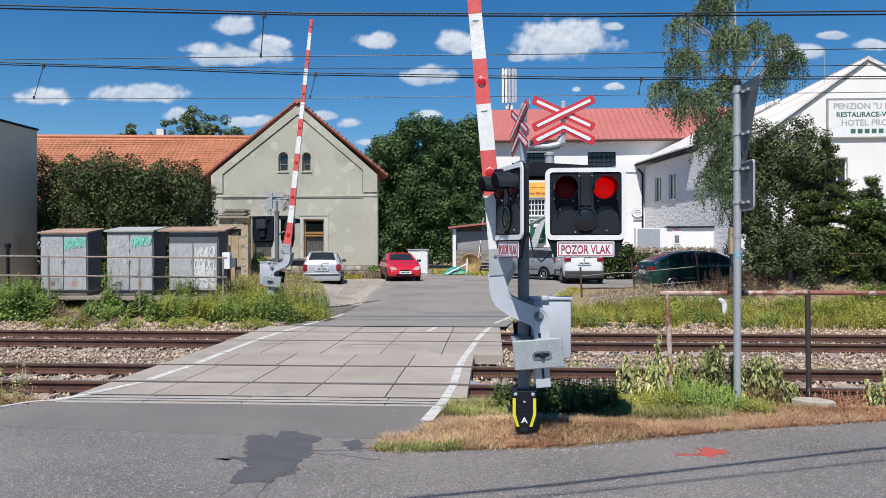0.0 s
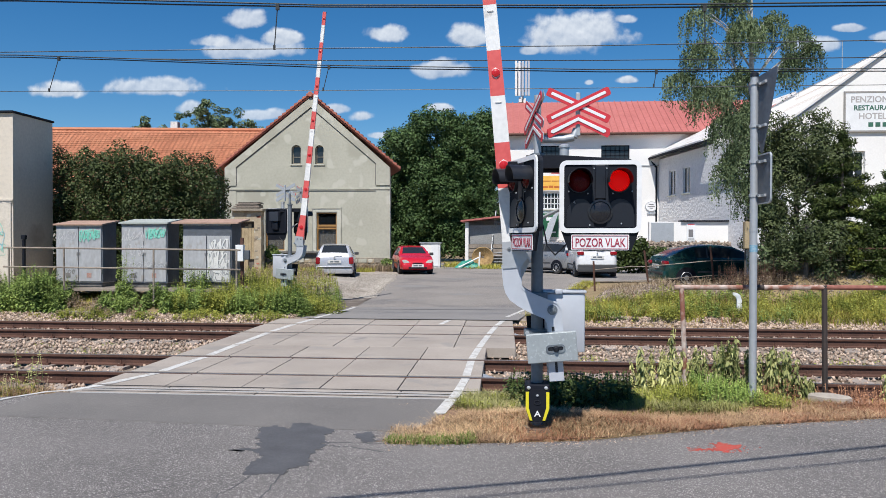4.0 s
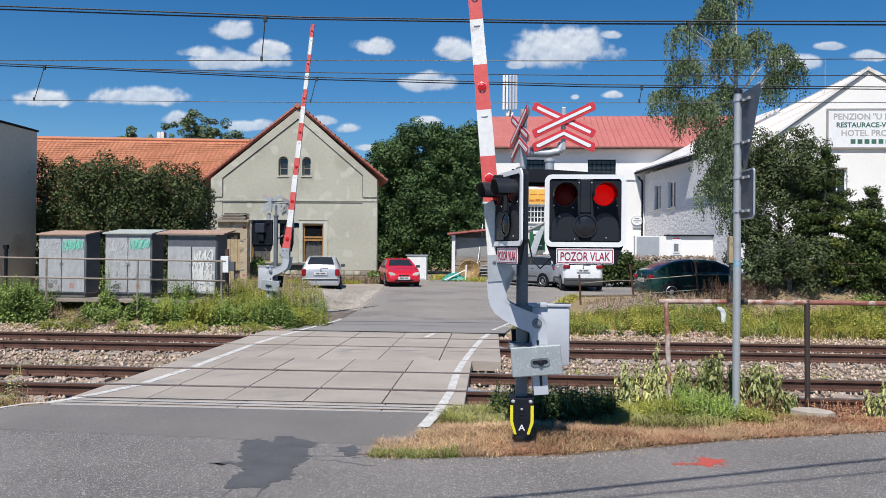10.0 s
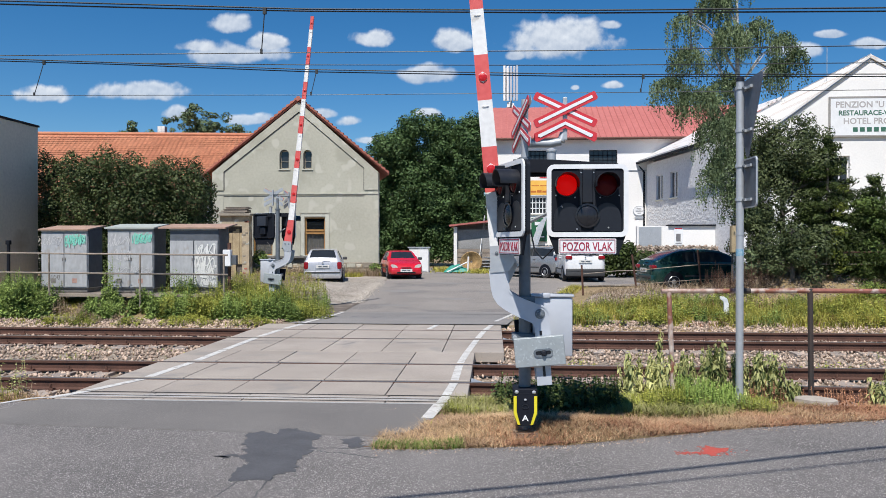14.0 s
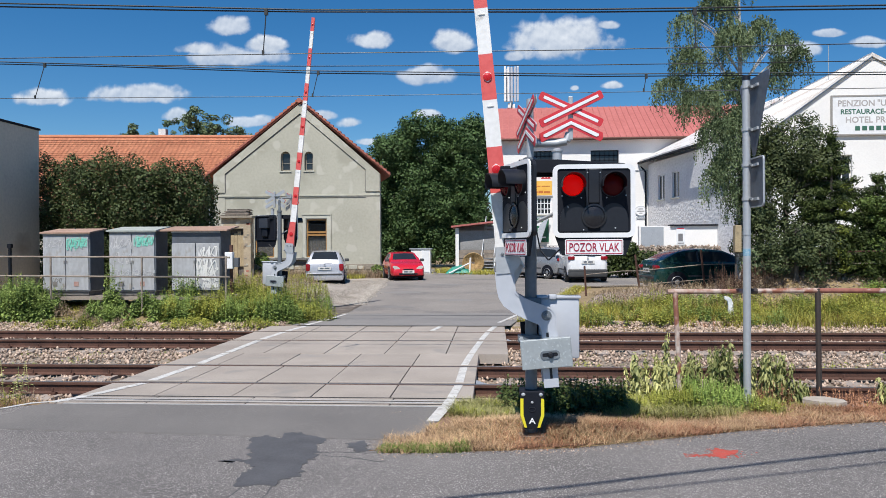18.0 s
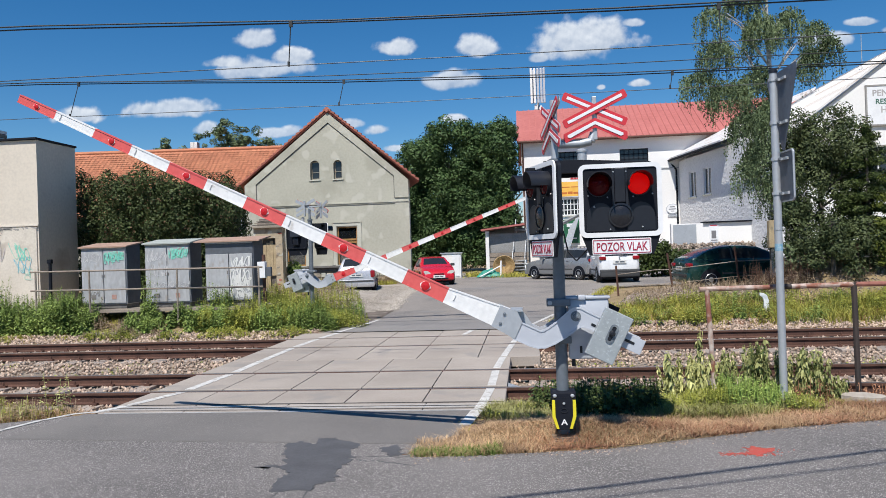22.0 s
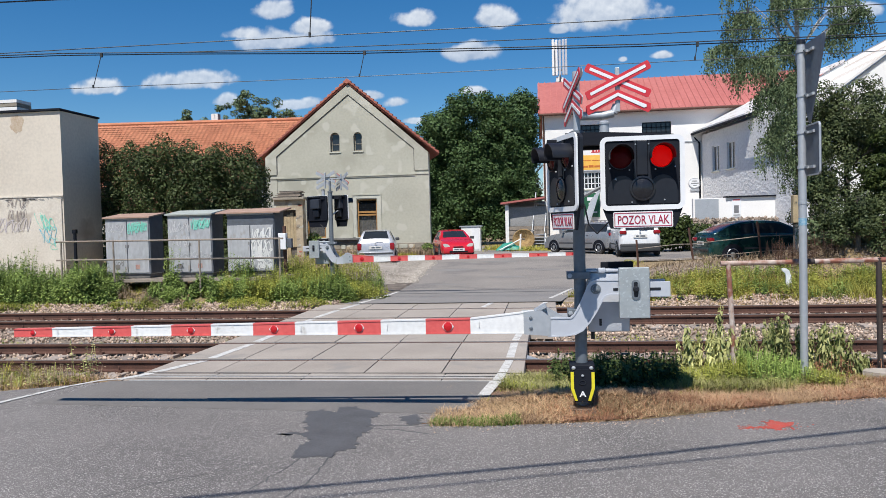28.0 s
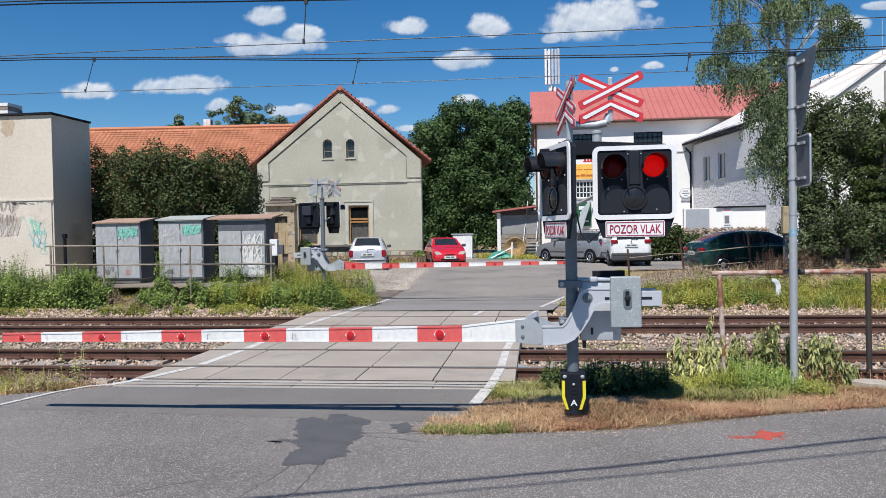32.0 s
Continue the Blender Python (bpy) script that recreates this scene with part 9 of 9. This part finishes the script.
# ---- parked cars ----
TYRE = surface("tyre rubber", (0.025, 0.025, 0.026), (0.04, 0.038, 0.036), 0.85, bump=0.1)
ALLOY = surface("alloy rim", (0.45, 0.46, 0.47), (0.35, 0.36, 0.37), 0.35, metal=0.7, bump=0)
CAR_GLASS = surface("tinted car glass", (0.025, 0.03, 0.034), (0.018, 0.02, 0.024), 0.08, bump=0, spec=0.45)
PLASTIC_GREY = surface("grey bumper plastic", (0.06, 0.062, 0.065), None, 0.6, bump=0.05)
TAIL_RED = surface("red tail lamp", (0.30, 0.010, 0.016), (0.2, 0.008, 0.012), 0.15, bump=0)
HEAD_LAMP = surface("clear head lamp", (0.62, 0.62, 0.56), (0.45, 0.46, 0.44), 0.12, bump=0)
PLATE_WHITE = surface("number plate", (0.75, 0.75, 0.72), None, 0.5, bump=0)


def paint(name, colour, metal=0.0):
    m = surface(name, colour, tuple(c * 0.9 for c in colour), 0.28, metal, grain=8, blotch=2, bump=0)
    p = m.node_tree.nodes["Principled BSDF"]
    p.inputs["Coat Weight"].default_value, p.inputs["Coat Roughness"].default_value = 0.6, 0.08
    return m


# top lines (y as a share of the length, height as a share of the full height) from the tail to the nose; then where the rear window, roof and windscreen meet
CAR_LINES = {
    "hatch": ([(0.0, 0.36), (0.004, 0.50), (0.012, 0.61), (0.022, 0.665), (0.045, 0.75), (0.075, 0.86), (0.10, 0.93), (0.15, 0.965), (0.24, 0.99), (0.36, 1.0), (0.47, 0.985), (0.545, 0.945), (0.62, 0.85), (0.70, 0.73), (0.745, 0.672), (0.80, 0.645), (0.88, 0.60), (0.945, 0.54), (0.985, 0.46), (1.0, 0.36)], 4, 7, 11, 13),
    "estate": ([(0.0, 0.36), (0.004, 0.50), (0.010, 0.60), (0.018, 0.66), (0.034, 0.76), (0.052, 0.87), (0.068, 0.94), (0.10, 0.975), (0.22, 1.0), (0.36, 1.0), (0.46, 0.985), (0.53, 0.945), (0.60, 0.85), (0.665, 0.73), (0.71, 0.665), (0.78, 0.64), (0.88, 0.60), (0.95, 0.54), (0.985, 0.46), (1.0, 0.36)], 3, 6, 11, 14),
    "sedan": ([(0.0, 0.40), (0.004, 0.54), (0.012, 0.65), (0.025, 0.725), (0.05, 0.75), (0.07, 0.77), (0.12, 0.85), (0.17, 0.92), (0.235, 0.968), (0.33, 0.998), (0.42, 1.0), (0.53, 0.965), (0.60, 0.87), (0.67, 0.76), (0.73, 0.675), (0.79, 0.65), (0.88, 0.60), (0.945, 0.54), (0.985, 0.46), (1.0, 0.36)], 5, 8, 11, 14)}


def car(label, at, rz, colour, length, width, height, kind, group="parked cars"):
    """A car with its tail at y = 0, nose at y = length: a skin drawn over cross-sections, its glass cut out of the skin."""
    L, W, H = length, width, height
    c = thing("car", label, "car", group, at=at, rz=rz)
    line, r0, r1, w0, w1 = CAR_LINES[kind]
    belt = 0.655 * H
    grid = []
    for u, k in line:
        zt, y = k * H, u * L
        round_off = 1 - 0.16 * max(0.0, 1 - min(u, 1 - u) / 0.05) ** 2 - 0.05 * max(0.0, 1 - min(u, 1 - u) / 0.2)
        w = W / 2 * round_off
        zl = 0.20 + 0.10 * max(0.0, 1 - min(u, 1 - u) / 0.06)
        zb = min(belt, zt - 0.03)
        rise = max(0.0, zt - zb - 0.05)
        wr = 0.93 * w - (0.46 if kind == "hatch" else 0.36) * rise
        ze = max(zb, zt - 0.045)
        half = [(0.0, zl), (0.82 * w, zl), (0.965 * w, zl + 0.10 * (zb - zl)), (w, zl + 0.34 * (zb - zl)), (0.998 * w, zl + 0.62 * (zb - zl)), (0.98 * w, zl + 0.9 * (zb - zl)), (0.945 * w, zb)]
        half += [(0.93 * w + (wr - 0.93 * w) * f, zb + (ze - zb) * f) for f in (0.1, 0.5, 0.88)] + [(wr * 0.975, ze + 0.014), (wr * 0.80, zt - 0.012), (0.0, zt)]
        grid.append([(x, y, z) for x, z in half] + [(-x, y, z) for x, z in half[-2:0:-1]])
    m, n = len(grid), len(grid[0])

    def skin(chosen, lift=0.0):
        b = Build()
        for i, q in sorted(chosen):
            pts = [grid[i][q], grid[i][(q + 1) % n], grid[i + 1][(q + 1) % n], grid[i + 1][q]]
            b.quad(*pts)
        return b
    cells = {(i, q) for i in range(m - 1) for q in range(n)}
    top = {11, 12}
    glass = {"rear_window": {(i, q) for i in range(r0, r1) for q in top}, "windscreen": {(i, q) for i in range(w0, w1) for q in top}}
    mid = min(range(m), key=lambda i: abs(line[i][0] - 0.37))
    sides = []
    for rows in ((7, 8), (15, 16)):
        for a, z in ((r1, mid), (mid, w1 - 1)):
            sides.append({(i, q) for i in range(a, z) for q in rows})
    shell = cells - set().union(*glass.values(), *sides)
    skin_mesh = skin(shell)
    skin_mesh.f += [tuple(len(skin_mesh.v) + k for k in range(n)), tuple(len(skin_mesh.v) + n + k for k in reversed(range(n)))]
    skin_mesh.v += [tuple(p) for p in grid[0]] + [tuple(p) for p in grid[-1]]
    body = new("body", skin_mesh.mesh("body", colour, True, True))
    body.parent = c
    for nm, chosen in glass.items():
        g = new(nm, skin(chosen).mesh(nm, CAR_GLASS, True, True))
        g.parent = c
        tagged(g, "dark tinted glass")
    for k, chosen in enumerate(sides):
        g = new("side_window", skin(chosen).mesh("side_window", CAR_GLASS, True, True))
        g.parent = c
        tagged(g, "dark tinted glass")
        s = 1 if k < 2 else -1
        ends = [grid[i] for i in (r1, mid, w1 - 1)]
        low_row, high_row = ((7, 9) if s > 0 else (17, 15))
        p, q = ends[k % 2 + 1][low_row], ends[k % 2 + 1][high_row]
        part("pillar", Build().tube(p, q, 0.03, 0.025, 6), PLASTIC_GREY if k % 2 == 0 else colour, c)
    for s in (-1, 1):
        part("mirror", Build().box(min(s * (W / 2 - 0.06), s * (W / 2 + 0.13)), L * 0.655, belt + 0.0, max(s * (W / 2 - 0.06), s * (W / 2 + 0.13)), L * 0.655 + 0.12, belt + 0.13, 0.03), PLASTIC_GREY if kind != "estate" else colour, c, smooth=True)
        part("side_trim", Build().box(min(s * (W / 2 - 0.02), s * (W / 2 + 0.008)), 1.1, 0.47, max(s * (W / 2 - 0.02), s * (W / 2 + 0.008)), L - 1.15, 0.53, 0.004), PLASTIC_GREY, c)
        for q in (0.42, 0.30):
            part("door_handle", Build().box(min(s * (W / 2 - 0.04), s * (W / 2 + 0.008)), L * q, belt - 0.12, max(s * (W / 2 - 0.04), s * (W / 2 + 0.008)), L * q + 0.15, belt - 0.085, 0.008), colour, c)
        for y in (0.72, L - 0.78):
            wh = part("wheel", Build().lathe([(0.20, -0.09), (0.29, -0.10), (0.31, -0.06), (0.31, 0.06), (0.29, 0.10), (0.20, 0.09)], (s * (W / 2 - 0.10), y, 0.305), "x", 24), TYRE, c, "black tyre", smooth=True)
            part("rim", Build().lathe([(0.205, s * 0.10), (0.19, s * 0.112), (0.17, s * 0.085), (0.05, s * 0.11), (0.001, s * 0.112)], (s * (W / 2 - 0.10), y, 0.305), "x", 20), ALLOY, wh, smooth=True)
            for k in range(7):
                a = 2 * math.pi * k / 7
                part("wheel_gap", Build().prism([(y + 0.10 * math.cos(a - 0.2), 0.305 + 0.10 * math.sin(a - 0.2)), (y + 0.165 * math.cos(a - 0.22), 0.305 + 0.165 * math.sin(a - 0.22)), (y + 0.165 * math.cos(a + 0.22), 0.305 + 0.165 * math.sin(a + 0.22)), (y + 0.10 * math.cos(a + 0.2), 0.305 + 0.10 * math.sin(a + 0.2))],
                     min(s * (W / 2 - 0.02), s * (W / 2 + 0.008)), max(s * (W / 2 - 0.02), s * (W / 2 + 0.008)), "x"), BLACK_MATT, wh)
            arch = Build()
            pts = [(y + 0.355 * math.cos(a), 0.305 + 0.355 * math.sin(a)) for a in [-0.25 + (math.pi + 0.5) * i / 14 for i in range(15)]]
            arch.prism(pts, s * (W / 2 - 0.22), s * (W / 2 + 0.003), "x")
            part("wheel_arch", arch, BLACK_MATT, c)
        a, b2, z0, z1 = {"hatch": (W / 2 - 0.235, W / 2 - 0.045, belt - 0.35, belt - 0.05), "estate": (W / 2 - 0.34, W / 2 - 0.05, belt - 0.16, belt - 0.0), "sedan": (W / 2 - 0.42, W / 2 - 0.06, belt - 0.20, belt - 0.06)}[kind]
        part("tail_lamp", Build().box(min(s * a, s * b2), -0.012, z0, max(s * a, s * b2), 0.16, z1, 0.05), TAIL_RED, c, "red tail lamp", smooth=True)
        part("head_lamp", Build().prism([(s * (W / 2 - 0.25) + 0.16 * math.cos(a), belt - 0.27 + 0.085 * math.sin(a) + s * 0.045 * math.cos(a)) for a in [math.pi * 2 * i / 14 for i in range(14)]], L - 0.34, L - 0.03, "y"), HEAD_LAMP, c, "clear head lamp")
        part("fog_lamp", Build().lathe([(0.045, 0.0), (0.045, 0.02), (0.001, 0.022)], (s * (W / 2 - 0.28), L - 0.005, 0.36), "y", 12), HEAD_LAMP, c)
    part("bumper", Build().box(-W / 2 + 0.07, -0.06, 0.22, W / 2 - 0.07, 0.16, 0.54, 0.05), PLASTIC_GREY if kind == "estate" else colour, c, smooth=True)
    part("bumper_strip", Build().box(-W / 2 + 0.10, -0.072, 0.44, W / 2 - 0.10, -0.055, 0.51, 0.004), PLASTIC_GREY, c)
    part("bumper", Build().box(-W / 2 + 0.10, L - 0.16, 0.24, W / 2 - 0.10, L + 0.035, 0.47, 0.05), colour, c, smooth=True)
    part("grille", Build().box(-0.42, L + 0.02, 0.27, 0.42, L + 0.04, 0.35, 0.006).box(-0.22, L - 0.05, 0.50, 0.22, L + 0.008, 0.545, 0.006), BLACK_MATT, c)
    part("badge", Build().lathe([(0.035, 0.0), (0.03, -0.012), (0.001, -0.014)], (0, -0.004 if kind != "sedan" else 0.0, belt - 0.08), "y", 12), ALLOY, c)
    for y, z in ((-0.02, belt - 0.24), (L + 0.042, 0.41)):
        pl = part("number_plate", Build().box(-0.27, y - 0.008, z - 0.065, 0.27, y + 0.012, z + 0.065), PLATE_WHITE, c, "white number plate with dark bars")
        part("plate_bars", Build().box(-0.18, y - 0.011, z - 0.03, -0.04, y + 0.014, z + 0.03).box(0.0, y - 0.011, z - 0.03, 0.20, y + 0.014, z + 0.03), SIGN_BACK, pl)
    part("underside", Build().box(-W / 2 + 0.12, 0.2, 0.14, W / 2 - 0.12, L - 0.2, 0.30), BLACK_MATT, c)
    part("wiper", Build().box(-0.02, 0.035, belt + 0.015, 0.3, 0.06, belt + 0.03), BLACK, c)
    if kind == "estate":
        for s in (-1, 1):
            part("roof_bar", Build().path([(s * (W / 2 - 0.27), L * 0.11, H * 0.985), (s * (W / 2 - 0.27), L * 0.14, H + 0.035), (s * (W / 2 - 0.27), L * 0.42, H + 0.035), (s * (W / 2 - 0.27), L * 0.45, H * 0.985)], 0.015, 6), PLASTIC_GREY, c)
    return c


car("silver hatchback parked with its tail to the tracks", (-6.97, 30.8, ground_z(-7.0, 31.5) - 0.045), 10, paint("silver paint", (0.50, 0.51, 0.54), 0.3), 3.96, 1.65, 1.47, "hatch")
car("small red hatchback facing the tracks", (-4.76, 37.3, ground_z(-4.2, 35) + 0.0), 195, paint("red paint", (0.55, 0.012, 0.025)), 3.62, 1.58, 1.31, "hatch")
car("white estate car parked before the white building", (3.98, 31.9, ground_z(3.7, 32) + 0.04), 2, paint("white paint", (0.74, 0.75, 0.76)), 4.3, 1.76, 1.66, "estate")
car("grey estate car parked behind the white one", (3.62, 35.2, ground_z(2.7, 34) + 0.015), 42, paint("grey paint", (0.30, 0.31, 0.32), 0.4), 4.5, 1.72, 1.50, "estate")
car("dark green saloon car behind the grass bank", (5.27, 26.24, 0.30), -80, paint("dark green paint", (0.011, 0.05, 0.044), 0.3), 4.5, 1.74, 1.42, "sedan")

# ---- yard things ----
TEAL = surface("teal plastic sheet", (0.03, 0.30, 0.22), (0.02, 0.2, 0.15), 0.5, grain=6, bump=0.3)
STRAW = surface("bundled brushwood", (0.52, 0.36, 0.17), (0.30, 0.19, 0.08), 0.9, grain=30, blotch=6, bump=0.5, vary=0.2)
GREEN_GREY = surface("grey shed board", (0.30, 0.30, 0.30), (0.22, 0.22, 0.21), 0.9, grain=14, bump=0.1)
s = thing("open_shed", "small open lean-to shed with a red roof edge", "shed")
part("post", Build().box(-2.2, 44.0, 0.1, -2.0, 44.2, 2.9), WALL_WHITE, s)
part("back_wall", Build().box(-2.2, 46.3, 0.1, 0.4, 46.5, 3.1), GREEN_GREY, s)
part("side_wall", Build().box(-2.2, 44.21, 0.1, -2.1, 46.29, 2.9), GREEN_GREY, s)
part("roof", Build().prism([(-2.45, 2.92), (0.1, 3.2), (0.1, 3.3), (-2.45, 3.02)], 43.75, 46.8, "y"), ROOF_RED, s, "thin red sheet roof")
for i in range(5):
    part("board", Build().box(-2.0, 44.05, 0.35 + i * 0.26, 0.3, 44.09, 0.57 + i * 0.26), WOOD_GREY, s)
part("panel", Build().box(-2.0, 44.3, 1.62, 0.3, 44.34, 2.75), GREEN_GREY, s, "grey back panel")
b = thing("brushwood_bundle", "round coil of straw-coloured brushwood", "bundle")
for i in range(9):
    r = 0.6 - i * 0.06
    n = 22
    part("coil", Build().path([(-1.15 + r * math.cos(2 * math.pi * k / n), 43.5 + 0.03 * i, 0.86 + r * 0.95 * math.sin(2 * math.pi * k / n)) for k in range(n + 1)], 0.045, 6), STRAW, b)
b = thing("plastic_sheet", "crumpled teal plastic sheet on the ground", "sheet")
bm = bmesh.new()
bmesh.ops.create_grid(bm, x_segments=12, y_segments=8, size=1.0)
for v in bm.verts:
    v.co = Vector((-1.9 + v.co.x * 0.75, 41.8 + v.co.y * 0.4, 0.33 + max(0.0, (1 - v.co.x ** 2) * (1 - v.co.y ** 2)) * 0.42 + 0.12 * noise.noise(v.co * 3)))
part("sheet", Build().take(bm), TEAL, b)
part("pole", Build().tube((-2.4, 41.3, 0.35), (-1.2, 41.6, 0.95), 0.04, n=6).tube((-1.3, 41.5, 0.3), (-1.25, 41.5, 1.2), 0.05, n=6), WALL_WHITE, b)
st = thing("metal_stairs", "steep grey outside stairs with a handrail", "stairs")
for x in (-0.36, 0.36):
    part("stringer", Build().prism([(0.0, 0.0), (0.22, 0.0), (2.0, 2.65), (1.78, 2.65)], x - 0.03, x + 0.03, "x"), GALV, st)
    part("handrail", Build().path([(x, 0.0, 1.0), (x, 1.85, 3.35)], 0.022, 6).tube((x, 0.0, 0.0), (x, 0.0, 1.0), 0.025, n=6).tube((x, 1.85, 2.65), (x, 1.85, 3.35), 0.02, n=6), GALV, st)
for i in range(15):
    part("step", Build().box(-0.33, i * 0.125 + 0.02, 0.14 + i * 0.176, 0.33, i * 0.125 + 0.27, 0.175 + i * 0.176), CABINET, st)
part("landing", Build().box(-0.40, 1.8, 2.66, 0.45, 12.3, 2.72), GALV, st)
st.matrix_basis = pose(-0.31, 43.5, 0.26, 0, 0, -8)
fr = thing("white_locker", "old white metal locker beside the red car", "locker")
part("body", Build().box(-4.72, 43.0, 0.25, -3.60, 43.7, 1.66, 0.02), WALL_WHITE, fr)
part("top", Build().box(-4.80, 42.95, 1.66, -3.52, 43.75, 1.73), GALV, fr)
part("door", Build().box(-4.1, 42.97, 0.35, -3.68, 42.998, 1.58), WHITE, fr)
pp = thing("pipe_bundle", "leaning metal pipes beside the stairs", "pipes")
for i in range(6):
    part("pipe", Build().tube((2.3 + i * 0.1, 54.5, 0.3), (3.5 + i * 0.12, 55.5, 3.4 + 0.15 * i), 0.05, n=6), GALV, pp)

mast = thing("antenna_mast", "white mobile phone mast with panel antennas above the red roof", "antenna mast")
part("mast", Build().tube((1.86, 74.6, 0), (1.86, 74.6, 19.4), 0.12, n=8), GALV, mast)
for dx, dy in ((-0.62, -0.3), (-0.30, -0.5), (0.02, -0.55), (0.34, -0.45), (0.62, -0.25), (0.35, 0.4), (-0.4, 0.4)):
    p = part("panel_antenna", Build().box(1.86 + dx - 0.11, 74.6 + dy - 0.08, 16.1 + 0.2 * dy, 1.86 + dx + 0.11, 74.6 + dy + 0.08, 19.4 + 0.3 * dx * dx, 0.04), DRIVE_GREY if dx * dy < 0.1 else WALL_WHITE, mast)
    part("bracket", Build().tube((1.86, 74.6, 16.6), (1.86 + dx, 74.6 + dy, 16.6), 0.04, n=6).tube((1.86, 74.6, 18.9), (1.86 + dx, 74.6 + dy, 18.9), 0.04, n=6), GALV, p)
part("radio_unit", Build().box(1.5, 74.2, 15.4, 1.8, 74.6, 15.9, 0.03).box(1.95, 74.2, 15.3, 2.2, 74.6, 15.8, 0.03), WALL_WHITE, mast)

wf = thing("wire_fence", "sagging old fence of rusty posts and thin rails behind the bank", "fence")
for x, y, lean, h in ((4.68, 24.3, 0.16, 1.2), (6.71, 24.3, 0.14, 1.32), (3.0, 24.5, 0.05, 0.95), (8.4, 24.2, 0.0, 1.1)):
    part("post", Build().tube((x, y, ground_z(x, y) - 0.1), (x - lean, y, ground_z(x, y) + h), 0.035, n=6), STEEL_RUST, wf)
part("wire", Build().path([(3.0, 24.5, 0.9), (4.13, 24.3, 1.02), (4.62, 24.3, 1.02), (6.65, 24.3, 1.22), (7.78, 24.25, 1.24), (8.4, 24.2, 1.17)], 0.016, 6), WOOD_GREY, wf)
part("wire", Build().path([(3.0, 24.5, 0.52), (4.67, 24.3, 0.58), (6.68, 24.3, 0.75), (8.4, 24.2, 0.8)], 0.013, 6), WOOD_GREY, wf)
rf = thing("bank_fence", "low rusty fence under the shrubs", "fence")
for x in (8.92, 10.9, 12.4):
    part("post", Build().tube((x, 21.2, 0.5), (x, 21.2, 1.68), 0.035, n=6), STEEL_RUST, rf)
part("rail", Build().path([(8.78, 21.17, 1.32), (10.40, 21.17, 1.31)], 0.02, 6), WOOD_GREY, rf)
part("rail", Build().path([(9.64, 21.17, 1.64), (12.4, 21.17, 1.65)], 0.025, 6), STEEL_RUST, rf)
bx = thing("post_box", "small brown wooden box on a post under the birch", "box")
part("box", Build().box(6.97, 22.2, 1.62, 7.16, 22.4, 2.4, 0.02), WOOD_OLD, bx)
part("post", Build().tube((7.06, 22.44, 0.3), (7.06, 22.44, 2.45), 0.022, n=8), BARK, bx)

solid("iron_post", Build().tube((-13.33, 20.0, 0.3), (-13.33, 20.0, 1.97), 0.045, n=8).box(-13.39, 19.95, 1.85, -13.27, 20.05, 1.97, 0.01), BLACK_MATT, "short dark iron post beside the plastered building", "post")
solid("loose_board", Build().box(-10.83, 17.6, 0.02, -9.92, 17.75, 0.09, 0.01), WOOD_GREY, "weathered board lying in the nettles", "board")

# ---- what moves ----
BOOM_ANGLES = [(0, 85.0), (9, 85.0), (18.0, 85.0), (18.2, 83.0), (18.5, 76.2), (19, 68.1), (19.5, 60.6), (20, 53.2), (20.5, 46.3), (21, 39.4), (21.5, 32.9), (22, 26.4), (22.5, 20.3), (23, 14.4), (23.5, 9.0), (24, 5.0), (24.5, 2.1), (25, 0.5), (25.5, -0.15), (26, -0.25), (32, -0.25)]

# the far boom comes down a little faster
FAR_ANGLES = [(0, 84.0), (9, 84.0), (18.0, 84.0), (18.2, 82.0), (18.5, 75.4), (19, 66.2), (19.5, 58.2), (20, 50.2), (20.5, 42.6), (21, 34.8), (21.5, 27.6), (22, 20.8), (22.5, 14.0), (23, 8.2), (23.5, 3.4), (24, 0.1), (24.5, 1.7), (25, 0.9), (25.5, 0.5), (26, 0.5), (32, 0.5)]


def motions():
    for c in CLOUDS:
        k = c.matrix_basis.translation.copy()
        walk(c, [(s, pose(k.x - 0.0023 * (k.z - 150) * s, k.y, k.z)) for s in (0, 32)])
    flash = []
    for k in range(15):
        s = 1.05 + 2.106 * k
        flash += [(s - 0.04, 1), (s + 0.04, -1), (s + 0.46, -1), (s + 0.54, 1)]
    flash = [(0, 1)] + [q for q in flash if q[0] < 31.9] + [(32, 1)]
    for t, head in ((near_barrier, NEAR_HEAD), (far_barrier, FAR_HEAD)):
        lamp = next(c for c in t.children if c.name.split(".")[0] == "flasher_lamp")
        walk(lamp, [(s, pose(*head[0][0], 0, 0, head[0][1]) @ pose(0.188 * k - 0.012, 0, 0.502)) for s, k in flash])
        walk(boom_of(t), [(s, pose(*(NEAR_PIVOT if t is near_barrier else FAR_PIVOT), 0, a, 0)) for s, a in (BOOM_ANGLES if t is near_barrier else FAR_ANGLES)])


motions()
